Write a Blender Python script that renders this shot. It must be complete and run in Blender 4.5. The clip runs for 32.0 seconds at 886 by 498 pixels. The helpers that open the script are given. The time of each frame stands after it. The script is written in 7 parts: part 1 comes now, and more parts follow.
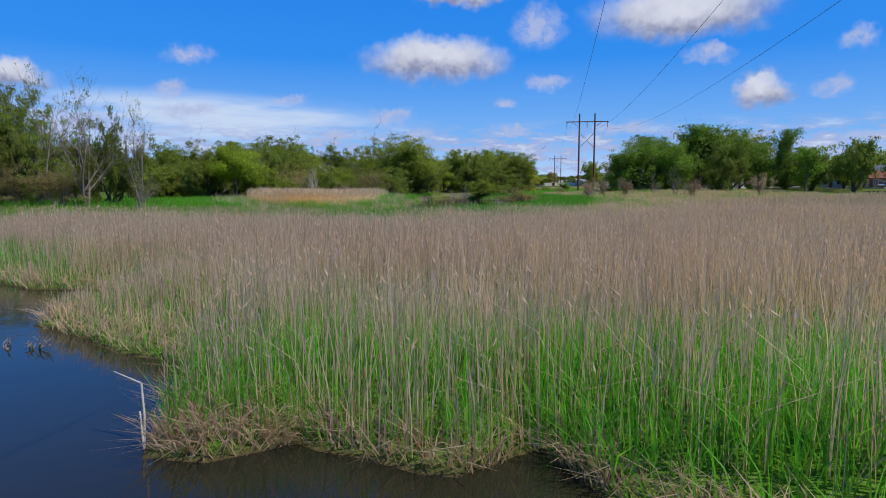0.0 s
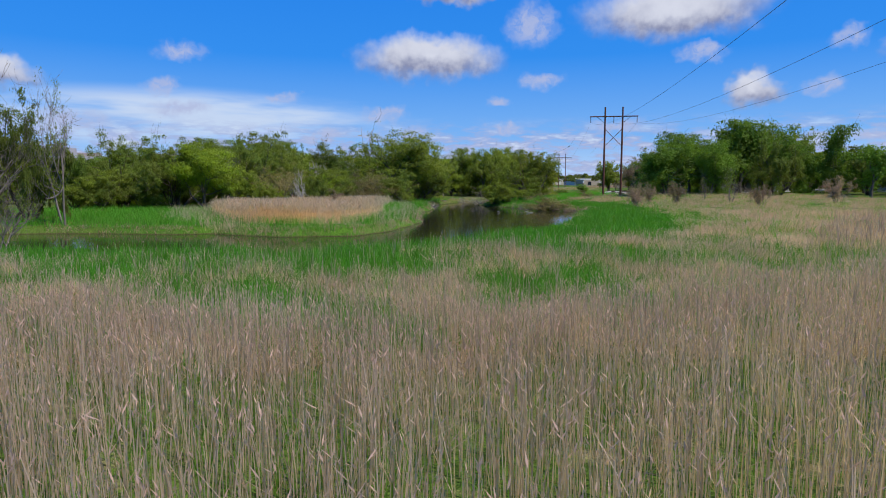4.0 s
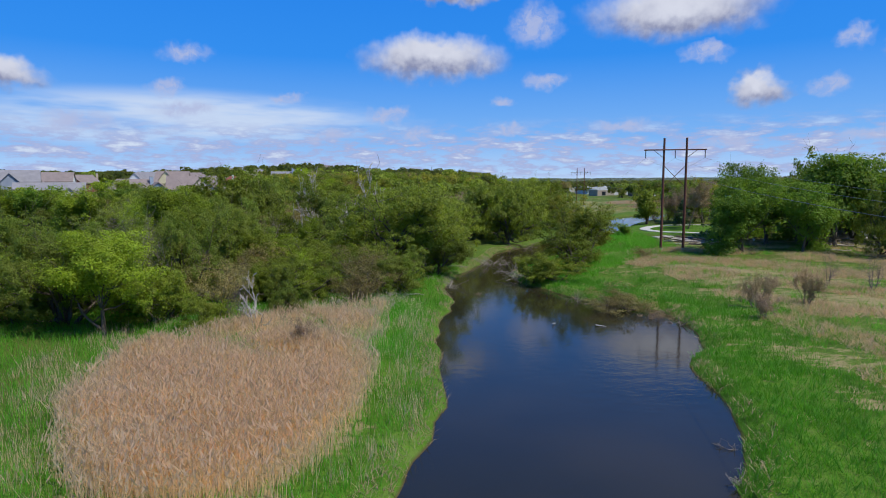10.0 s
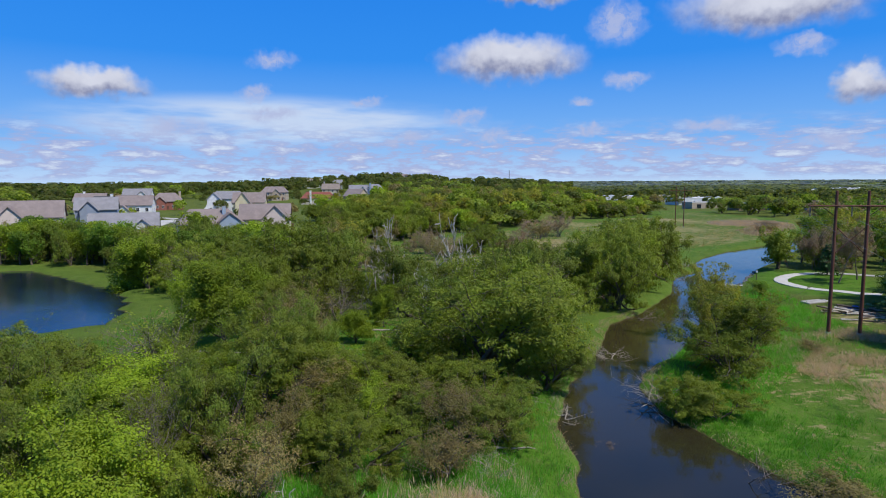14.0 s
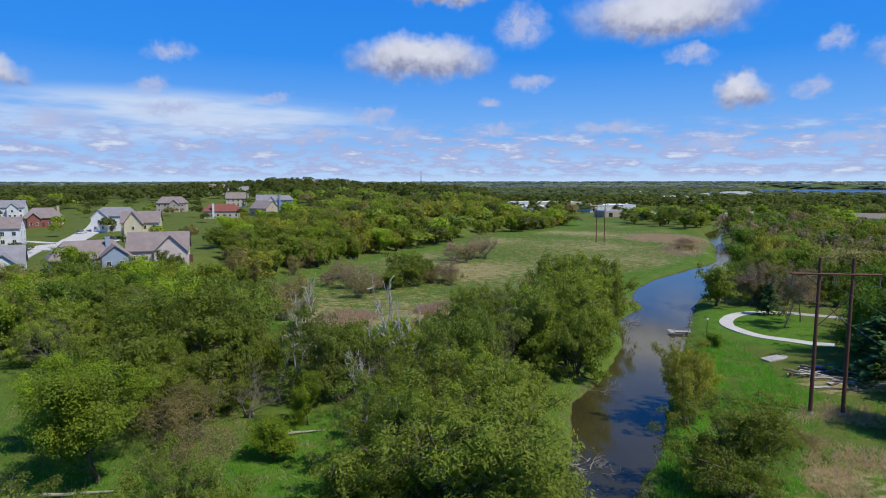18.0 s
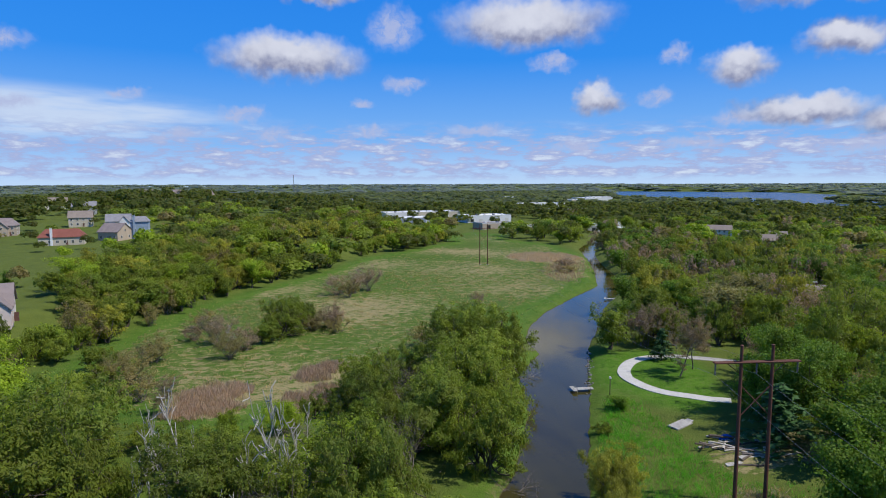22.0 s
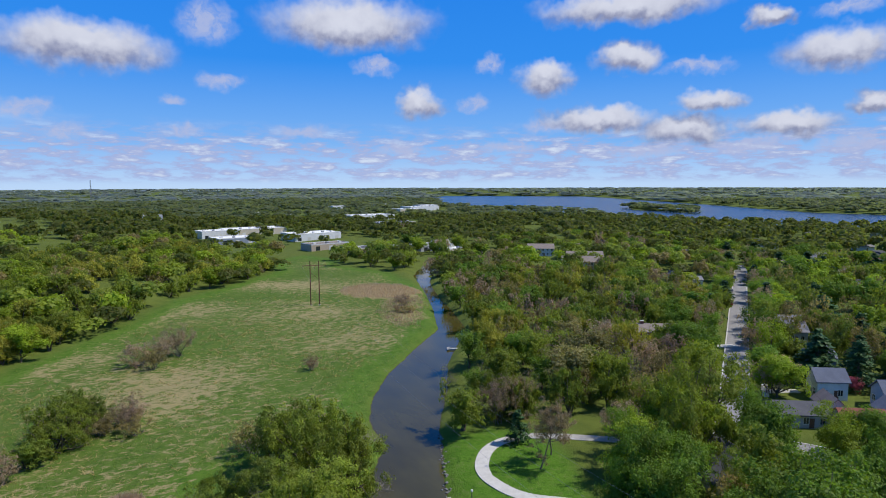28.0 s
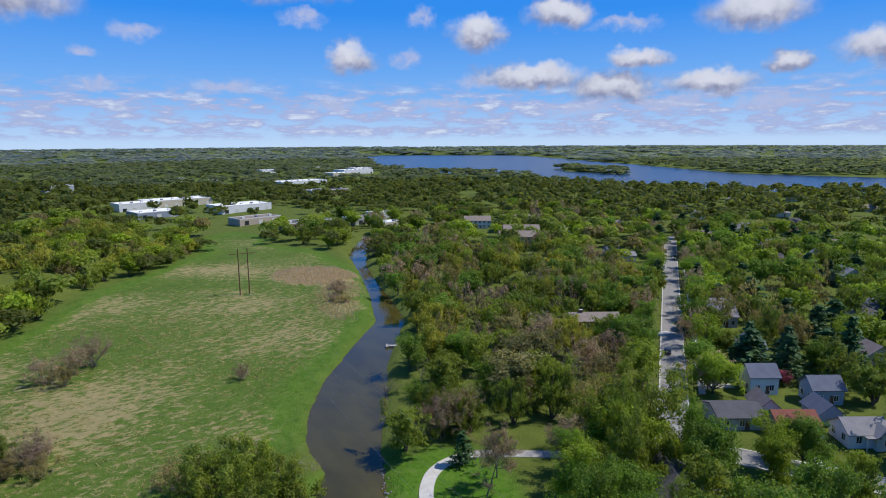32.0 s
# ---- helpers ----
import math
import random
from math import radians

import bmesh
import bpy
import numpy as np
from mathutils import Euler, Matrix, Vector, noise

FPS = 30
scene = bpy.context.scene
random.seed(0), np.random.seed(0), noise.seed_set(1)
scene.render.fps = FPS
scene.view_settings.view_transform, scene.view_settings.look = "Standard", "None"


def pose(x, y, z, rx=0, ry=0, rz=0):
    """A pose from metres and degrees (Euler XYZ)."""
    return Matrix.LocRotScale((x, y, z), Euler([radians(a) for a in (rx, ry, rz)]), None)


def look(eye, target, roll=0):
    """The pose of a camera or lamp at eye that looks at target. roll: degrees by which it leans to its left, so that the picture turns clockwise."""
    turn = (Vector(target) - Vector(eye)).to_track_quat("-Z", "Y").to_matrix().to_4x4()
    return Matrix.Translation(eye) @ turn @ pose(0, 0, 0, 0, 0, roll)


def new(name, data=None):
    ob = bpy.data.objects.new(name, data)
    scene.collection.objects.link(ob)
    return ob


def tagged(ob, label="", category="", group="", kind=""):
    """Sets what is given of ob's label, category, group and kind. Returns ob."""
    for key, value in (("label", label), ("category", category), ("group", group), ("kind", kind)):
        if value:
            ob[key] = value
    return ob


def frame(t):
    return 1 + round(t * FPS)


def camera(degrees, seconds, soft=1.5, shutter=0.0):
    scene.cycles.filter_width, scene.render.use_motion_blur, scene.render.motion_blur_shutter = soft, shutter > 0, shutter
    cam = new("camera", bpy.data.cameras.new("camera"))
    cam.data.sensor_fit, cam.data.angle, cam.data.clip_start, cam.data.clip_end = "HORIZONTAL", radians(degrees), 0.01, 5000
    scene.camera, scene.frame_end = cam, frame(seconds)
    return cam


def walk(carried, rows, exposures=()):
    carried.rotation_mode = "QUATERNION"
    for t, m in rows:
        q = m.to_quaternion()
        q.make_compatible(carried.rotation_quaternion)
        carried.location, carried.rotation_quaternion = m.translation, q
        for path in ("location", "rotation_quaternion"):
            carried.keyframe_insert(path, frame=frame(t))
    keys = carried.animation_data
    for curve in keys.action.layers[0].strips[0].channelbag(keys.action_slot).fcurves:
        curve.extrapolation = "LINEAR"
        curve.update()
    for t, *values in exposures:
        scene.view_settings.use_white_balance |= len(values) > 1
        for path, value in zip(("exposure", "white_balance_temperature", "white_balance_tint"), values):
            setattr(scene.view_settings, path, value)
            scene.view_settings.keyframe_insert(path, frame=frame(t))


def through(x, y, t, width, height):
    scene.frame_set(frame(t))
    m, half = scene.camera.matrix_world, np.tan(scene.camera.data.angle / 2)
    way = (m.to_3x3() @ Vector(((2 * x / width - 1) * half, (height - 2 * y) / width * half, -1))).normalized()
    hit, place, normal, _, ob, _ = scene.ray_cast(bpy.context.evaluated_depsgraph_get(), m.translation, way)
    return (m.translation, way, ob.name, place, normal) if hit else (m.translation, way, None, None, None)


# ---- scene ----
cam = camera(72.38, 32.0, 1.0)
# seconds, x, y, z, yaw, pitch, roll
PATH = [
    (0, 0.13, -0.12, 3.00, -2.25, -6.12, -0.13),
    (0.5, -0.08, 2.10, 3.09, -2.43, -6.15, -0.09),
    (1, -0.30, 4.28, 3.16, -2.57, -6.17, -0.11),
    (1.5, -0.53, 6.49, 3.23, -2.65, -6.22, -0.10),
    (2, -0.82, 8.72, 3.33, -2.72, -6.23, -0.12),
    (2.5, -1.15, 10.97, 3.46, -2.77, -6.24, -0.17),
    (3, -1.50, 13.25, 3.61, -2.80, -6.22, -0.17),
    (3.5, -1.85, 15.56, 3.79, -2.86, -6.29, -0.11),
    (5.5, -2.77, 25.08, 5.16, -2.97, -6.25, -0.14),
    (6, -2.88, 27.41, 5.74, -2.97, -6.19, -0.24),
    (6.5, -2.92, 29.59, 6.45, -2.99, -6.17, -0.28),
    (7, -2.88, 31.67, 7.23, -2.97, -6.20, -0.30),
    (7.5, -2.71, 33.78, 8.10, -2.95, -6.22, -0.20),
    (8, -2.52, 35.90, 8.97, -2.91, -6.24, -0.11),
    (8.5, -2.39, 38.12, 9.81, -2.80, -6.27, -0.08),
    (9, -2.34, 40.54, 10.68, -2.61, -6.35, -0.18),
    (9.5, -2.53, 43.11, 11.59, -2.58, -6.27, -0.11),
    (10, -2.80, 45.86, 12.53, -2.50, -6.25, -0.19),
    (10.5, -2.97, 48.75, 13.57, -2.45, -6.22, -0.13),
    (11, -3.20, 51.62, 14.55, -2.21, -6.22, -0.06),
    (11.5, -3.49, 54.25, 15.51, -2.03, -6.16, -0.31),
    (12, -3.87, 56.70, 16.53, -0.83, -6.11, -0.28),
    (12.5, -4.19, 58.94, 17.53, 0.93, -6.11, -0.24),
    (13, -4.52, 61.02, 18.53, 2.61, -6.11, -0.33),
    (13.5, -4.95, 62.98, 19.68, 4.00, -6.06, -0.21),
    (14, -5.43, 64.91, 20.89, 4.68, -6.07, -0.25),
    (14.5, -5.96, 66.90, 22.02, 5.11, -6.05, -0.25),
    (16.5, -8.34, 75.02, 25.80, 2.32, -6.35, -0.02),
    (17, -8.80, 76.90, 26.65, -0.46, -6.21, -0.05),
    (17.5, -9.22, 78.67, 27.55, -2.20, -6.14, -0.03),
    (18, -9.55, 80.32, 28.52, -3.72, -6.21, -0.01),
    (18.5, -9.83, 81.91, 29.53, -5.41, -6.17, 0.00),
    (19, -10.03, 83.42, 30.59, -6.85, -6.20, -0.01),
    (19.5, -10.16, 84.84, 31.71, -7.13, -6.12, -0.04),
    (20, -10.25, 86.28, 32.93, -7.28, -6.10, 0.00),
    (20.5, -10.33, 87.82, 34.20, -8.47, -6.10, -0.06),
    (21, -10.41, 89.51, 35.43, -10.54, -6.08, -0.13),
    (21.5, -10.45, 91.33, 36.57, -13.02, -6.10, -0.15),
    (22, -10.36, 93.18, 37.68, -15.45, -6.08, -0.16),
    (22.5, -10.19, 95.02, 38.79, -17.22, -6.09, -0.18),
    (23, -9.93, 96.79, 39.93, -17.89, -6.09, -0.21),
    (23.5, -9.67, 98.56, 41.07, -19.06, -6.05, -0.19),
    (24, -9.34, 100.23, 42.23, -20.42, -6.04, -0.18),
    (24.5, -8.92, 101.76, 43.41, -22.32, -6.07, -0.28),
    (25, -8.41, 103.18, 44.61, -24.39, -6.09, -0.14),
    (25.5, -7.95, 104.66, 45.64, -25.80, -6.07, -0.25),
    (27.5, -5.66, 110.17, 49.50, -30.82, -5.94, -0.31),
    (28, -4.99, 111.30, 50.57, -31.62, -5.90, -0.21),
    (28.5, -4.29, 112.30, 51.73, -32.17, -5.88, -0.15),
    (29, -3.63, 113.30, 52.93, -32.77, -5.87, -0.17),
    (29.5, -3.02, 114.28, 54.14, -34.33, -5.86, -0.24),
    (30, -2.48, 115.28, 55.35, -35.63, -6.25, -0.26),
    (30.5, -1.98, 116.25, 56.62, -35.73, -7.14, -0.29),
    (31, -1.53, 117.16, 57.90, -36.16, -8.05, -0.32),
    (31.5, -1.07, 118.03, 59.13, -37.09, -8.99, -0.36),
    (32, -0.61, 118.85, 60.34, -37.76, -9.90, -0.39),
]
walk(cam, [(t, pose(x, y, z, 90 + p, 0, a) @ pose(0, 0, 0, 0, 0, r)) for t, x, y, z, a, p, r in PATH])

# ---- sky, sun ----
SUN_AZ, SUN_EL = 122.0, 54.0        # degrees clockwise from +y, and up
world = bpy.data.worlds.new("world")
scene.world = world
world.use_nodes = True


def sky_nodes(tree):
    """Blue sky with fair-weather clouds, laid out by azimuth and elevation in degrees."""
    N, L = tree.nodes, tree.links
    N.clear()

    def node(kind, **kw):
        n = N.new(kind)
        for k, v in kw.items():
            if k == "op":
                n.operation = v
            elif k == "dt":
                n.data_type = v
            elif k == "bt":
                n.blend_type = v
        return n

    def put(n, i, v):
        if isinstance(v, (int, float, tuple, Vector)):
            n.inputs[i].default_value = v
        else:
            L.new(v, n.inputs[i])

    def m(op, a, b=0.0, c=0.0):
        n = node("ShaderNodeMath", op=op)
        for i, v in enumerate((a, b, c)):
            put(n, i, v)
        return n.outputs[0]

    def vm(op, a, b=(0, 0, 0), c=(0, 0, 0), out=0):
        n = node("ShaderNodeVectorMath", op=op)
        put(n, 0, a), put(n, 1, b)
        if op == "MULTIPLY_ADD":
            put(n, 2, c)
        return n.outputs["Value" if out else "Vector"]

    def noise_tex(vec, scale, detail, rough=0.55, colour=False):
        n = node("ShaderNodeTexNoise")
        put(n, "Vector", vec)
        n.inputs["Scale"].default_value, n.inputs["Detail"].default_value = scale, detail
        n.inputs["Roughness"].default_value = rough
        return n.outputs["Color" if colour else "Fac"]

    def smooth(v, lo, hi, a=0.0, b=1.0):
        n = node("ShaderNodeMapRange")
        n.interpolation_type = "SMOOTHSTEP"
        put(n, 0, v)
        for i, w in enumerate((lo, hi, a, b)):
            n.inputs[1 + i].default_value = w
        return n.outputs[0]

    def mix(f, a, b):
        n = node("ShaderNodeMix", dt="RGBA")
        put(n, 0, f), put(n, 6, a), put(n, 7, b)
        return n.outputs[2]

    co = node("ShaderNodeTexCoord").outputs["Generated"]
    xyz = node("ShaderNodeSeparateXYZ")
    L.new(co, xyz.inputs[0])
    x, y, z = xyz.outputs
    az = m("MULTIPLY", m("ARCTAN2", x, y), 57.29578)
    el = m("MULTIPLY", m("ARCSINE", z), 57.29578)
    flat = node("ShaderNodeCombineXYZ")
    put(flat, 0, az), put(flat, 1, el)
    flat = flat.outputs[0]
    # ragged edges: push the place about by noise at two sizes
    w1 = vm("SUBTRACT", noise_tex(flat, 0.35, 3, 0.6, True), (0.5, 0.5, 0.5))
    w2 = vm("SUBTRACT", noise_tex(flat, 1.1, 3, 0.5, True), (0.5, 0.5, 0.5))
    bent = vm("MULTIPLY_ADD", w1, (3.4, 2.2, 0), flat)
    bent = vm("MULTIPLY_ADD", w2, (1.3, 1.0, 0), bent)

    big = [(1.7, 11.3, 7.4, 2.3), (23.2, 14.3, 8.6, 2.6), (29.2, 7.6, 2.6, 1.8), (41.0, 9.6, 3.0, 1.8),
           (48.2, 11.1, 3.2, 1.6), (45.9, 5.9, 6.0, 1.4), (53.0, 4.9, 4.6, 1.7), (61.0, 5.0, 4.4, 1.3),
           (55.0, 7.2, 3.2, 1.1), (64.3, 10.4, 4.8, 1.9), (59.2, 13.4, 1.8, 1.0), (48.0, 15.2, 9.0, 1.6),
           (66.7, 6.4, 2.0, 1.0), (3.6, 16.6, 4.6, 1.2), (74.0, 7.0, 5.0, 1.6), (80.0, 12.0, 6.0, 2.0),
           (-34.0, 8.3, 4.6, 1.4), (-48.0, 11.0, 6.0, 1.8)]
    thin = [(41.2, 5.3, 2.4, 0.9), (25.7, 10.7, 2.4, 0.8), (12.1, 9.1, 2.1, 0.8), (11.0, 14.0, 2.4, 2.2),
            (8.0, 7.2, 1.4, 0.6), (-2.7, 6.2, 2.4, 0.9), (-0.2, 4.4, 2.0, 0.9), (8.7, 4.8, 2.0, 0.6),
            (18.6, 5.1, 2.6, 0.7), (-20.0, 11.0, 2.4, 0.9), (-21.6, 8.1, 1.6, 0.8), (-11.8, 7.6, 1.7, 0.6),
            (-20.2, 6.3, 2.8, 0.8), (-7.8, 4.3, 2.4, 0.6), (34.2, 7.6, 2.0, 0.8), (54.0, 10.0, 3.2, 0.7),
            (64.5, 13.4, 2.8, 0.8), (38.0, 3.6, 3.0, 0.7), (50.0, 3.0, 4.0, 0.7), (58.0, 3.4, 4.0, 0.8), (66.0, 3.2, 4.0, 0.8), (28.0, 3.4, 3.0, 0.6), (-28.0, 5.0, 2.6, 0.9), (36.0, 11.0, 1.6, 1.0)]

    def field(place, rows, shift):
        far = None
        for a, e, w, h in rows:
            d = vm("MULTIPLY_ADD", place, (1 / w, 1 / h, 0), (-a / w, -(e - shift * h) / h, 0))
            d = vm("LENGTH", d, out=1)
            far = d if far is None else m("MINIMUM", far, d)
        return far

    f_big = field(bent, big, 0.0)
    f_up = field(bent, big, 0.9)
    f_thin = field(bent, thin, 0.0)
    dens_big = smooth(f_big, 0.42, 1.08, 1.0, 0.0)
    dens_thin = m("MULTIPLY", smooth(f_thin, 0.25, 1.15, 0.85, 0.0), smooth(noise_tex(bent, 0.9, 4, 0.65), 0.32, 0.6, 0.45, 1.0))
    under = smooth(m("SUBTRACT", f_up, f_big), -0.05, 1.05, 1.0, 0.0)    # 1 at the grey base
    # low rows of small flat clouds towards the horizon
    low = vm("MULTIPLY", flat, (0.34, 1.35, 0))
    rows_n = noise_tex(low, 1.0, 5, 0.6)
    band = m("MULTIPLY", smooth(el, 0.2, 1.0), smooth(el, 3.2, 6.2, 1.0, 0.0))
    dens_low = m("MULTIPLY", smooth(rows_n, 0.40, 0.58), band)
    # a veil of high cloud
    veil_n = noise_tex(vm("MULTIPLY", flat, (0.07, 0.45, 0)), 1.0, 4, 0.55)
    vd = vm("LENGTH", vm("MULTIPLY_ADD", flat, (1 / 19.0, 1 / 2.6, 0), (20.0 / 19, -5.4 / 2.6, 0)), out=1)
    veil = m("MULTIPLY", smooth(vd, 0.5, 1.15, 0.85, 0.0), smooth(veil_n, 0.3, 0.6))

    air = node("ShaderNodeTexSky")
    air.sky_type, air.sun_disc = "NISHITA", False
    air.sun_elevation, air.sun_rotation = radians(SUN_EL), radians(SUN_AZ)
    air.altitude, air.air_density, air.dust_density, air.ozone_density = 300, 1.0, 0.4, 2.2
    hsv = node("ShaderNodeHueSaturation")
    hsv.inputs["Saturation"].default_value, hsv.inputs["Value"].default_value = SKY_SAT, 1.0
    L.new(air.outputs[0], hsv.inputs["Color"])
    # the clear air low down is a deep, clean blue
    deep = node("ShaderNodeValToRGB")
    ramp = deep.color_ramp
    stops = ((0.0, BLUE[0]), (0.10, BLUE[1]), (0.28, BLUE[2]), (0.60, BLUE[3]))
    while len(ramp.elements) < len(stops):
        ramp.elements.new(0.5)
    for e_, (f_, c_) in zip(ramp.elements, stops):
        e_.position, e_.color = f_, (*c_, 1)
    put(deep, 0, m("DIVIDE", el, 40.0))
    scale_up = vm("MULTIPLY", deep.outputs[0], (10.0, 10.0, 10.0))
    clear = mix(smooth(el, 18, 55, 0.94, 0.15), hsv.outputs[0], scale_up)
    fine = noise_tex(flat, 0.8, 3, 0.55)
    lit = mix(m("MULTIPLY", m("ADD", m("MULTIPLY", under, 0.9), 0.16), smooth(fine, 0.30, 0.72, 1.0, 0.6)), CLOUD_LIT, CLOUD_BASE)
    c = mix(veil, clear, CLOUD_VEIL)
    c = mix(dens_low, c, mix(smooth(rows_n, 0.52, 0.72), CLOUD_LOW, CLOUD_VEIL))
    c = mix(dens_thin, c, CLOUD_THIN)
    c = mix(dens_big, c, lit)
    back = node("ShaderNodeBackground")
    back.inputs["Strength"].default_value = SKY
    L.new(c, back.inputs["Color"])
    out = node("ShaderNodeOutputWorld")
    L.new(back.outputs[0], out.inputs["Surface"])


SKY = 0.10
BLUE = ((0.50, 0.69, 0.97), (0.19, 0.45, 0.92), (0.028, 0.27, 0.88), (0.008, 0.19, 0.80))
SKY_SAT = 1.25
CLOUD_LIT, CLOUD_BASE = (7.3, 7.6, 8.7, 1), (2.5, 2.8, 4.4, 1)
CLOUD_THIN, CLOUD_VEIL, CLOUD_LOW = (4.4, 5.0, 7.4, 1), (6.2, 7.2, 8.9, 1), (3.7, 4.4, 7.2, 1)
sky_nodes(world.node_tree)

sun = new("sun", bpy.data.lights.new("sun", "SUN"))
sun.data.energy, sun.data.angle, sun.data.color = 4.2, radians(0.53), (1.0, 0.95, 0.86)
_a, _e = radians(SUN_AZ), radians(SUN_EL)
sun.matrix_world = look((math.sin(_a) * math.cos(_e) * 100, math.cos(_a) * math.cos(_e) * 100, math.sin(_e) * 100), (0, 0, 0))

# ---- materials ----
rng = np.random.default_rng(7)


class Mat:
    """A small builder of node materials."""

    def __init__(self, name):
        self.mat = bpy.data.materials.new(name)
        self.mat.use_nodes = True
        self.tree = self.mat.node_tree
        self.n, self.l = self.tree.nodes, self.tree.links
        self.bsdf = self.n["Principled BSDF"]
        self.out = self.n["Material Output"]

    def put(self, node_, key, v):
        if isinstance(v, (int, float, tuple)):
            node_.inputs[key].default_value = v
        else:
            self.l.new(v, node_.inputs[key])

    def coord(self, which="Object"):
        if which == "World":
            return self.n.new("ShaderNodeNewGeometry").outputs["Position"]
        return self.n.new("ShaderNodeTexCoord").outputs[which]

    def scaled(self, v, s):
        k = self.n.new("ShaderNodeVectorMath")
        k.operation = "MULTIPLY"
        self.put(k, 0, v), self.put(k, 1, s)
        return k.outputs[0]

    def noise(self, vec, scale, detail=4, rough=0.6):
        k = self.n.new("ShaderNodeTexNoise")
        self.put(k, "Vector", vec)
        k.inputs["Scale"].default_value, k.inputs["Detail"].default_value, k.inputs["Roughness"].default_value = scale, detail, rough
        return k.outputs["Fac"]

    def ramp(self, fac, lo, hi, a=0.0, b=1.0):
        k = self.n.new("ShaderNodeMapRange")
        self.put(k, 0, fac)
        for i, w in enumerate((lo, hi, a, b)):
            k.inputs[1 + i].default_value = w
        return k.outputs[0]

    def math(self, op, a, b=0.0):
        k = self.n.new("ShaderNodeMath")
        k.operation = op
        self.put(k, 0, a), self.put(k, 1, b)
        return k.outputs[0]

    def mix(self, fac, a, b, how="MIX"):
        k = self.n.new("ShaderNodeMix")
        k.data_type, k.blend_type = "RGBA", how
        self.put(k, 0, fac), self.put(k, 6, a), self.put(k, 7, b)
        return k.outputs[2]

    def bump(self, height, strength=0.3, dist=0.02):
        k = self.n.new("ShaderNodeBump")
        k.inputs["Strength"].default_value, k.inputs["Distance"].default_value = strength, dist
        self.put(k, "Height", height)
        self.put(self.bsdf, "Normal", k.outputs[0])

    def random(self):
        return self.n.new("ShaderNodeObjectInfo").outputs["Random"]

    def island(self):
        return self.n.new("ShaderNodeNewGeometry").outputs["Random Per Island"]

    def attr(self, name):
        k = self.n.new("ShaderNodeAttribute")
        k.attribute_name = name
        s = self.n.new("ShaderNodeSeparateColor")
        self.l.new(k.outputs["Color"], s.inputs[0])
        return s.outputs

    def done(self, colour, rough=0.8, metal=0.0, spec=0.3):
        self.put(self.bsdf, "Base Color", colour)
        self.put(self.bsdf, "Roughness", rough)
        self.put(self.bsdf, "Metallic", metal)
        self.put(self.bsdf, "Specular IOR Level", spec)
        return self.mat


def rgb(r, g, b):
    return (r, g, b, 1.0)


def leaf_mat(name, a, b, c, through=0.5):
    """Leaves: three tints, by leaf, by tree and by patches; part of the light goes through."""
    k = Mat(name)
    w = k.coord("World")
    col = k.mix(k.island(), rgb(*a), rgb(*b))
    col = k.mix(k.ramp(k.noise(w, 0.35, 3), 0.40, 0.62), col, rgb(*c))
    tree_v = k.ramp(k.random(), 0, 1, 0.78, 1.30)
    col = k.mix(1.0, col, k.scaled(tree_v, (1.0, 0.97, 0.9)), "MULTIPLY")
    k.done(col, 0.6, 0, 0.25)
    tr = k.n.new("ShaderNodeBsdfTranslucent")
    k.put(tr, "Color", k.mix(1.0, col, rgb(1.35, 1.35, 0.8), "MULTIPLY"))
    mx = k.n.new("ShaderNodeMixShader")
    mx.inputs[0].default_value = through
    k.l.new(k.bsdf.outputs[0], mx.inputs[1])
    k.l.new(tr.outputs[0], mx.inputs[2])
    k.l.new(mx.outputs[0], k.out.inputs["Surface"])
    return k.mat


def plain_mat(name, a, b, scale=4.0, rough=0.8, metal=0.0, spec=0.3, stretch=(1, 1, 1), bump=0.15, vary=0.0):
    """Two tints mixed by coarse and fine noise, with fine relief."""
    k = Mat(name)
    o = k.scaled(k.coord("Object"), stretch)
    n1, n2 = k.noise(o, scale, 4), k.noise(o, scale * 7, 3)
    col = k.mix(k.ramp(n1, 0.35, 0.65), rgb(*a), rgb(*b))
    col = k.mix(k.ramp(n2, 0.4, 0.75, 0, 0.45), col, rgb(*[v * 0.6 for v in a]))
    if vary:
        col = k.mix(1.0, col, k.scaled(k.ramp(k.random(), 0, 1, 1 - vary, 1 + vary), (1, 1, 1)), "MULTIPLY")
    if bump:
        k.bump(n2, bump, 0.03)
    return k.done(col, rough, metal, spec)


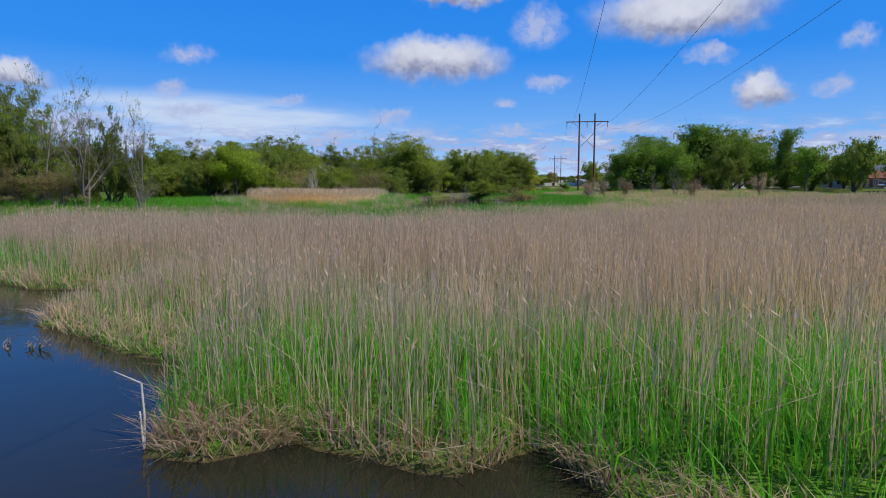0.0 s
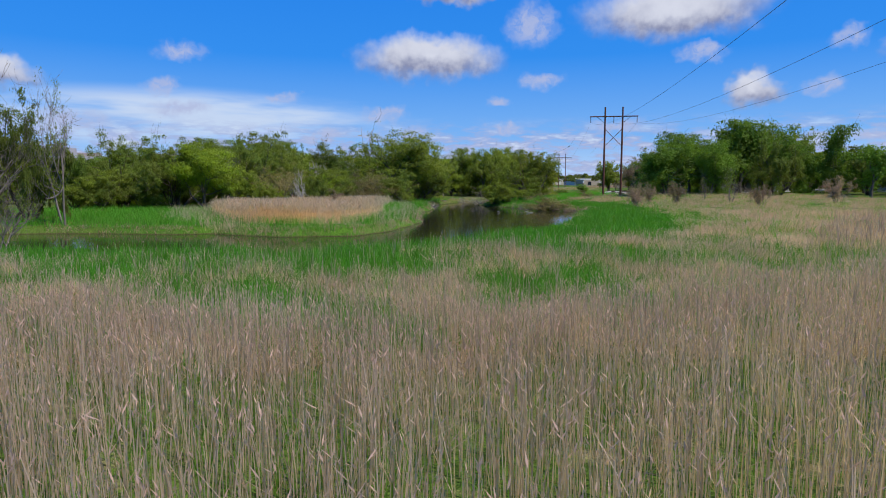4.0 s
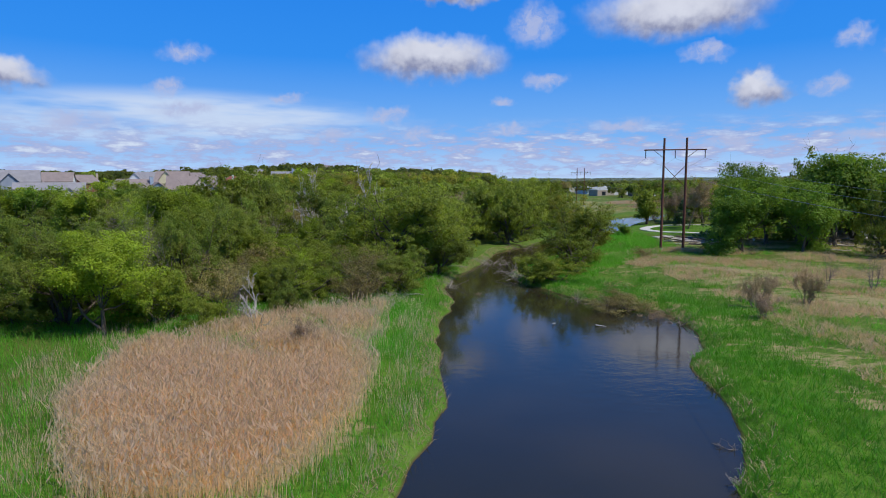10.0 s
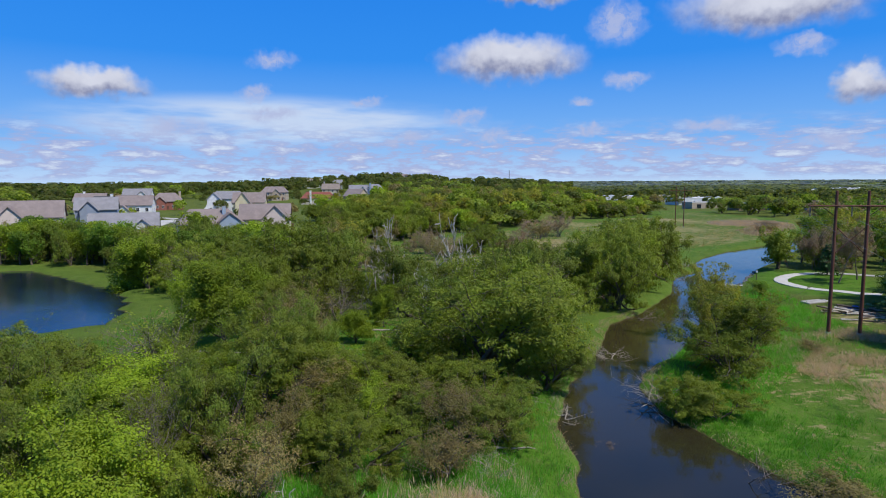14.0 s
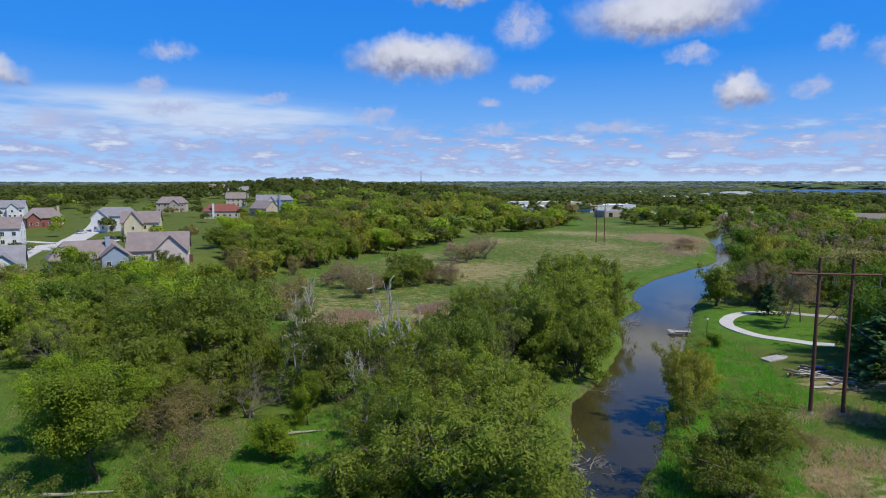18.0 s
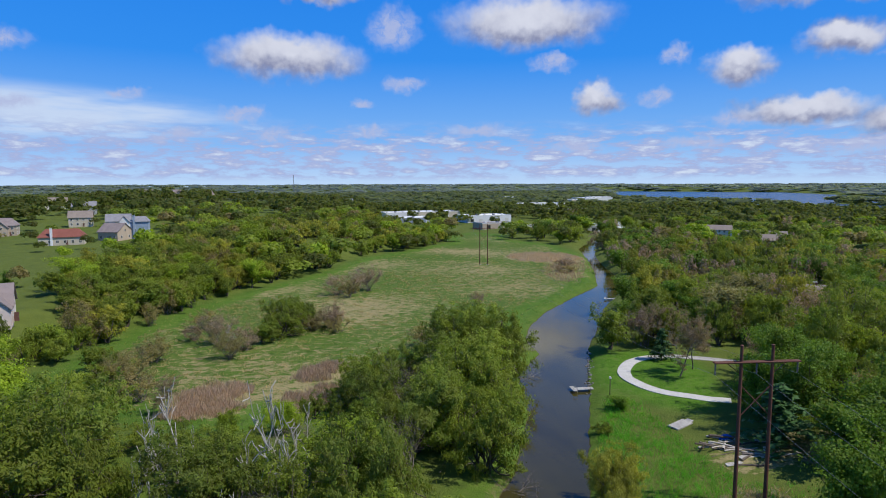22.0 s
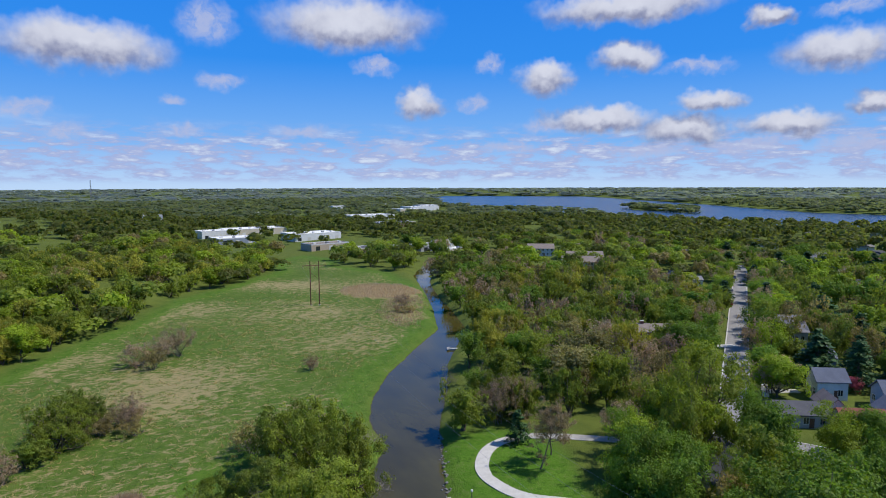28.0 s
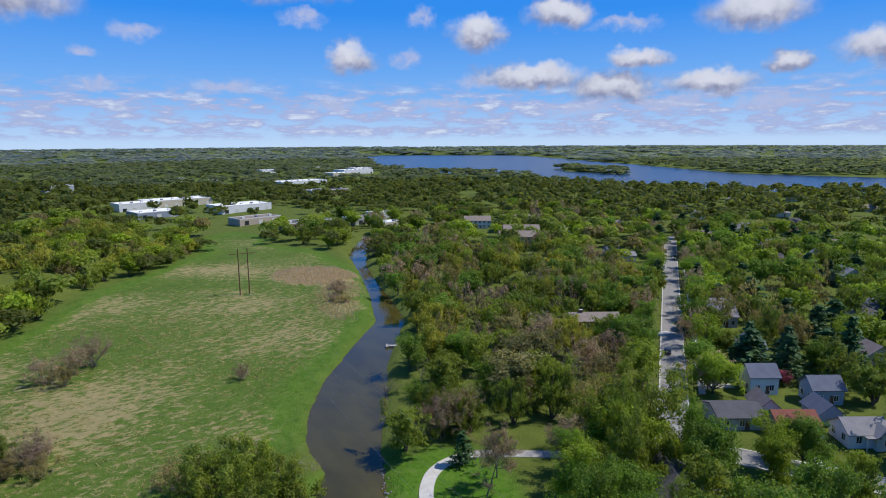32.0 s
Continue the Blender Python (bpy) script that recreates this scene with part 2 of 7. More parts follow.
M = {
    "willow": leaf_mat("willow_leaf", (0.165, 0.232, 0.028), (0.265, 0.332, 0.040), (0.195, 0.240, 0.038), 0.5),
    "willow_dark": leaf_mat("willow_dark_leaf", (0.122, 0.188, 0.028), (0.200, 0.272, 0.038), (0.160, 0.195, 0.036), 0.48),
    "maple": leaf_mat("maple_leaf", (0.185, 0.285, 0.018), (0.300, 0.405, 0.026), (0.215, 0.290, 0.026), 0.42),
    "lush": leaf_mat("lush_leaf", (0.105, 0.205, 0.020), (0.170, 0.285, 0.028), (0.130, 0.208, 0.028), 0.45),
    "gold": leaf_mat("gold_leaf", (0.300, 0.300, 0.035), (0.389, 0.381, 0.062), (0.265, 0.283, 0.052)),
    "cream": leaf_mat("cream_blossom", (0.253, 0.237, 0.094), (0.363, 0.330, 0.165), (0.187, 0.198, 0.066)),
    "bud": leaf_mat("budding_leaf", (0.222, 0.180, 0.078), (0.318, 0.254, 0.117), (0.254, 0.234, 0.087), 0.45),
    "mauve": leaf_mat("mauve_bud", (0.299, 0.209, 0.174), (0.400, 0.290, 0.240), (0.299, 0.240, 0.152), 0.45),
    "purple": leaf_mat("purple_leaf", (0.066, 0.022, 0.024), (0.108, 0.036, 0.041), (0.084, 0.036, 0.036)),
    "pink": leaf_mat("pink_blossom", (0.300, 0.070, 0.150), (0.420, 0.120, 0.220), (0.300, 0.080, 0.140)),
    "conifer": leaf_mat("conifer_needle", (0.036, 0.091, 0.026), (0.064, 0.135, 0.040), (0.050, 0.109, 0.036), 0.15),
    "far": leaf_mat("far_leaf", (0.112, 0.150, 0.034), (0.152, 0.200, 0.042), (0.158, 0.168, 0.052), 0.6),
    # distance haze painted into the next two leaf colours as a pale bluish tint
    "hazy": leaf_mat("distant_leaf_haze_tint", (0.190, 0.250, 0.265), (0.230, 0.285, 0.300), (0.225, 0.265, 0.290), 0.6),
    "mid": leaf_mat("far_wood_leaf_haze_tint", (0.155, 0.205, 0.105), (0.190, 0.240, 0.122), (0.185, 0.215, 0.130), 0.6),
    "reed": leaf_mat("dry_reed", (0.468, 0.355, 0.290), (0.655, 0.518, 0.430), (0.515, 0.382, 0.320), 0.5),
    "plume": leaf_mat("reed_plume", (0.470, 0.325, 0.295), (0.640, 0.460, 0.420), (0.520, 0.345, 0.320), 0.5),
    "sedge": leaf_mat("green_sedge", (0.080, 0.310, 0.022), (0.148, 0.425, 0.036), (0.118, 0.325, 0.034), 0.5),
    "shoot": leaf_mat("green_shoot", (0.072, 0.190, 0.020), (0.125, 0.262, 0.032), (0.140, 0.225, 0.045), 0.45),
    "cattail": leaf_mat("cattail_leaf", (0.135, 0.245, 0.036), (0.235, 0.340, 0.062), (0.280, 0.310, 0.095), 0.4),
    "island": leaf_mat("pale_reed", (0.690, 0.545, 0.455), (0.820, 0.675, 0.565), (0.730, 0.580, 0.485), 0.6),
    "russet": leaf_mat("russet_bud", (0.260, 0.190, 0.130), (0.330, 0.250, 0.170), (0.250, 0.200, 0.120), 0.4),
    "thatch": leaf_mat("dead_thatch", (0.450, 0.335, 0.258), (0.640, 0.495, 0.388), (0.490, 0.362, 0.282), 0.5),
    "straw": leaf_mat("meadow_straw", (0.400, 0.325, 0.150), (0.540, 0.445, 0.235), (0.430, 0.345, 0.165), 0.4),
    "drift": plain_mat("grey_driftwood", (0.270, 0.235, 0.195), (0.380, 0.340, 0.290), 3.0, 0.9, stretch=(1, 1, 0.3)),
    "bark": plain_mat("bark", (0.090, 0.070, 0.052), (0.150, 0.122, 0.095), 3.0, 0.9, stretch=(1, 1, 0.3), bump=0.6),
    "pale": plain_mat("bleached_wood", (0.420, 0.380, 0.320), (0.560, 0.520, 0.460), 3.0, 0.85, stretch=(1, 1, 0.3), bump=0.4),
    "twig": plain_mat("grey_twig", (0.170, 0.140, 0.120), (0.260, 0.215, 0.180), 3.0, 0.9),
    "steel": plain_mat("rust_brown_pole", (0.115, 0.045, 0.030), (0.165, 0.070, 0.045), 2.5, 0.75, 0.0, stretch=(1, 1, 0.25)),
    "wire": plain_mat("dull_wire", (0.20, 0.21, 0.24), (0.26, 0.27, 0.30), 2.0, 0.6, 0.3, bump=0),
    "porcelain": plain_mat("grey_porcelain", (0.16, 0.15, 0.15), (0.22, 0.21, 0.20), 5.0, 0.35),
    "asphalt": plain_mat("worn_asphalt", (0.235, 0.225, 0.220), (0.310, 0.300, 0.290), 0.6, 0.92, bump=0.2),
    "concrete": plain_mat("pale_concrete", (0.500, 0.480, 0.440), (0.600, 0.580, 0.540), 0.7, 0.9, bump=0.2),
    "gravel": plain_mat("grey_gravel", (0.330, 0.310, 0.290), (0.460, 0.440, 0.410), 1.2, 0.95, bump=0.5),
    "dock": plain_mat("weathered_deck", (0.380, 0.360, 0.330), (0.500, 0.480, 0.450), 2.0, 0.85, stretch=(1, 0.2, 1), vary=0.15),
    "white": plain_mat("white_paint", (0.740, 0.740, 0.730), (0.800, 0.800, 0.790), 1.0, 0.6, bump=0.05),
    "trim": plain_mat("pale_trim", (0.640, 0.630, 0.600), (0.720, 0.710, 0.690), 1.0, 0.6, bump=0.05),
    "door": plain_mat("dark_door", (0.120, 0.060, 0.045), (0.170, 0.085, 0.060), 3.0, 0.5),
    "garage": plain_mat("garage_door", (0.600, 0.580, 0.540), (0.680, 0.660, 0.620), 1.0, 0.6),
    "barge": plain_mat("blue_tarp", (0.020, 0.090, 0.420), (0.035, 0.130, 0.520), 2.0, 0.5),
    "brick": plain_mat("red_brick", (0.260, 0.095, 0.070), (0.340, 0.140, 0.105), 2.0, 0.9),
}


def siding_mat(name, a):
    """Lapped boards: fine level lines with a little weathering."""
    k = Mat(name)
    o = k.coord("Object")
    lines = k.n.new("ShaderNodeTexWave")
    lines.bands_direction = "Z"
    lines.inputs["Scale"].default_value, lines.inputs["Distortion"].default_value = 1.6, 0.0
    k.l.new(o, lines.inputs["Vector"])
    col = k.mix(k.ramp(k.noise(o, 0.8), 0.35, 0.7), rgb(*a), rgb(*[v * 0.88 for v in a]))
    k.bump(lines.outputs["Fac"], 0.35, 0.03)
    return k.done(col, 0.7)


def shingle_mat(name, a):
    k = Mat(name)
    o = k.coord("Object")
    col = k.mix(k.ramp(k.noise(o, 0.5, 4), 0.35, 0.65), rgb(*a), rgb(*[v * 1.25 for v in a]))
    col = k.mix(k.ramp(k.noise(k.scaled(o, (1, 1, 3)), 6.0, 3), 0.45, 0.7, 0, 0.5), col, rgb(*[v * 0.65 for v in a]))
    k.bump(k.noise(k.scaled(o, (1, 1, 4)), 5.0, 3), 0.4, 0.04)
    return k.done(col, 0.9)


SIDING = {n: siding_mat(n + "_siding", c) for n, c in dict(
    cream=(0.56, 0.49, 0.38), tan=(0.47, 0.38, 0.29), pink=(0.66, 0.55, 0.49), white=(0.72, 0.72, 0.72), blue=(0.30, 0.37, 0.46),
    grey=(0.38, 0.40, 0.44), slate=(0.26, 0.30, 0.37), yellow=(0.62, 0.55, 0.36), brown=(0.24, 0.18, 0.13)).items()}
ROOF = {n: shingle_mat(n + "_shingles", c) for n, c in dict(
    brown=(0.225, 0.185, 0.175), grey=(0.225, 0.220, 0.235), dark=(0.085, 0.085, 0.095), red=(0.210, 0.075, 0.055),
    tan=(0.230, 0.190, 0.160), blue=(0.120, 0.135, 0.175), white=(0.760, 0.760, 0.750)).items()}


def glass_mat():
    k = Mat("window_glass")
    return k.done(rgb(0.025, 0.03, 0.04), 0.05, 0.0, 0.9)


M["glass"] = glass_mat()


def water_mat(name, deep, mud, ripple, rough=0.06, silt=None):
    """Turbid still water: brown body under a clear surface with small ripples."""
    k = Mat(name)
    w = k.coord("World")
    col = k.mix(k.ramp(k.noise(w, 0.04, 3), 0.35, 0.65), rgb(*deep), rgb(*mud))
    if silt:                                   # the upper reach carries more silt
        axis_ = k.n.new("ShaderNodeSeparateXYZ")
        k.l.new(w, axis_.inputs[0])
        murk = k.mix(k.ramp(k.noise(k.scaled(w, (1, 0.4, 1)), 0.09, 4), 0.35, 0.65), rgb(*silt), rgb(*[v * 0.6 for v in silt]))
        col = k.mix(k.ramp(axis_.outputs[1], 100, 200, 0.0, 1.0), col, murk)
    h = k.math("ADD", k.noise(k.scaled(w, (1, 1.4, 1)), 0.9, 3), k.math("MULTIPLY", k.noise(w, 4.0, 3), 0.25))
    calm = k.ramp(k.noise(w, 0.035, 2), 0.42, 0.62, 0.25, 1.0)
    k.bump(k.math("MULTIPLY", h, calm), ripple, 0.10)
    k.put(k.bsdf, "IOR", 1.333)
    return k.done(col, rough, 0.0, 0.5)


M["river"] = water_mat("river_water", (0.014, 0.015, 0.010), (0.034, 0.029, 0.015), 0.16, 0.06, (0.082, 0.070, 0.018))
M["pond"] = water_mat("pond_water", (0.006, 0.012, 0.026), (0.010, 0.016, 0.028), 0.5, 0.10)
M["lake"] = water_mat("lake_water", (0.014, 0.030, 0.065), (0.018, 0.038, 0.080), 1.0, 0.25)


def ground_mat():
    """One sheet: colour by cover (red: mown or lush green, green: dry thatch, blue: woodland floor), broken up by noise."""
    k = Mat("ground")
    w = k.coord("World")
    r, g, b = k.attr("cover")[:3]
    n_big, n_mid, n_fine = k.noise(w, 0.03, 4), k.noise(w, 0.22, 4, 0.65), k.noise(w, 2.6, 4, 0.7)
    turn = k.n.new("ShaderNodeMapping")
    turn.inputs["Rotation"].default_value = (0, 0, 0.62)
    turn.inputs["Scale"].default_value = (0.55, 1.0, 1.0)
    k.l.new(w, turn.inputs["Vector"])
    streak = k.noise(turn.outputs[0], 0.85, 5, 0.68)
    base = k.mix(k.ramp(n_mid, 0.35, 0.68), rgb(0.074, 0.138, 0.018), rgb(0.118, 0.176, 0.029))
    base = k.mix(k.ramp(n_fine, 0.35, 0.75, 0.0, 0.6), base, rgb(0.055, 0.095, 0.018))
    lush = k.mix(k.ramp(n_mid, 0.3, 0.7), rgb(0.068, 0.165, 0.012), rgb(0.112, 0.225, 0.022))
    lush = k.mix(k.ramp(n_fine, 0.35, 0.8, 0.0, 0.45), lush, rgb(0.040, 0.095, 0.010))
    dry = k.mix(k.ramp(n_fine, 0.3, 0.7), rgb(0.360, 0.300, 0.150), rgb(0.230, 0.195, 0.085))
    wood = k.mix(k.ramp(n_mid, 0.35, 0.65), rgb(0.090, 0.120, 0.024), rgb(0.120, 0.152, 0.030))
    tuft = k.noise(w, 0.75, 3, 0.7)
    col = k.mix(r, base, lush)
    col = k.mix(k.ramp(tuft, 0.52, 0.70, 0.0, 0.55), col, rgb(0.150, 0.170, 0.055))
    col = k.mix(k.ramp(tuft, 0.46, 0.30, 0.0, 0.6), col, rgb(0.032, 0.070, 0.012))
    col = k.mix(b, col, wood)
    pick = k.math("ADD", streak, k.math("ADD", k.math("MULTIPLY", k.math("SUBTRACT", n_fine, 0.5), 0.35), k.math("MULTIPLY", k.math("SUBTRACT", n_big, 0.5), 0.30)))
    col = k.mix(k.ramp(k.math("ADD", pick, k.math("MULTIPLY", g, 0.42)), 0.730, 0.83), col, dry)
    low = k.n.new("ShaderNodeSeparateXYZ")
    k.l.new(w, low.inputs[0])
    col = k.mix(k.ramp(low.outputs[2], 0.0, 0.09, 1.0, 0.0), col, rgb(0.085, 0.060, 0.030))
    k.bump(k.math("ADD", n_fine, n_mid), 1.0, 0.25)
    return k.done(col, 0.95, 0, 0.1)


M["ground"] = ground_mat()

# ---- building helpers ----
def mesh_np(name, verts, faces, mats, smooth=False, index=None):
    """A mesh from arrays: verts (n, 3), faces (m, 3 or 4), material slots, a slot for each face."""
    me = bpy.data.meshes.new(name)
    verts, faces = np.asarray(verts, np.float32), np.asarray(faces, np.int32)
    k = faces.shape[1]
    me.vertices.add(len(verts)), me.loops.add(faces.size), me.polygons.add(len(faces))
    me.vertices.foreach_set("co", verts.ravel())
    me.loops.foreach_set("vertex_index", faces.ravel())
    me.polygons.foreach_set("loop_start", np.arange(0, faces.size, k, dtype=np.int32))
    for m_ in mats:
        me.materials.append(m_)
    if index is not None:
        me.polygons.foreach_set("material_index", np.asarray(index, np.int32))
    me.polygons.foreach_set("use_smooth", np.full(len(faces), smooth))
    me.update(calc_edges=True)
    return me


def part(name, bm, material, parent=None, label=""):
    """Links a bmesh (or a finished mesh) as one object, under a thing or a part."""
    if isinstance(bm, bpy.types.Mesh):
        me = bm
    else:
        me = bpy.data.meshes.new(name)
        bm.to_mesh(me)
        bm.free()
    if material is not None and not me.materials:
        me.materials.append(material)
    ob = new(name, me)
    if parent is not None:
        ob.parent = parent
    if label:
        ob["label"] = label
    return ob


def box(bm, x0, x1, y0, y1, z0, z1, bevel=0.0):
    made = bmesh.ops.create_cube(bm, size=1.0, matrix=Matrix.Translation(((x0 + x1) / 2, (y0 + y1) / 2, (z0 + z1) / 2)) @ Matrix.Diagonal((x1 - x0, y1 - y0, z1 - z0, 1)))
    if bevel:
        es = {e for v in made["verts"] for e in v.link_edges}
        bmesh.ops.bevel(bm, geom=list(es), offset=bevel, segments=1, affect="EDGES")
    return bm


def boxm(name, x0, x1, y0, y1, z0, z1, material, parent, bevel=0.0, label=""):
    return part(name, box(bmesh.new(), x0, x1, y0, y1, z0, z1, bevel), material, parent, label)


def tubes(paths, sides=6):
    """Verts and quads of tapered tubes; paths: lists of (point, radius)."""
    V, F, n = [], [], 0
    ring = np.arange(sides) * 2 * math.pi / sides
    for p in paths:
        pts, rad = np.array([q[0] for q in p], float), np.array([q[1] for q in p], float)
        d = np.gradient(pts, axis=0)
        d /= np.linalg.norm(d, axis=1)[:, None] + 1e-9
        up = np.where(np.abs(d[:, 2:3]) > 0.9, np.array([[1.0, 0, 0]]), np.array([[0, 0, 1.0]]))
        a = np.cross(d, up)
        a /= np.linalg.norm(a, axis=1)[:, None] + 1e-9
        b = np.cross(d, a)
        V.append((pts[:, None] + rad[:, None, None] * (np.cos(ring)[None, :, None] * a[:, None] + np.sin(ring)[None, :, None] * b[:, None])).reshape(-1, 3))
        for i in range(len(p) - 1):
            for j in range(sides):
                k = (j + 1) % sides
                F.append((n + i * sides + j, n + i * sides + k, n + (i + 1) * sides + k, n + (i + 1) * sides + j))
        n += len(p) * sides
    return np.concatenate(V), np.array(F)


def inside(px, py, poly):
    r = np.zeros(px.shape, bool)
    j = len(poly) - 1
    for i in range(len(poly)):
        (xi, yi), (xj, yj) = poly[i], poly[j]
        hit = ((yi > py) != (yj > py)) & (px < (xj - xi) * (py - yi) / ((yj - yi) or 1e-9) + xi)
        r ^= hit
        j = i
    return r


def edge_dist(px, py, poly, closed=True):
    """Distance to the outline; positive outside, negative inside."""
    d = np.full(px.shape, 1e9)
    for i in range(len(poly) if closed else len(poly) - 1):
        (ax, ay), (bx, by) = poly[i], poly[(i + 1) % len(poly)]
        vx, vy = bx - ax, by - ay
        t = np.clip(((px - ax) * vx + (py - ay) * vy) / (vx * vx + vy * vy + 1e-9), 0, 1)
        d = np.minimum(d, np.hypot(px - ax - t * vx, py - ay - t * vy))
    return np.where(inside(px, py, poly), -d, d) if closed else d


def sstep(lo, hi, v):
    t = np.clip((v - lo) / (hi - lo), 0, 1)
    return t * t * (3 - 2 * t)


def wobble(x, y, s, seed=0.0):
    """Cheap smooth noise, about -1 to 1."""
    x, y = x / s + seed, y / s - seed * 1.7
    return (np.sin(x * 1.7 + 1.3 * np.sin(y * 1.1)) + np.sin(y * 1.9 + 1.7 * np.sin(x * 0.9 + 2)) + np.sin((x + y) * 1.3 + 4)) / 3


# ---- plan of the ground ----
POOL = [(-3.4, 8.1), (-4.0, 10.1), (-6.4, 11.6), (-8.3, 13.0), (-7.4, 15.6), (-8.3, 17.1), (-11.1, 17.3), (-12.6, 18.6), (-20, 22), (-40, 20), (-70, 2),
        (-50, -45), (20, -48), (16, -14), (9, -2), (3.4, 3.6), (1.6, 5.2), (1.5, 6.2), (0.8, 5.4), (-0.3, 6.0), (-1.5, 6.9), (-2.7, 6.3)]
BANK_R = [(-75, 44), (-18, 50.4), (-10.7, 50.6), (-8.7, 48.7), (-6.5, 50.4), (-2.6, 51.6), (0.4, 53.8), (3.6, 59.5), (6.1, 61.1), (8.1, 63.6), (8.5, 65.2),
          (11.1, 70.1), (13.2, 73.8), (15.1, 80), (15.3, 85), (19.0, 90), (21.0, 97), (20.6, 103), (16.4, 105.5), (14.2, 109.5), (12.6, 114.8), (9.9, 119.6),
          (9.8, 127.8), (12.6, 134), (17.0, 139), (22.9, 151.1), (31.0, 166.5), (42.4, 186.8), (49.7, 200.9), (53.2, 206), (59.2, 217.5), (73.2, 236.4)]
BANK_R2 = [(84.5, 254.5), (112.5, 287), (125, 315), (133.5, 338), (150, 375), (172, 415), (215, 455)]
BANK_L = [(205, 470), (160, 412), (139.8, 364), (122.5, 327), (104, 291.5), (88.5, 277.5), (66, 255), (54, 239.5), (47.6, 227), (45.5, 214.5), (35, 201.5), (28.5, 181.8),
          (18.5, 163), (11.9, 155), (8.8, 143), (5.6, 134), (2.4, 125.7), (0.3, 116), (1.2, 107.8), (-0.8, 99.9), (-1.2, 92.5), (-1.3, 78.2), (-2.6, 72.7), (-4.3, 67.2),
          (-6.3, 63.8), (-11.1, 62.9), (-16.5, 65.4), (-18.0, 67.2), (-19.7, 65.6), (-29.6, 67.5), (-75, 64)]
RIVER = BANK_R + BANK_R2 + BANK_L + [(-200, 58), (-420, 60), (-420, 24), (-200, 36)]
POND = [(-121, 205), (-105, 195), (-79, 177), (-72, 168), (-67, 158), (-63, 149), (-75, 140), (-110, 140), (-160, 190)]
LAKE = [(783, 1358), (775, 1100), (800, 893), (740, 799), (683, 659), (696, 563), (816, 354), (957, 146), (1350, 230), (1190, 460), (1165, 700), (1260, 850),
        (1629, 1409), (2150, 2300), (1740, 2920), (1400, 2500)]
ISLE = [(1000, 768), (1060, 900), (1150, 1090), (1060, 1090), (1010, 950), (955, 850)]
HILLFOOT = [(-60, 60), (-68, 130), (-98, 120), (-140, 130), (-190, 215), (-130, 222), (-85, 214), (-58, 225), (-44, 262), (-22, 316), (10, 372), (52, 430), (80, 480), (70, 560), (120, 900), (-600, 1500), (-900, 300), (-400, 40)]
MEADOW = [(-24, 188), (-52, 205), (-58, 222), (-47, 262), (-36, 290), (-13, 324), (11, 358), (32, 400), (56, 421), (97, 466), (111, 522), (140, 540), (150, 500),
          (136, 470), (150, 425), (139.8, 364), (122.5, 327), (104, 291.5), (88.5, 277.5), (66, 255), (54, 239.5), (47.6, 227), (36, 222), (14, 214), (4, 190)]
REED_ISLE = [(-16.5, 67.5), (-21, 76), (-24, 84), (-22.5, 89), (-17.5, 95), (-12.5, 100.5), (-6, 106), (-4.6, 101), (-5.0, 86), (-5.6, 74), (-7.6, 67.6), (-11.5, 66)]
REED_FAR = [(102, 381), (108, 389), (117, 392), (127, 389), (134, 378), (136, 364), (132, 352), (121, 345), (110, 348), (103, 358), (100, 370)]
REED_LOW = [(107, 345), (130, 348), (122, 327), (108, 308), (97, 292), (90, 300), (95, 325)]
REED_P1 = [(-9.2, 209.5), (-5.3, 218), (1.7, 219), (3.5, 212), (-1, 206.8), (-6, 206.5)]
REED_P2 = [(-31, 195), (-29, 204), (-24.5, 211.5), (-18, 210), (-15, 206), (-16, 196), (-20, 192.5), (-26, 192.5)]
REED_P3 = [(-11, 196), (-9.5, 201), (-4, 204.5), (0.5, 203), (0, 196), (-3, 191), (-8, 191.5)]
LAWN = [(50, 178), (47.5, 190), (51, 200), (56.5, 208), (66, 209), (72, 202), (70, 190), (62, 176), (54, 172)]
START_FIELD = [(-30, 30), (-14, 20.5), (-9, 18), (-8, 13.5), (-5, 12), (-2.5, 8), (1, 7), (4, 5), (12, -2), (30, -10), (90, 5), (110, 60), (84, 105), (55, 85), (30, 62), (18, 48), (2, 43), (-14, 38)]

CLEARING = [(-44, 119), (-30, 117), (-13, 123), (-11, 138), (-16, 153), (-23, 154), (-31, 141), (-46, 141)]


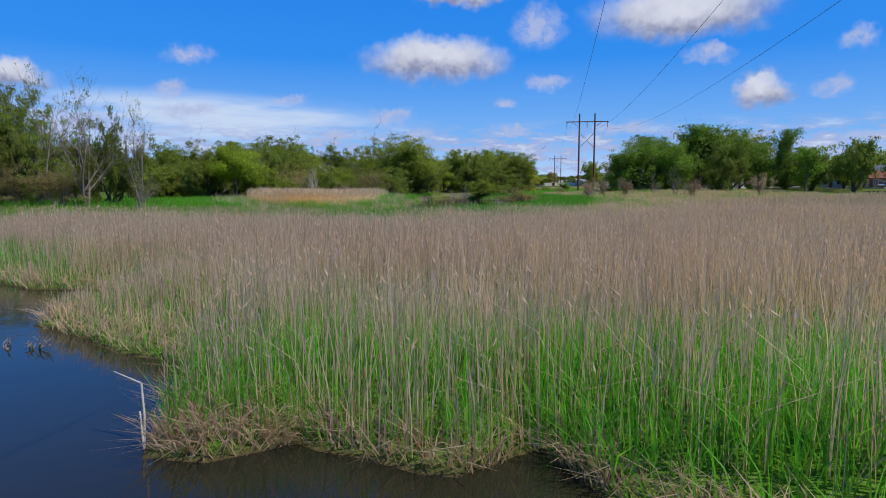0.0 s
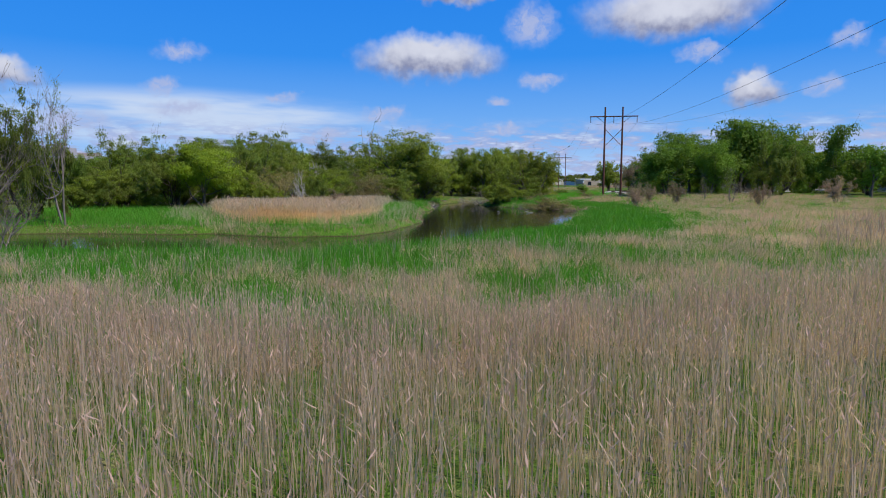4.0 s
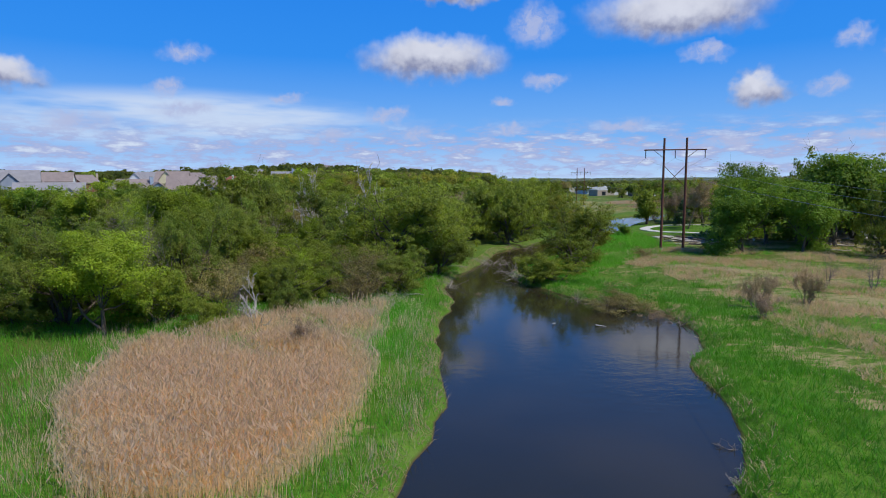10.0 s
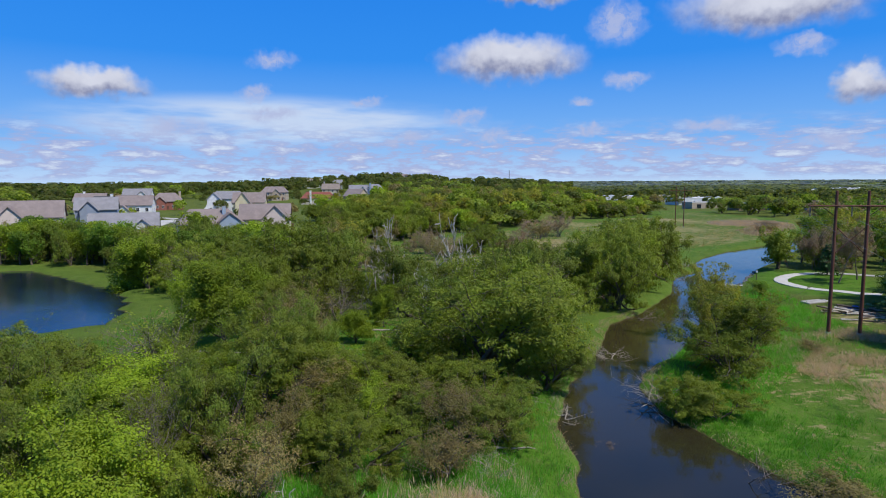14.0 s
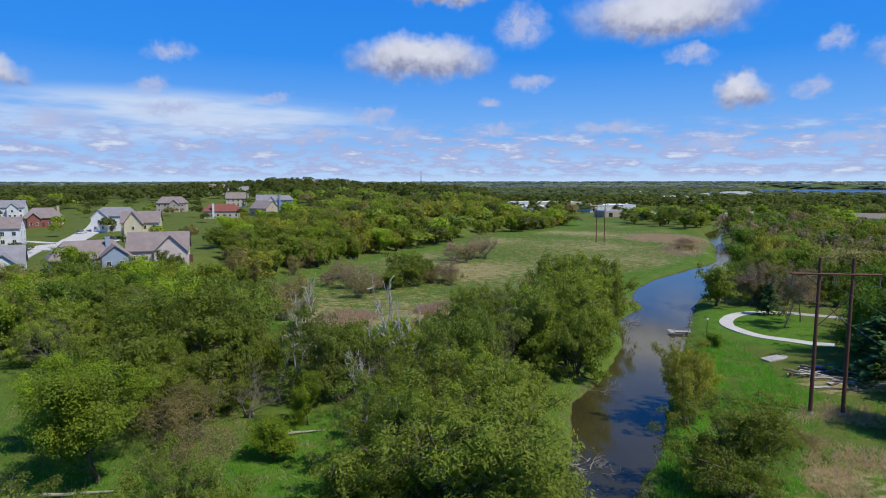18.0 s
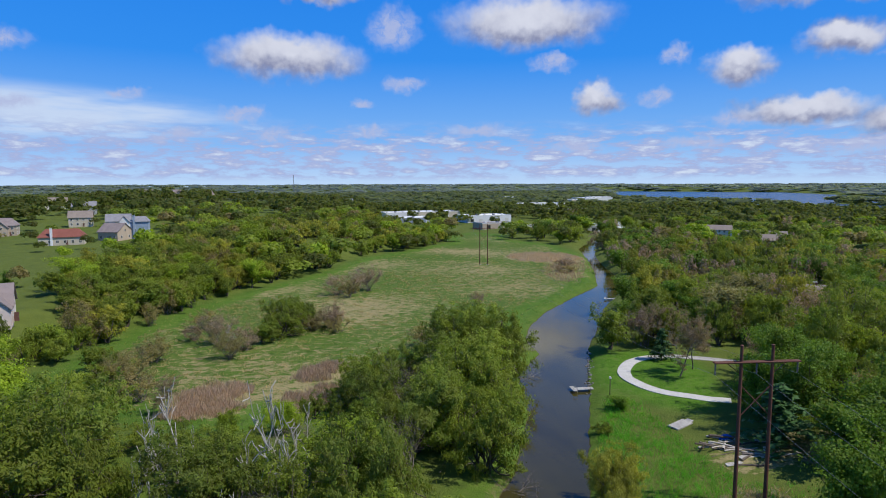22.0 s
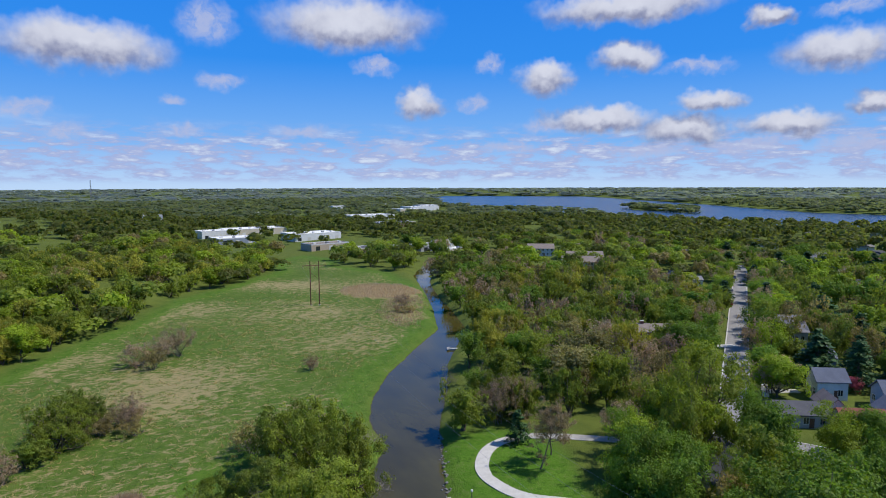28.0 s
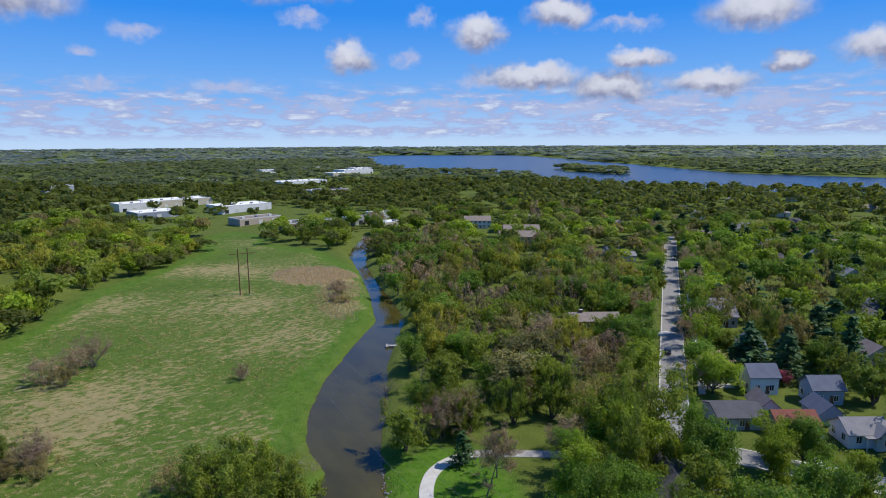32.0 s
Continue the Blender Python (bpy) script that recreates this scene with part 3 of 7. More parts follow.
def land_z(x, y):
    """Height of the ground."""
    x, y = np.asarray(x, float), np.asarray(y, float)
    z = 0.62 + 0.16 * wobble(x, y, 7) + 0.10 * wobble(x, y, 2.3, 3)
    z = z - 0.28 * sstep(3, -4, edge_dist(x, y, START_FIELD))
    z = z + 1.0 * sstep(15, 60, x - 0.28 * (y - 150) - 10) * sstep(90, 170, y)         # the right side climbs a little
    hill = sstep(0, 27, -edge_dist(x, y, HILLFOOT))
    z = z + hill * (6.2 + 0.012 * np.clip(y - 250, 0, 500)) + 9.5 * np.exp(-(((x + 125) / 120) ** 2 + ((y - 770) / 200) ** 2))
    r = np.hypot(x, y)
    z = z + 3.0 * sstep(600, 1800, r) * (1 + 0.6 * wobble(x, y, 420)) + 22 * sstep(2300, 4600, r) * (1 + 0.35 * wobble(x, y, 900, 2))
    for poly, deep in ((POOL, 1.0), (RIVER, 1.4), (POND, 1.6)):
        d = edge_dist(x, y, poly) + 0.35 * wobble(x, y, 1.6, 5)
        z = np.where(d < 3, np.minimum(z, np.where(d > 0, d * 0.55, d * deep * 0.5).clip(-deep, 9) + 0.02), z)
    d = np.where(inside(x, y, ISLE), 30, edge_dist(x, y, LAKE))
    z = np.where(d < 60, np.minimum(z, d * 0.09).clip(-3, 99), z)
    return z


def axis(marks):
    """Grid lines: (end, step) after a start."""
    out = [marks[0]]
    for end, step in marks[1:]:
        k = max(1, round((end - out[-1]) / step))
        out += list(np.linspace(out[-1], end, k + 1)[1:])
    return np.array(out)


gx = axis([-4900, (-2000, 290), (-600, 100), (-160, 20), (-40, 4), (-22, 1.6), (32, 0.9), (160, 2.6), (300, 7), (700, 40), (2400, 85), (4900, 250)])
gy = axis([-1500, (-300, 150), (-50, 25), (-4, 4), (26, 0.8), (140, 1.1), (300, 2.2), (560, 6), (900, 28), (3000, 85), (4900, 200)])
GX, GY = np.meshgrid(gx, gy)
GZ = land_z(GX, GY)
nx, ny = len(gx), len(gy)
ii = (np.arange(ny - 1)[:, None] * nx + np.arange(nx - 1)[None, :]).ravel()
ground = tagged(new("ground", mesh_np("ground", np.stack([GX.ravel(), GY.ravel(), GZ.ravel()], 1), np.stack([ii, ii + 1, ii + nx + 1, ii + nx], 1), [M["ground"]], True)),
                "grassy marsh, meadow and woodland ground beside the river", "ground", kind="structure")
# cover: lush green, dry thatch, woodland floor
lush = np.zeros(GX.shape)
bank_d = np.minimum(edge_dist(GX, GY, RIVER), edge_dist(GX, GY, POOL))
lush = np.maximum(lush, sstep(9, 3, bank_d) * (GY < 215) * (1 - 0.7 * sstep(10, 13, GY) * sstep(40, 30, GY)))
lush = np.maximum(lush, sstep(3, -3, edge_dist(GX, GY, LAWN)))
lush = np.maximum(lush, sstep(0, 10, GX - 8) * sstep(55, 68, GY) * sstep(150, 120, GY) * sstep(70, 40, GX) * 0.8 * (1 - 0.6 * sstep(19, 27, GX)))
lush = np.maximum(lush, 0.7 * sstep(2, -8, edge_dist(GX, GY, MEADOW)) * sstep(-14, -4, edge_dist(GX, GY, MEADOW)))
lush = np.maximum(lush, 0.7 * (GX < -2) * (GX > -60) * (GY > 84) * (GY < 190))
dry = 0.70 * sstep(0, -10, edge_dist(GX, GY, MEADOW)) * (0.75 + 0.4 * wobble(GX, GY, 22, 1))
dry = np.maximum(dry, 0.38 * sstep(2, -4, edge_dist(GX, GY, START_FIELD)))
lush = np.maximum(lush, 0.9 * sstep(12, 7, edge_dist(GX, GY, POND)))
dry = np.where((GY > 32) & (GX > -30), dry * (1 - 0.45 * sstep(32, 36, GY) * sstep(60, 50, GY)), dry)
dry = np.maximum(dry, 0.72 * sstep(4, -5, edge_dist(GX, GY, REED_LOW) + 4 * wobble(GX, GY, 5)))
for p in (REED_ISLE, REED_FAR, REED_P1, REED_P2, REED_P3):
    dry = np.maximum(dry, sstep(1.8, -2.2, edge_dist(GX, GY, p) + 1.5 * wobble(GX, GY, 2.4, 6)))
dry = np.maximum(dry, 0.74 * sstep(14, 24, GX) * sstep(55, 68, GY) * sstep(150, 128, GY) * sstep(95, 70, GX) * (0.8 + 0.4 * wobble(GX, GY, 9) + 0.3 * wobble(GX, GY, 2.8, 4)))
DIRT = [(44, 154), (60, 151), (78, 140), (84, 150), (66, 163), (52, 166), (44, 161)]
dry = np.maximum(dry, 0.80 * sstep(2.5, -3.0, edge_dist(GX, GY, DIRT) + 2.2 * wobble(GX, GY, 2.4)))
woods = np.where((GY > 130) | (GX < -26), 1.0, 0.0) * sstep(-2, 6, edge_dist(GX, GY, MEADOW)) * sstep(-1, 3, edge_dist(GX, GY, LAWN))
glade = sstep(2, -3, edge_dist(GX, GY, CLEARING))
lush = np.maximum(lush, glade)
woods = np.maximum(woods, (GY < -60) * 1.0) * (1 - 0.5 * lush) * (1 - glade)
tint = ground.data.color_attributes.new("cover", "FLOAT_COLOR", "POINT")
tint.data.foreach_set("color", np.stack([lush, dry, woods, np.ones(GX.shape)], -1).astype(np.float32).ravel())


def water_sheet(name, poly, z, step, material, label):
    xs, ys = [p[0] for p in poly], [p[1] for p in poly]
    bm = bmesh.new()
    vs = [bm.verts.new((x, y, z)) for x, y in ((min(xs) - 2, min(ys) - 2), (max(xs) + 2, min(ys) - 2), (max(xs) + 2, max(ys) + 2), (min(xs) - 2, max(ys) + 2))]
    bm.faces.new(vs)
    tagged(part(name, bm, material), label, "water", kind="structure")


water_sheet("water_pool", [p for p in POOL if p[1] > -60], 0.0, 1, M["river"], "still dark blue-brown pool at the marsh edge")
water_sheet("water_river", [p for p in RIVER], -0.004, 1, M["river"], "slow dark river winding between green banks")
water_sheet("water_pond", [(x, y) for x, y in POND], 0.004, 1, M["pond"], "small dark pond below the houses")
water_sheet("water_lake", LAKE, 0.0, 1, M["lake"], "wide blue lake beyond the town")


def sheet_z(x, y):
    """Height of the finished ground sheet, between its grid lines."""
    x, y = np.asarray(x, float), np.asarray(y, float)
    i = np.clip(np.searchsorted(gx, x) - 1, 0, nx - 2)
    j = np.clip(np.searchsorted(gy, y) - 1, 0, ny - 2)
    u, v = (x - gx[i]) / (gx[i + 1] - gx[i]), (y - gy[j]) / (gy[j + 1] - gy[j])
    return (GZ[j, i] * (1 - u) + GZ[j, i + 1] * u) * (1 - v) + (GZ[j + 1, i] * (1 - u) + GZ[j + 1, i + 1] * u) * v


def zat(x, y):
    return float(sheet_z(x, y))


# ---- grasses and reeds ----
def blades(x, y, h, w, lean, tip=0.1):
    """Curved blades: a quad and a top quad each. Arrays of place, height, width and lean."""
    n = len(x)
    a, b = rng.uniform(0, 2 * math.pi, n), rng.uniform(0, 2 * math.pi, n)
    z = sheet_z(x, y) - 0.03
    ox, oy = np.cos(a) * w / 2, np.sin(a) * w / 2
    lx, ly = np.cos(b) * lean * h, np.sin(b) * lean * h
    V = np.empty((n, 6, 3), np.float32)
    for k, (f, s) in enumerate(((0, 1), (0.55, 0.85), (1, tip))):
        cx, cy, cz = x + lx * f * f, y + ly * f * f, z + h * (f - 0.25 * lean * f * f)
        V[:, 2 * k] = np.stack([cx - ox * s, cy - oy * s, cz], 1)
        V[:, 2 * k + 1] = np.stack([cx + ox * s, cy + oy * s, cz], 1)
    i = np.arange(n)[:, None] * 6
    F = np.concatenate([i + np.array([[0, 1, 3, 2]]), i + np.array([[2, 3, 5, 4]])])
    top = np.stack([x + lx, y + ly, z + h * (1 - 0.25 * lean)], 1)
    return V.reshape(-1, 3), F, top


def short_blades(x, y, h, w, lean):
    """Plain leaning blades, one quad each, for grass that is never near."""
    n = len(x)
    a, b = rng.uniform(0, 2 * math.pi, n), rng.uniform(0, 2 * math.pi, n)
    z = sheet_z(x, y) - 0.03
    ox, oy = np.cos(a) * w / 2, np.sin(a) * w / 2
    lx, ly = np.cos(b) * lean * h, np.sin(b) * lean * h
    zt = z + h * (1 - 0.25 * lean)
    V = np.stack([np.stack([x - ox, y - oy, z], 1), np.stack([x + ox, y + oy, z], 1), np.stack([x + lx + ox * 0.25, y + ly + oy * 0.25, zt], 1),
                  np.stack([x + lx - ox * 0.25, y + ly - oy * 0.25, zt], 1)], 1).reshape(-1, 3)
    return V, np.arange(n * 4).reshape(-1, 4)


def bank_places(line, n, lo, hi):
    """Random places along a bank, between lo and hi metres to either side; the caller's ground test keeps the land side."""
    P = np.array(line, float)
    d = np.linalg.norm(np.diff(P, axis=0), axis=1)
    c = np.concatenate([[0], np.cumsum(d)])
    t = rng.uniform(0, c[-1], n)
    i = np.clip(np.searchsorted(c, t) - 1, 0, len(d) - 1)
    f = ((t - c[i]) / d[i])[:, None]
    v = (P[i + 1] - P[i]) / d[i][:, None]
    o = rng.uniform(lo, hi, n) * rng.choice((-1, 1), n)
    q = P[i] * (1 - f) + P[i + 1] * f + np.stack([v[:, 1], -v[:, 0]], 1) * o[:, None]
    z = sheet_z(q[:, 0], q[:, 1])
    ok = (z > 0.0) & (z < 0.75)
    return q[ok, 0], q[ok, 1]


def plumes(top, size):
    n = len(top)
    a = rng.uniform(0, 2 * math.pi, n)
    o = np.stack([np.cos(a), np.sin(a), np.zeros(n)], 1) * (size * 0.10)[:, None]
    up = np.stack([rng.normal(0, 0.55, n), rng.normal(0, 0.55, n), np.ones(n)], 1) * size[:, None]
    V = np.stack([top - up * 0.35, top + o, top + up * 0.65, top - o], 1).reshape(-1, 3)
    return V, np.arange(n * 4).reshape(-1, 4)


def scatter(poly, n, keep=None):
    """Random places in an outline; keep: a function that gives the chance of staying."""
    xs, ys = [p[0] for p in poly], [p[1] for p in poly]
    x, y = rng.uniform(min(xs), max(xs), n), rng.uniform(min(ys), max(ys), n)
    ok = inside(x, y, poly)
    if keep is not None:
        ok &= rng.uniform(0, 1, n) < keep(x, y)
    x, y = x[ok], y[ok]
    ok = sheet_z(x, y) > 0.03
    return x[ok], y[ok]


def stuff(name, V, F, mats, label, category, index=None):
    return tagged(new(name, mesh_np(name, V, F, mats, False, index)), label, category, kind="stuff")


def grass(name, x, y, h, w, lean, material, label, category="grass", tip=0.1):
    V, F, top = blades(x, y, h, w, lean, tip)
    stuff(name, V, F, [M[material]], label, category)
    return top


def clumps(name, poly, n, per, high, width, material, label, category="grass", keep=None, spread=0.22, lean=(0.2, 0.9)):
    """Tussocks: blades in bunches that share a height and lean about one middle."""
    x, y = scatter(poly, n, keep)
    k = len(x)
    s_ = rng.uniform(0.55, 1.35, k)
    i = np.repeat(np.arange(k), per)
    X, Y = x[i] + rng.normal(0, spread, len(i)) * s_[i], y[i] + rng.normal(0, spread, len(i)) * s_[i]
    ok = sheet_z(X, Y) > 0.02
    X, Y, i = X[ok], Y[ok], i[ok]
    V, F = short_blades(X, Y, rng.uniform(high[0], high[1], len(i)) * s_[i], rng.uniform(*width, len(i)), rng.uniform(*lean, len(i)))
    stuff(name, V, F, [M[material]], label, category)


def dry_share(x, y):
    """How much of the first field is dry reed: little at the water's edge, nearly all farther on and to the right."""
    return np.clip(0.30 + 0.052 * (y - 7) + 0.024 * np.clip(x - 1, 0, 14) - 0.06 * np.clip(-x - 6, 0, 8) * sstep(30, 24, y) + 0.52 * wobble(x, y, 2.6) + 0.34 * wobble(x, y, 0.9, 4), 0.10, 1.0)


def tuft(x, y, s_=0.55):
    """Stems stand in bunches with gaps between."""
    return 0.30 + 0.70 * (wobble(x, y, s_, 2) + 0.6 * wobble(x, y, s_ * 0.4, 5) > -0.12)


def straw_at(x, y):
    """Share of matted dead grass on the near flats: none in the lush belt by the river, patches beyond it."""
    d = edge_dist(x, y, RIVER)
    n_ = 0.8 * wobble(x, y, 2.6, 1) + 0.8 * wobble(x, y, 1.0, 2) + 0.7 * wobble(x, y, 0.42, 3)
    return sstep(3.5, 9.5, d + 2.2 * wobble(x, y, 3.4, 8)) * sstep(-0.05, 0.45, n_ + 0.35 * sstep(45, 33, y) + 0.30 * sstep(70, 90, y) + 0.016 * np.clip(x, 0, 30) + 0.12 * (x > 6))


def lean_mix(n, lo, hi, broken=0.1):
    """Mostly upright stems, some of them broken over."""
    return np.where(rng.uniform(0, 1, n) < broken, rng.uniform(0.5, 1.3, n), rng.uniform(lo, hi, n))


NEARF = [(-24, 21), (-14, 18), (-8, 13), (-5, 11.5), (-3, 8), (-2, 6.6), (2, 5.6), (4, 4), (12, -1), (24, 2), (34, 24), (36, 46), (10, 50), (-10, 47), (-24, 40)]
late = lambda x, y: 33 + 0.3 * np.clip(x, 0, 99)
x, y = scatter(NEARF, 300000, lambda x, y: dry_share(x, y) * tuft(x, y) * np.where(y > late(x, y), 0.06 + 0.5 * straw_at(x, y), 1.0))
low_edge = lambda x, y: 1 - 0.55 * sstep(2.4, 0.6, edge_dist(x, y, POOL)) * sstep(-2.8, -4.2, x)
hh = low_edge(x, y) * rng.normal(1.08, 0.22, len(x)) * np.where(y > late(x, y), 0.62, 1.0) * (1 + 0.14 * wobble(x, y, 1.1, 6))
top = grass("dry_reeds", x, y, hh, rng.uniform(0.007, 0.017, len(x)), lean_mix(len(x), 0.01, 0.15, 0.05), "reed", "dense tall dry tan reeds standing in the marsh", "reeds", 0.5)
pick = rng.uniform(0, 1, len(x)) < np.where(hh > 0.8, 0.9, 0.05)
V, F = plumes(top[pick], rng.uniform(0.05, 0.13, pick.sum()))
stuff("reed_plumes", V, F, [M["plume"]], "feathery mauve-brown seed plumes on dry reeds", "reeds")
green_at = lambda x, y: np.clip(0.92 - 0.075 * (y - 6) + 0.002 * (y - 6) ** 2 - 0.035 * np.clip(x - 1, 0, 12) + 0.06 * np.clip(-x - 6, 0, 8) * sstep(30, 24, y) - 0.55 * wobble(x, y, 1.9, 1) - 0.35 * wobble(x, y, 0.7, 3), 0.05, 1)
x, y = scatter(NEARF, 150000, lambda x, y: green_at(x, y) * np.where(y > late(x, y), 0.25, 1.0))
grass("green_reeds", x, y, low_edge(x, y) * rng.normal(0.60, 0.17, len(x)), rng.uniform(0.010, 0.024, len(x)), rng.uniform(0.05, 0.6, len(x)), "shoot", "green cattail shoots among the dry reeds", "reeds", 0.1)
# the densest stand, closest under the camera's start
FRONT = [(-6, 11), (-3, 7), (2, 5.6), (8, 2), (12, 6), (13, 20), (-12, 22), (-12, 17)]
x, y = scatter(FRONT, 60000, lambda x, y: (0.25 + 0.6 * dry_share(x, y)) * tuft(x, y, 0.45))
grass("front_reeds", x, y, low_edge(x, y) * rng.normal(1.0, 0.26, len(x)), rng.uniform(0.009, 0.018, len(x)), lean_mix(len(x), 0.01, 0.2, 0.12), "reed", "crowded dry reed stems by the water", "reeds", 0.5)
x, y = scatter(FRONT, 95000, lambda x, y: green_at(x, y) * sstep(11.5, 8.2, y + 0.25 * x) * (0.65 + 0.5 * wobble(x, y, 1.2)))
grass("front_green", x, y, low_edge(x, y) * rng.normal(0.74, 0.18, len(x)), rng.uniform(0.010, 0.022, len(x)), rng.uniform(0.05, 0.6, len(x)), "sedge", "fresh green shoots by the water", "reeds", 0.1)
# bright sedge along the water
EDGE = [(-24, 16), (-14, 15), (-8, 9), (-5, 8), (-3, 4), (4, 2), (14, -4), (14, 14), (-2, 18), (-14, 26), (-26, 30)]
x, y = scatter(EDGE, 110000, lambda x, y: sstep(4.8, 0.8, edge_dist(x, y, POOL)) * (0.6 + 0.5 * wobble(x, y, 0.9, 7)))
grass("bright_sedge", x, y, low_edge(x, y) * rng.uniform(0.4, 1.0, len(x)), rng.uniform(0.012, 0.026, len(x)), rng.uniform(0.1, 0.8, len(x)), "sedge", "bright green sedge at the water's edge", "sedge")
x, y = scatter(EDGE, 120000, lambda x, y: 0.95 * sstep(0.7, 0.1, edge_dist(x, y, POOL)) * (wobble(x, y, 0.9) > -0.45))
grass("bank_thatch", x, y, rng.uniform(0.25, 0.6, len(x)), rng.uniform(0.012, 0.03, len(x)), rng.uniform(0.6, 1.4, len(x)), "reed", "bent dead straw hanging over the muddy bank", "straw")
# the wide field to the side
x, y = scatter(START_FIELD, 130000, lambda x, y: np.where(inside(x, y, NEARF), 0, 0.9) * (0.55 + 0.45 * tuft(x, y, 1.6)))
top = grass("wide_reeds", x, y, rng.normal(1.05, 0.22, len(x)), rng.uniform(0.02, 0.045, len(x)), lean_mix(len(x), 0.03, 0.3), "reed", "wide field of dry tan reeds", "reeds", 0.6)
V, F = plumes(top[::2], rng.uniform(0.14, 0.28, len(top[::2])))
stuff("wide_plumes", V, F, [M["plume"]], "mauve-brown plumes over the wide reed field", "reeds")
# bright green belt along the river's near bank and the flat on its right
BELT = [(-60, 38), (-24, 40), (-10, 41), (6, 43), (16, 50), (24, 62), (32, 84), (34, 110), (30, 140), (22, 140), (8, 118), (14, 104), (22, 100), (14, 82), (5, 61), (-1, 54), (-6, 52), (-10, 51), (-18, 51), (-60, 47)]
clumps("lush_belt", BELT, 90000, 9, (0.26, 0.62), (0.026, 0.058), "sedge", "lush bright green grass along the river", "grass", lambda x, y: (0.68 + 0.4 * wobble(x, y, 2.2)) * (1 - 0.93 * straw_at(x, y)), 0.24, (0.2, 0.8))
NEARGREEN = [(-26, 32), (-6, 30), (8, 31), (22, 38), (24, 52), (12, 48), (4, 43), (-10, 43), (-26, 42)]
clumps("near_sedge", NEARGREEN, 17000, 10, (0.3, 0.7), (0.014, 0.032), "sedge", "green grass between the straw tufts", "grass", lambda x, y: np.clip(1.0 - straw_at(x, y), 0.10, 1))
NEARSTRAW = [(-26, 31), (-6, 29), (8, 30), (26, 36), (44, 60), (50, 80), (30, 84), (21, 64), (13, 54), (4, 49), (-10, 45), (-26, 44)]
clumps("near_straw", NEARSTRAW, 30000, 20, (0.25, 0.62), (0.016, 0.034), "thatch", "wide mats of pale bent dead grass", "grass", straw_at, 0.26, (0.5, 1.6))
x, y = scatter(NEARSTRAW, 60000, lambda x, y: (0.12 + 0.5 * straw_at(x, y)) * tuft(x, y, 0.7) * sstep(4, 8, edge_dist(x, y, RIVER)))
grass("straw_stems", x, y, rng.uniform(0.45, 1.0, len(x)), rng.uniform(0.010, 0.022, len(x)), lean_mix(len(x), 0.03, 0.4, 0.2), "thatch", "single pale stalks standing over the matted grass", "grass", 0.4)
clumps("belt_straw", BELT, 1300, 12, (0.2, 0.45), (0.02, 0.04), "thatch", "straw-coloured tufts in the green belt", "grass", lambda x, y: 1.0 * (wobble(x, y, 3.1, 8) > 0.15), 0.25, (0.4, 1.3))
FLAT = [(14, 50), (40, 62), (80, 100), (80, 140), (44, 152), (26, 142), (30, 110), (24, 80)]
clumps("flat_grass", FLAT, 20000, 9, (0.30, 0.80), (0.03, 0.06), "cattail", "green marsh grass by the poles", "grass", lambda x, y: (0.55 + 0.5 * wobble(x, y, 3.3, 2)) * (1 - 0.9 * straw_at(x, y)), 0.3)
clumps("flat_sedge", FLAT, 20000, 9, (0.30, 0.75), (0.03, 0.06), "sedge", "bright green tussocks by the poles", "grass", lambda x, y: (0.6 - 0.7 * wobble(x, y, 4.3, 2)) * (1 - 0.9 * straw_at(x, y)), 0.3)
clumps("flat_thatch", FLAT, 40000, 10, (0.25, 0.65), (0.035, 0.07), "thatch", "tufts of flattened dead grass", "grass", lambda x, y: straw_at(x, y) * sstep(-0.3, 0.2, wobble(x, y, 3.7, 7)), 0.3, (0.4, 1.3))
BANKSIDE = [(11, 121), (20, 122), (32, 138), (44, 152), (46, 168), (48, 180), (44, 184), (36, 172), (24, 150), (14, 134)]
clumps("bankside_grass", BANKSIDE, 9000, 9, (0.4, 1.0), (0.03, 0.07), "sedge", "tall lush grass on the bank below the park", "grass", lambda x, y: 0.65 + 0.4 * wobble(x, y, 2.6, 4), 0.3)
WILD = [(-44, 86), (-20, 98), (-6, 110), (0, 124), (6, 136), (-10, 140), (-20, 154), (-44, 142), (-60, 160), (-56, 120)]
clumps("wood_grass", WILD, 12000, 8, (0.25, 0.7), (0.03, 0.07), "sedge", "bright grass in the wood's clearings", "grass", lambda x, y: 0.55 + 0.45 * wobble(x, y, 3.6, 4), 0.3)
clumps("wood_straw", WILD, 5000, 8, (0.25, 0.6), (0.03, 0.06), "thatch", "patches of straw in the wood's clearings", "grass", lambda x, y: 1.0 * (wobble(x, y, 2.6, 9) > 0.3), 0.3, (0.5, 1.4))
# the reed island
x, y = scatter(REED_ISLE, 120000, lambda x, y: sstep(0.3, -2.8, edge_dist(x, y, REED_ISLE) + 1.3 * wobble(x, y, 1.9, 6)) * np.where(y > 84, 0.15 + 0.75 * (wobble(x, y, 2.0, 2) + 0.5 * wobble(x, y, 0.8, 5) > 0.02 * (y - 88)), 1.0))
top = grass("island_reeds", x, y, rng.normal(1.25, 0.2, len(x)) + 0.15 * wobble(x, y, 2.5), rng.uniform(0.010, 0.022, len(x)), rng.uniform(0.03, 0.3, len(x)), "island", "dense stand of pale tan reeds in the river bend", "reeds", 0.6)
V, F = plumes(top, rng.uniform(0.2, 0.45, len(top)))
stuff("island_plumes", V, F, [M["island"]], "pale plumes on the reed stand", "reeds")
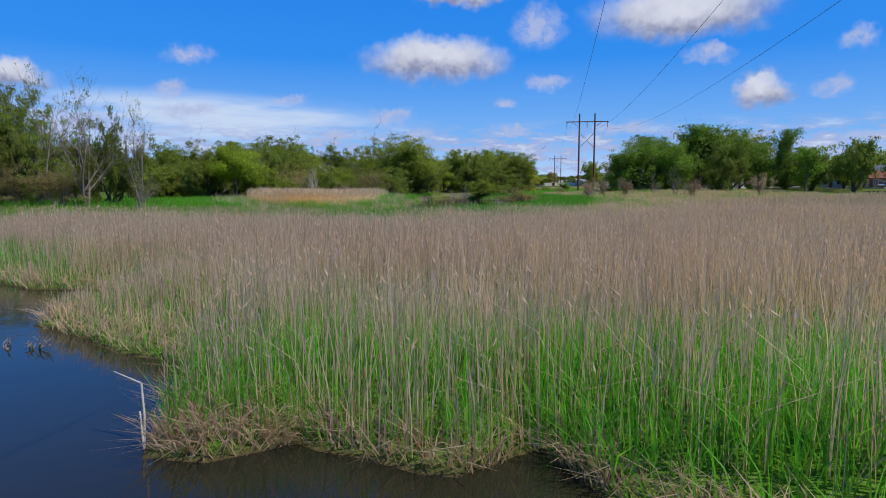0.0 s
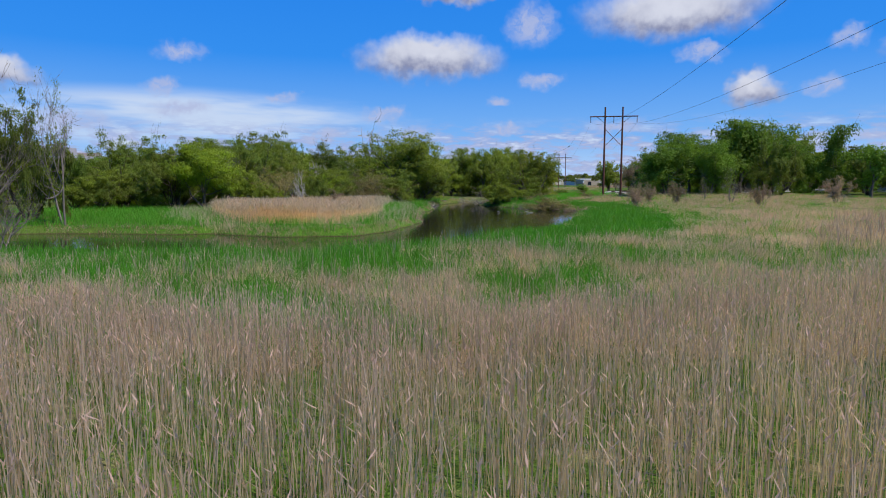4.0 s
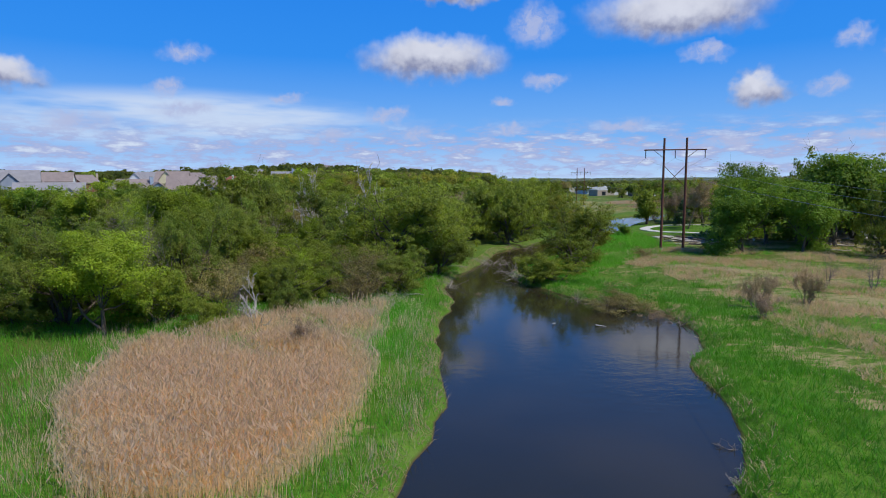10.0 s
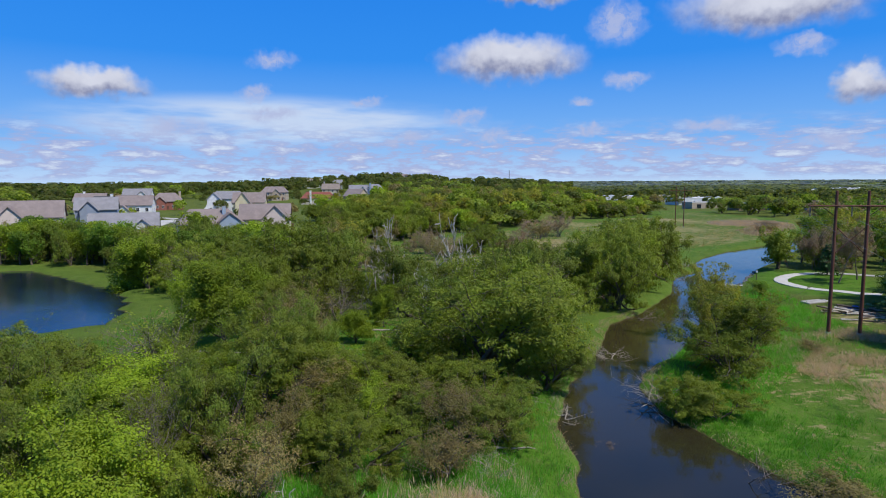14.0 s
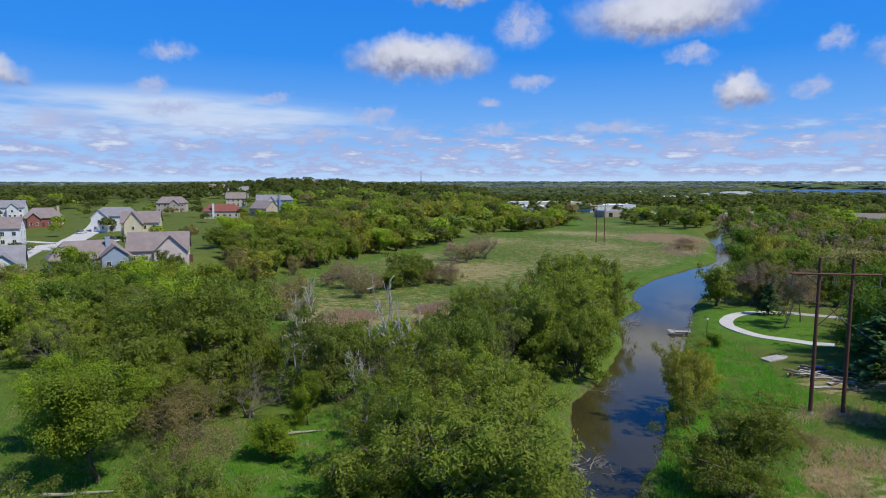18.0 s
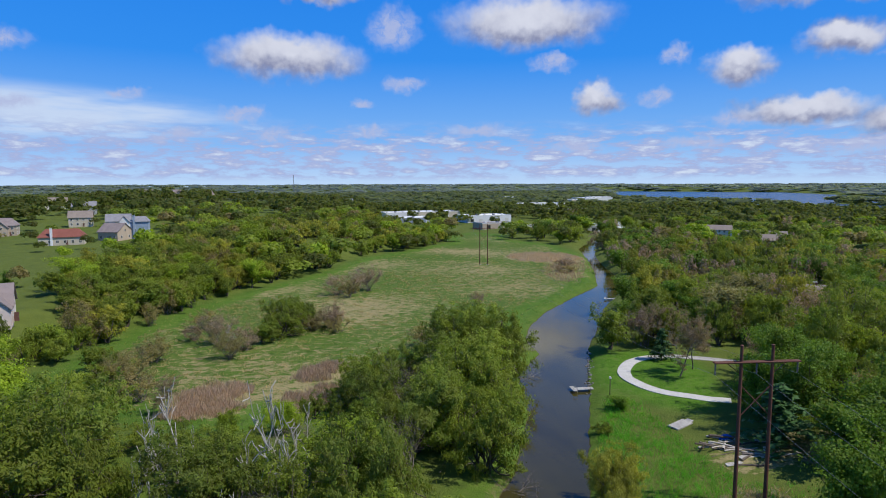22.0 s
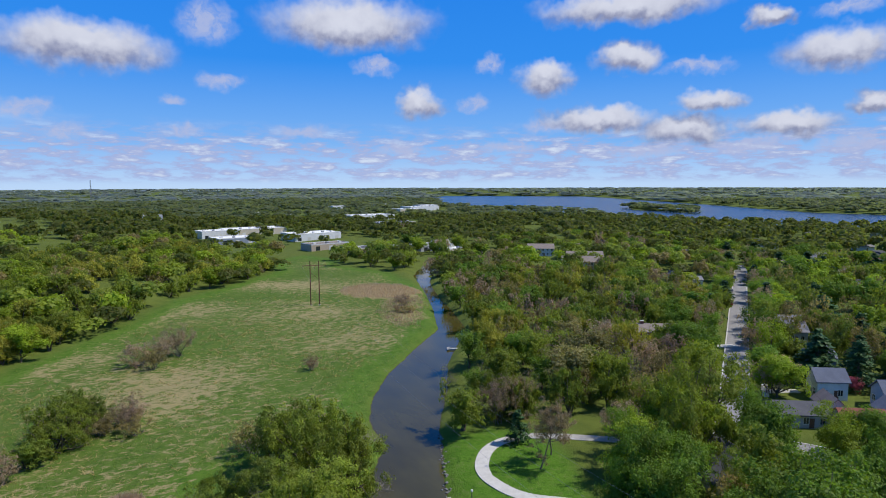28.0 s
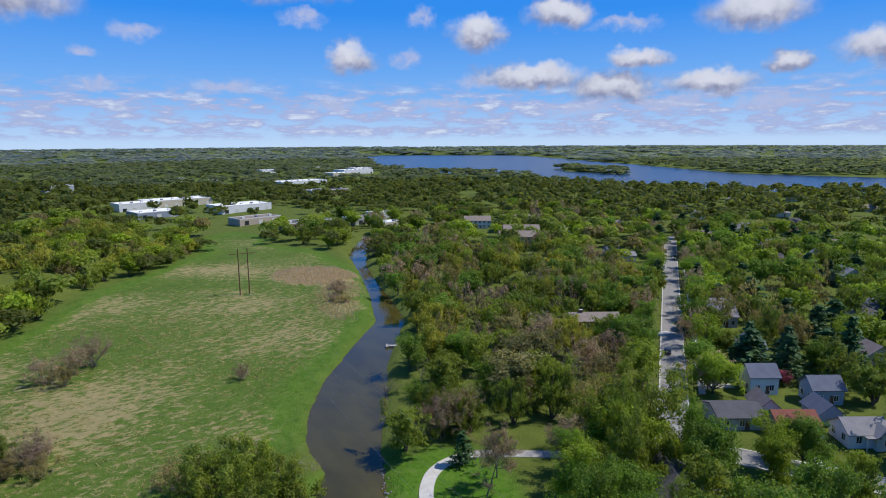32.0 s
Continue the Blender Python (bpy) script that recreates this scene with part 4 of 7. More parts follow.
clumps("isle_green", [(-24, 84), (-4, 84), (-3, 104), (-8, 108), (-24, 100)], 7000, 9, (0.4, 1.0), (0.02, 0.04), "sedge", "green sedge growing through the reed stand", "sedge", lambda x, y: 1.0 * (wobble(x, y, 2.8, 2) < 0.1), 0.3)
FRINGE = [(-21, 70), (-28, 80), (-28, 95), (-18, 105), (-6, 110), (-2, 104), (-1.5, 84), (-3, 73), (-6, 66), (-12, 63.6), (-18, 66)]
clumps("fringe_reeds", FRINGE, 5200, 7, (0.5, 1.1), (0.012, 0.026), "reed", "thin fringe of pale reeds round the stand", "reeds", lambda x, y: np.where(inside(x, y, REED_ISLE), 0.1, 0.75) * (wobble(x, y, 1.7, 3) > -0.3), 0.3, (0.1, 0.5))
RIM = [(-75, 60), (-30, 64), (-20, 63), (-11, 61), (-5, 62), (-1, 70), (0, 92), (4, 110), (6, 130), (-6, 132), (-6, 108), (-26, 110), (-40, 92), (-75, 90)]
x, y = scatter(RIM, 200000, lambda x, y: np.where(edge_dist(x, y, REED_ISLE) < -1.2, 0.05, 0.9) * (0.62 + 0.4 * wobble(x, y, 2.0)) * sstep(0.2, 1.0, edge_dist(x, y, RIVER)))
grass("island_sedge", x, y, rng.uniform(0.3, 1.0, len(x)), rng.uniform(0.018, 0.045, len(x)), rng.uniform(0.15, 0.8, len(x)), "sedge", "green sedge round the reed stand", "sedge")
for nm, line, n in (("rim_thatch", BANK_L[12:], 16000), ("bank_straw", BANK_R[6:24], 5000)):
    x, y = bank_places(line, n, 0.0, 1.3)
    ok = wobble(x, y, 1.4) > -0.35
    x, y = x[ok], y[ok]
    grass(nm, x, y, rng.uniform(0.2, 0.5, len(x)), rng.uniform(0.02, 0.045, len(x)), rng.uniform(0.5, 1.4, len(x)), "thatch", "straw-coloured dead grass hanging over the bank", "straw")
x, y = bank_places(POOL[:9] + [(-30, 21)], 5000, 0.0, 0.7)
grass("pool_straw", x, y, rng.uniform(0.25, 0.6, len(x)), rng.uniform(0.010, 0.024, len(x)), rng.uniform(0.6, 1.6, len(x)), "thatch", "bleached straw bent down to the pool", "straw")
x, y = bank_places(POOL[14:] + POOL[:1], 7000, 0.0, 0.55)
grass("pool_straw", x, y, rng.uniform(0.25, 0.6, len(x)), rng.uniform(0.010, 0.024, len(x)), rng.uniform(0.6, 1.6, len(x)), "thatch", "bleached straw bent down to the pool", "straw")
# far reeds and meadow tussocks
for poly, n, stem in ((REED_FAR, 14000, "reed"), (REED_LOW, 6000, "plume"), (REED_P1, 7000, "reed"), (REED_P2, 12000, "reed"), (REED_P3, 8000, "reed")):
    x, y = scatter(poly, n, lambda x, y: sstep(1.0, -3, edge_dist(x, y, poly) + 2.6 * wobble(x, y, 3) + 1.2 * wobble(x, y, 1.1, 4)))
    grass("meadow_reeds", x, y, rng.normal(0.85, 0.2, len(x)), rng.uniform(0.06, 0.12, len(x)), rng.uniform(0.1, 0.4, len(x)), stem, "patch of mauve-tan reeds in the meadow", "reeds", 0.5)
x, y = scatter(MEADOW, 60000, lambda x, y: sstep(340, 230, y) * 0.9 * (wobble(x, y, 3.0, 4) > -0.1))
grass("meadow_grass", x, y, rng.uniform(0.2, 0.5, len(x)), rng.uniform(0.06, 0.14, len(x)), rng.uniform(0.3, 1.0, len(x)), "cattail", "rough green meadow grass", "grass")
clumps("meadow_straw", MEADOW, 26000, 7, (0.3, 0.75), (0.10, 0.20), "straw", "pale clumps of flattened straw in the meadow", "grass", lambda x, y: sstep(420, 300, y) * sstep(-7, -12, edge_dist(x, y, MEADOW)) * (wobble(x, y, 1.6, 4) + 0.5 * wobble(x, y, 0.7, 1) + 0.8 * wobble(x, y, 19, 2) > 0.12), 0.5, (0.8, 1.7))
x, y = scatter(MEADOW, 46000, lambda x, y: sstep(400, 250, y) * 0.9 * (wobble((x * 0.81 + y * 0.58) * 0.45, (y * 0.81 - x * 0.58) * 1.5, 2.6, 9) > 0.05))
grass("meadow_thatch", x, y, rng.uniform(0.15, 0.4, len(x)), rng.uniform(0.08, 0.18, len(x)), rng.uniform(0.5, 1.4, len(x)), "straw", "streaks of flattened pale dead grass in the meadow", "grass")


# ---- trees ----
def grow(rs, base, way, length, radius, level, out, tips, bend=0.35, kids=(3, 5), up=0.15, last=3, ratio=0.62, low=0.3):
    """A bent branch and the branches that leave it. out: tubes; tips: places for leaves, with their way."""
    pts, d, p = [(base, radius)], Vector(way).normalized(), Vector(base)
    steps = 4 if level < 2 else 3
    for i in range(steps):
        d = (d + Vector((rs.gauss(0, bend), rs.gauss(0, bend), rs.gauss(up, bend * 0.6))) * 0.5).normalized()
        p = p + d * length / steps
        pts.append((tuple(p), max(0.008, radius * (1 - 0.75 * (i + 1) / steps))))
        if level >= last - 1:
            tips.append((tuple(p), tuple(d)))
    out.append((level, pts))
    if level >= last:
        return
    for _ in range(rs.randint(*kids)):
        f = rs.uniform(low, 1.0)
        k = min(steps, max(1, round(f * steps)))
        q, r = pts[k]
        side = Vector((rs.gauss(0, 1), rs.gauss(0, 1), rs.gauss(0.1, 0.6))).normalized()
        grow(rs, q, d * 0.55 + side * 0.75, length * ratio * rs.uniform(0.75, 1.2), max(0.01, r * 0.7), level + 1, out, tips, bend, kids, up, last, ratio, low)


def leaves(tips, lobes, per, radius, size, seed, long=1.6, rise=0.4):
    """Leaf sprays gathered in lobes round chosen twigs; the sprays of a lobe face outward, as they do towards the light."""
    g = np.random.default_rng(seed)
    P = np.array([t[0] for t in tips], float)
    P = P[g.permutation(len(P))[:lobes]]
    mid = P.mean(0) * np.array((1, 1, 0.75))
    out = P - mid
    out /= np.linalg.norm(out, axis=1)[:, None] + 1e-6
    big = radius * g.uniform(0.55, 1.35, len(P))
    i = np.repeat(np.arange(len(P)), np.maximum(4, (per * (big / radius) ** 2)).astype(int))
    n = len(i)
    d = g.normal(0, 1, (n, 3))
    d[:, 2] = np.where(g.uniform(0, 1, n) < 0.6, np.abs(d[:, 2]), d[:, 2])
    d /= np.linalg.norm(d, axis=1)[:, None]
    c = P[i] + d * (big[i] * np.where(g.uniform(0, 1, n) < 0.10, g.uniform(1.1, 1.6, n), g.uniform(0.3, 1.15, n) ** 0.7))[:, None] * np.array((1, 1, 0.8))
    nrm = d * 0.9 + out[i] * 0.45 + np.array((0, 0, 0.3)) + g.normal(0, 0.55, (n, 3))
    nrm /= np.linalg.norm(nrm, axis=1)[:, None]
    a = g.normal(0, 0.6, (n, 3)) + d * 0.4 + np.array((0, 0, rise))
    a -= nrm * (a * nrm).sum(1)[:, None]
    a /= np.linalg.norm(a, axis=1)[:, None] + 1e-9
    b = np.cross(nrm, a)
    s = size * g.uniform(0.6, 1.4, n)
    a, b = a * (s * long / 2)[:, None], b * (s / 2)[:, None]
    V = np.stack([c - a, c + b * 0.9, c + a, c - b * 0.9], 1)
    V = V[V[:, :, 2].min(1) > 0.05].reshape(-1, 3)
    return V, np.arange(len(V)).reshape(-1, 4)


def tree_meshes(kind, seed, fine):
    """Trunk and crown meshes of one tree, about 10 m high before scaling. fine: 0 far, 1 middle, 2 near."""
    rs = random.Random(seed)
    out, tips = [], []
    if kind == "willow":
        for _ in range(rs.randint(5, 6)):
            a = rs.uniform(0, 6.28)
            k = rs.uniform(0.35, 1.25)
            grow(rs, (rs.gauss(0, 0.3), rs.gauss(0, 0.3), -0.3), (math.cos(a) * k, math.sin(a) * k, 1.0), 5.2, 0.22, 0, out, tips, 0.4, (4, 5), 0.08, 3 if fine > 1 else 2, 0.62, 0.14)
        V, F = leaves(tips, (130, 280, 430, 560)[fine], (14, 26, 48, 74)[fine], (0.85, 0.60, 0.52, 0.44)[fine], (0.36, 0.19, 0.12, 0.080)[fine], seed, 2.5, 0.75)
    elif kind == "round":
        grow(rs, (0, 0, -0.3), (0.05, 0.05, 1), 5.2, 0.24, 0, out, tips, 0.25, (6, 8), 0.25, 3 if fine > 1 else 2, 0.62)
        V, F = leaves(tips, (130, 260, 360, 460)[fine], (16, 30, 58, 88)[fine], (0.9, 0.70, 0.62, 0.54)[fine], (0.38, 0.21, 0.135, 0.086)[fine], seed, 1.4, 0.1)
    elif kind == "bare":
        for _ in range(rs.randint(1, 3)):
            grow(rs, (rs.gauss(0, 0.2), rs.gauss(0, 0.2), -0.3), (rs.gauss(0, 0.3), rs.gauss(0, 0.3), 1), 5.6, 0.17, 0, out, tips, 0.3, (4, 6), 0.18, 3, 0.62)
        V, F = leaves(tips, 90, 12, 0.35, 0.10, seed) if seed % 100 < 50 else leaves(tips, 400, 30, 0.34, 0.085, seed)
    elif kind == "dead":
        for _ in range(rs.randint(2, 4)):
            grow(rs, (rs.gauss(0, 0.25), rs.gauss(0, 0.25), -0.3), (rs.gauss(0, 0.8), rs.gauss(0, 0.8), 1), 5.4, 0.32, 0, out, tips, 0.42, (2, 4), 0.06, 3, 0.6)
        V, F = leaves(tips, 40, 4, 0.2, 0.05, seed)
    elif kind == "shrub":
        for _ in range(11 if fine else 6):
            a = rs.uniform(0, 6.28)
            grow(rs, (rs.gauss(0, 0.7), rs.gauss(0, 0.7), -0.2), (math.cos(a) * 0.7, math.sin(a) * 0.7, 1), 4.4, 0.10, 0, out, tips, 0.35, (3, 4), 0.12, 2, 0.68)
        V, F = leaves(tips, (50, 110, 190, 220)[fine], (14, 22, 44, 60)[fine], (1.1, 0.8, 0.7, 0.66)[fine], (0.46, 0.24, 0.13, 0.09)[fine], seed, 1.7, 0.5)
    else:                                    # conifer
        out.append((0, [((0, 0, -0.3), 0.2), ((0.05, 0, 5), 0.13), ((0, 0.05, 10), 0.02)]))
        for i in range(70 if fine else 26):
            f = (i + rs.random()) / (70 if fine else 26)
            z, r, a = 0.7 + 9.1 * f, 2.6 * (1 - f) ** 0.85 + 0.15, rs.uniform(0, 6.28)
            e = (math.cos(a) * r, math.sin(a) * r, z - 0.25 * r)
            out.append((2, [((0, 0, z), 0.04), (e, 0.012)]))
            for k in range(1, 6):
                q = k / 5
                tips.append(((e[0] * q, e[1] * q, z + (e[2] - z) * q), (0, 0, 1)))
        V, F = leaves(tips, 400, (3, 4, 8, 8)[fine], 0.34, (0.55, 0.34, 0.24, 0.24)[fine], seed, 1.8, -0.3)
    if fine >= 2 and kind in ("willow", "round"):
        out = [(lv, p) for i, (lv, p) in enumerate(out) if lv < 3 or i % 4 == 0]
    if fine == 1 and kind == "shrub":
        out = [(lv, p) for i, (lv, p) in enumerate(out) if lv < 2 or i % 2 == 0]
    keep = [(5 if lv < 2 else 4 if fine >= 2 else 3, p) for lv, p in out if fine >= 2 or lv < (2 if kind in ("willow", "round") else 3)]
    if kind == "bare":
        keep = [(5 if lv < 2 else 3, p) for lv, p in out]
    if kind == "dead":
        keep = [(5, [(q, max(0.040, r)) for q, r in p]) for lv, p in out]
    TV, TF, n = [], [], 0
    for s in (5, 4, 3):
        ps = [p for k, p in keep if k == s]
        if ps:
            v, f = tubes(ps, s)
            TV.append(v), TF.append(f + n)
            n += len(v)
    TV, TF = np.concatenate(TV), np.concatenate(TF)
    top = np.percentile(V[:, 2], 96.5 if kind == "round" else 98.5) if kind not in ("bare", "dead") else max(TV[:, 2].max(), 0.1)
    wide = np.percentile(np.hypot(V[:, 0], V[:, 1]), 91 if kind == "willow" and fine >= 2 else 95) * 2 if kind not in ("bare", "dead") else np.percentile(np.hypot(TV[:, 0], TV[:, 1]), 98) * 2
    k = np.array([10 / wide, 10 / wide, 10 / top])
    if kind in ("willow", "round", "shrub"):
        q = V.reshape(-1, 4, 3)
        V = q[(q[:, :, 2].max(1) < top * 1.05) & (np.hypot(q[:, :, 0], q[:, :, 1]).max(1) < wide * 0.62)].reshape(-1, 3)
        F = np.arange(len(V)).reshape(-1, 4)
    return TV * k, TF, V * k, F


PROTO = {}


def proto(kind, look_, seed, fine):
    """Shared meshes for a tree of this shape and leaf, 10 m high and 10 m wide."""
    key = (kind, look_, seed, fine)
    if key not in PROTO:
        geo = (kind, seed, fine)
        if geo not in PROTO:
            PROTO[geo] = tree_meshes(kind, 100 * fine + seed + {"willow": 0, "round": 20, "bare": 40, "shrub": 60, "conifer": 80, "dead": 90}[kind], fine)
        tv, tf, cv, cf = PROTO[geo]
        PROTO[key] = (mesh_np("trunk", tv, tf, [M["pale" if look_ == "dead" else "twig" if look_ in ("bare", "mauve", "bud", "russet") else "bark"]], True),
                      mesh_np("crown", cv, cf, [M["willow" if look_ in ("bare", "dead") else look_]]))
    return PROTO[key]


SHAPE = dict(willow="willow", willow_dark="willow", maple="round", lush="round", gold="willow", cream="round", bud="shrub", mauve="shrub", bare="bare", dead="dead", russet="bare",
             conifer="conifer", spruce="conifer", purple="round", pink="round")
TELL = dict(willow=("spreading willow with many stems and pale green new leaves", "willow_tree"), willow_dark=("dark green bushy tree with a ragged crown", "bushy_tree"),
            maple=("round yellow-green tree in fresh leaf", "leafy_tree"), lush=("round tree with dense dark green leaves", "shade_tree"), gold=("yellowish willow coming into leaf", "golden_willow"),
            cream=("tree covered in cream-coloured blossom", "blossom_tree"), bud=("brown twiggy shrub just budding", "shrub"), mauve=("mauve-brown twiggy tree still without leaves", "shrub"),
            bare=("thin grey tree with few leaves", "bare_tree"), russet=("russet-brown tree with fine budding twigs", "budding_tree"), dead=("dead tree with bleached white branches", "dead_tree"), conifer=("tall dark green conifer", "conifer"),
            spruce=("small green spruce on the park lawn", "spruce"), purple=("dark purple-leaved small garden tree", "leafy_tree"), pink=("pink flowering garden tree", "blossom_tree"))
PLANTED = []


def tree(x, y, h, w, look_, fine, group="", sink=0.0):
    seed = int(rng.integers(0, 3)) + (12 if look_ == "russet" else 0)
    if fine == 2 and w > 7.5 and y < 153 and x < 25:
        fine = 3
    t, c = proto(SHAPE[look_], "conifer" if look_ == "spruce" else look_, seed, fine)
    label, name = TELL[look_]
    if look_ in ("maple", "lush") and fine >= 2:          # branches low to the ground
        sink, h = sink + 0.32 * h, h * 1.32
    top = tagged(new(name), label, name.replace("_", " "), group)
    top.matrix_basis = Matrix.LocRotScale((x, y, zat(x, y) - sink), Euler((0, 0, rng.uniform(0, 6.28))), (w / 10, w / 10, h / 10))
    part("trunk", t, None, top)
    part("crown", c, None, top)
    PLANTED.append((x, y, w))
    return top

NEAR_WILLOW = [(-19.4, 94.3, 3.5, 4.2), (19.6, 129.0, 9.4, 13.0), (14.2, 117.6, 3.4, 7.0), (-16.6, 120.1, 5.0, 8.6), (-6.0, 127.4, 12.6, 20.0), (-8.9, 145.7, 10.5, 12.1), (0.6, 141.5, 10.5, 12.5),
               (11.5, 118.6, 3.0, 5.1), (15.0, 164, 10.6, 10.2), (-40.5, 157.9, 14.8, 20), (-34.0, 160.0, 14.6, 15), (-18.8, 174.0, 5.4, 12), (14.5, 172.5, 11.6, 14)]
MID_WILLOW = [(22.5, 192.7, 12.6, 17), (-32.8, 184.0, 4.6, 12), (-65.1, 176.4, 10.0, 12), (-52.8, 172.0, 10.0, 16.0), (20, 182, 12, 15), (31, 200, 12.5, 14),
              (-52.3, 276.8, 11.7, 20), (95.0, 183.9, 16.5, 21), (29.8, 208, 12.6, 16), (-9.7, 243.6, 9.1, 12), (82.4, 176.0, 17.6, 15.6), (72.0, 213.8, 11.3, 13.1)]
DARK_WILLOW = [(-14.7, 99.0, 4.0, 4.5), (-25.2, 119.9, 9.8, 9.7), (7.0, 172, 11.6, 13), (-38.8, 122.0, 6.5, 9), (-17.5, 157, 12.0, 14), (-61.4, 193.7, 11.2, 15),
               (-38.5, 172, 13.0, 18), (-3.1, 254.8, 5.7, 8.1), (-6, 258, 7.3, 9), (69.0, 133.2, 12, 10.8), (25.6, 216, 11.5, 13), (-1, 156, 12, 12)]
MAPLES = [(-27.7, 93.7, 7.8, 8.3), (-38.0, 136.6, 10.9, 11.0), (-23.0, 140.4, 4.0, 4.9), (-20.6, 148.8, 5.7, 4.2), (-72.9, 178.4, 11.5, 14), (-46.0, 146.0, 9.0, 9.1),
          (87.8, 179.5, 11.8, 13.6), (-67.5, 288.8, 9.5, 16), (74.7, 177.7, 10.9, 12.5), (132.1, 186.6, 9.4, 11), (107.7, 162.8, 9.9, 9.2)]
LUSH = [(66, 167, 14.0, 12.9), (50.2, 140.4, 11.4, 12), (58.6, 139.7, 10.5, 10.4), (68.4, 145, 14.8, 14.9), (167.9, 256.1, 10.3, 12.2), (174.4, 246.8, 10.1, 13),
        (92.6, 166.5, 11.9, 11), (114.8, 160, 8.8, 9), (99.1, 172.1, 12.2, 11), (135.5, 214.5, 11.3, 13), (62, 162, 13, 12), (80, 150, 14, 13), (92, 148, 14, 13)]
BARE = [(-26.1, 99.9, 9.1, 5.4), (-16.7, 94.2, 5.9, 2.6), (5.1, 165.0, 9.0, 9), (9.7, 184.5, 9.2, 9), (-12.1, 251.1, 9.2, 8), (46.5, 108.5, 5.9, 4.0), (73.7, 237.8, 6.6, 7.6),
        (44, 112, 4.5, 3), (-30, 108, 8, 5), (-37, 70, 15.5, 8), (-42.5, 70, 16, 8), (-31.5, 70.5, 13, 6.5), (-48, 71, 14.5, 8)]
BUD = [(-8.7, 104.9, 4.0, 5.5), (17.2, 104.0, 3.0, 7.0), (-28.1, 132.6, 7.0, 10), (-33.5, 143.7, 7.0, 10.1), (-20.9, 228.3, 6.6, 9), (-35.8, 229.5, 6.4, 9), (-38.6, 211.4, 7.4, 8),
       (-2.0, 248.1, 4.7, 6.9), (3.8, 244.5, 4.1, 6.9), (-45, 71, 4.5, 9), (-40.5, 70.5, 4.5, 9), (-50, 73, 5, 10)]
MAUVE = [(20.3, 303, 9.5, 11), (2.9, 249.5, 6.9, 7.9), (-24.1, 239.9, 8.0, 8.8), (15.0, 300, 8.0, 9), (4.4, 253, 3.7, 6.5), (49.2, 268.4, 4.2, 6.0),
         (69.2, 210.3, 9.8, 10.7), (110, 330, 4, 9), (103, 322, 3, 6)]
TALL_LEFT = [(-36, 73, 11, 7), (-47, 72, 12, 9), (-51, 74, 14, 11), (-24, 104, 9, 8), (-33, 98, 9, 10), (-42, 104, 10, 10), (-50, 90, 11, 11)]
for rows, look_, fine in ((NEAR_WILLOW, "willow", 2), (MID_WILLOW, "willow", 2), (DARK_WILLOW, "willow_dark", 2), (MAPLES[:6], "maple", 2), (MAPLES[6:], "maple", 2), (LUSH, "lush", 2),
                          (BARE, "bare", 2), (BUD, "bud", 2), (MAUVE, "mauve", 2), (TALL_LEFT, "willow_dark", 2)):
    for x, y, h, w in rows:
        tree(x, y, h, w, look_, fine, "river trees")
for x, y, h, w, look_ in ((23.6, 146.4, 9.6, 8.4, "gold"), (105.5, 262.9, 10.1, 12.7, "gold"), (91.3, 243.8, 11.9, 12, "gold"), (94.5, 216, 11.4, 14, "cream"), (104, 222, 12.3, 14, "cream"),
                          (118, 240, 9.2, 13, "cream"), (65.9, 199.2, 6.6, 4.5, "spruce"), (62.5, 188.5, 12.5, 9.5, "russet"), (-22.4, 165.0, 15.2, 9, "dead"), (-11.7, 160.0, 16.0, 11, "dead"), (-24.5, 163.0, 13.6, 6, "dead"), (-9.5, 163.5, 12.6, 8, "dead"), (-14, 149, 9.0, 5, "dead"),
                          (-15.7, 93.6, 5.0, 4, "dead"), (-21.5, 47.3, 4.6, 3.4, "bare"), (153.8, 179.5, 11.7, 8, "conifer"), (155.4, 190, 12.3, 8, "conifer"), (174.1, 172.8, 14, 9, "conifer"),
                          (196, 198, 10.4, 9, "conifer"), (150, 178, 4, 4, "pink"), (67.6, 192.1, 11.5, 9.0, "russet"), (71, 206, 10, 8, "russet"), (78, 212, 9, 8, "russet"), (64, 213, 7, 6, "russet"), (-95, 300, 4, 4, "purple"), (188, 186, 12, 9, "conifer"), (164, 184, 11, 8, "conifer")):
    tree(x, y, h, w, look_, 2 if look_ in ("dead", "gold") and y < 200 else 1, "river trees")

for x, y, h, w in ((29, 101, 3.2, 2.6), (31.5, 103, 3.0, 2.4), (35, 102, 3.4, 3), (27, 96, 2.6, 2), (45, 98, 3, 3), (60, 104, 4, 4), (3.5, 112.5, 1.6, 2.4), (-10.8, 88, 2.6, 2.4), (19.5, 100.5, 1.6, 3.5)):
    tree(x, y, h, w, "mauve", 2, "low shrubs")

for x, y, h, w, look_ in ((42.8, 178, 2.6, 4.2, "lush"), (26.4, 151.5, 6.6, 6.0, "gold"), (36, 171, 2.0, 3.4, "willow"), (30, 158, 1.8, 3.2, "willow"), (33, 140, 1.6, 3.5, "bud"), (64, 170, 9, 9, "lush"),
                          (72, 168, 11, 10, "lush"), (66, 152, 12, 11, "lush"), (76, 158, 11, 10, "willow_dark"), (84, 190, 8, 8, "mauve"), (78, 184, 9, 8, "lush"), (-88, 300, 5, 5, "lush")):
    tree(x, y, h, w, look_, 2, "river trees")

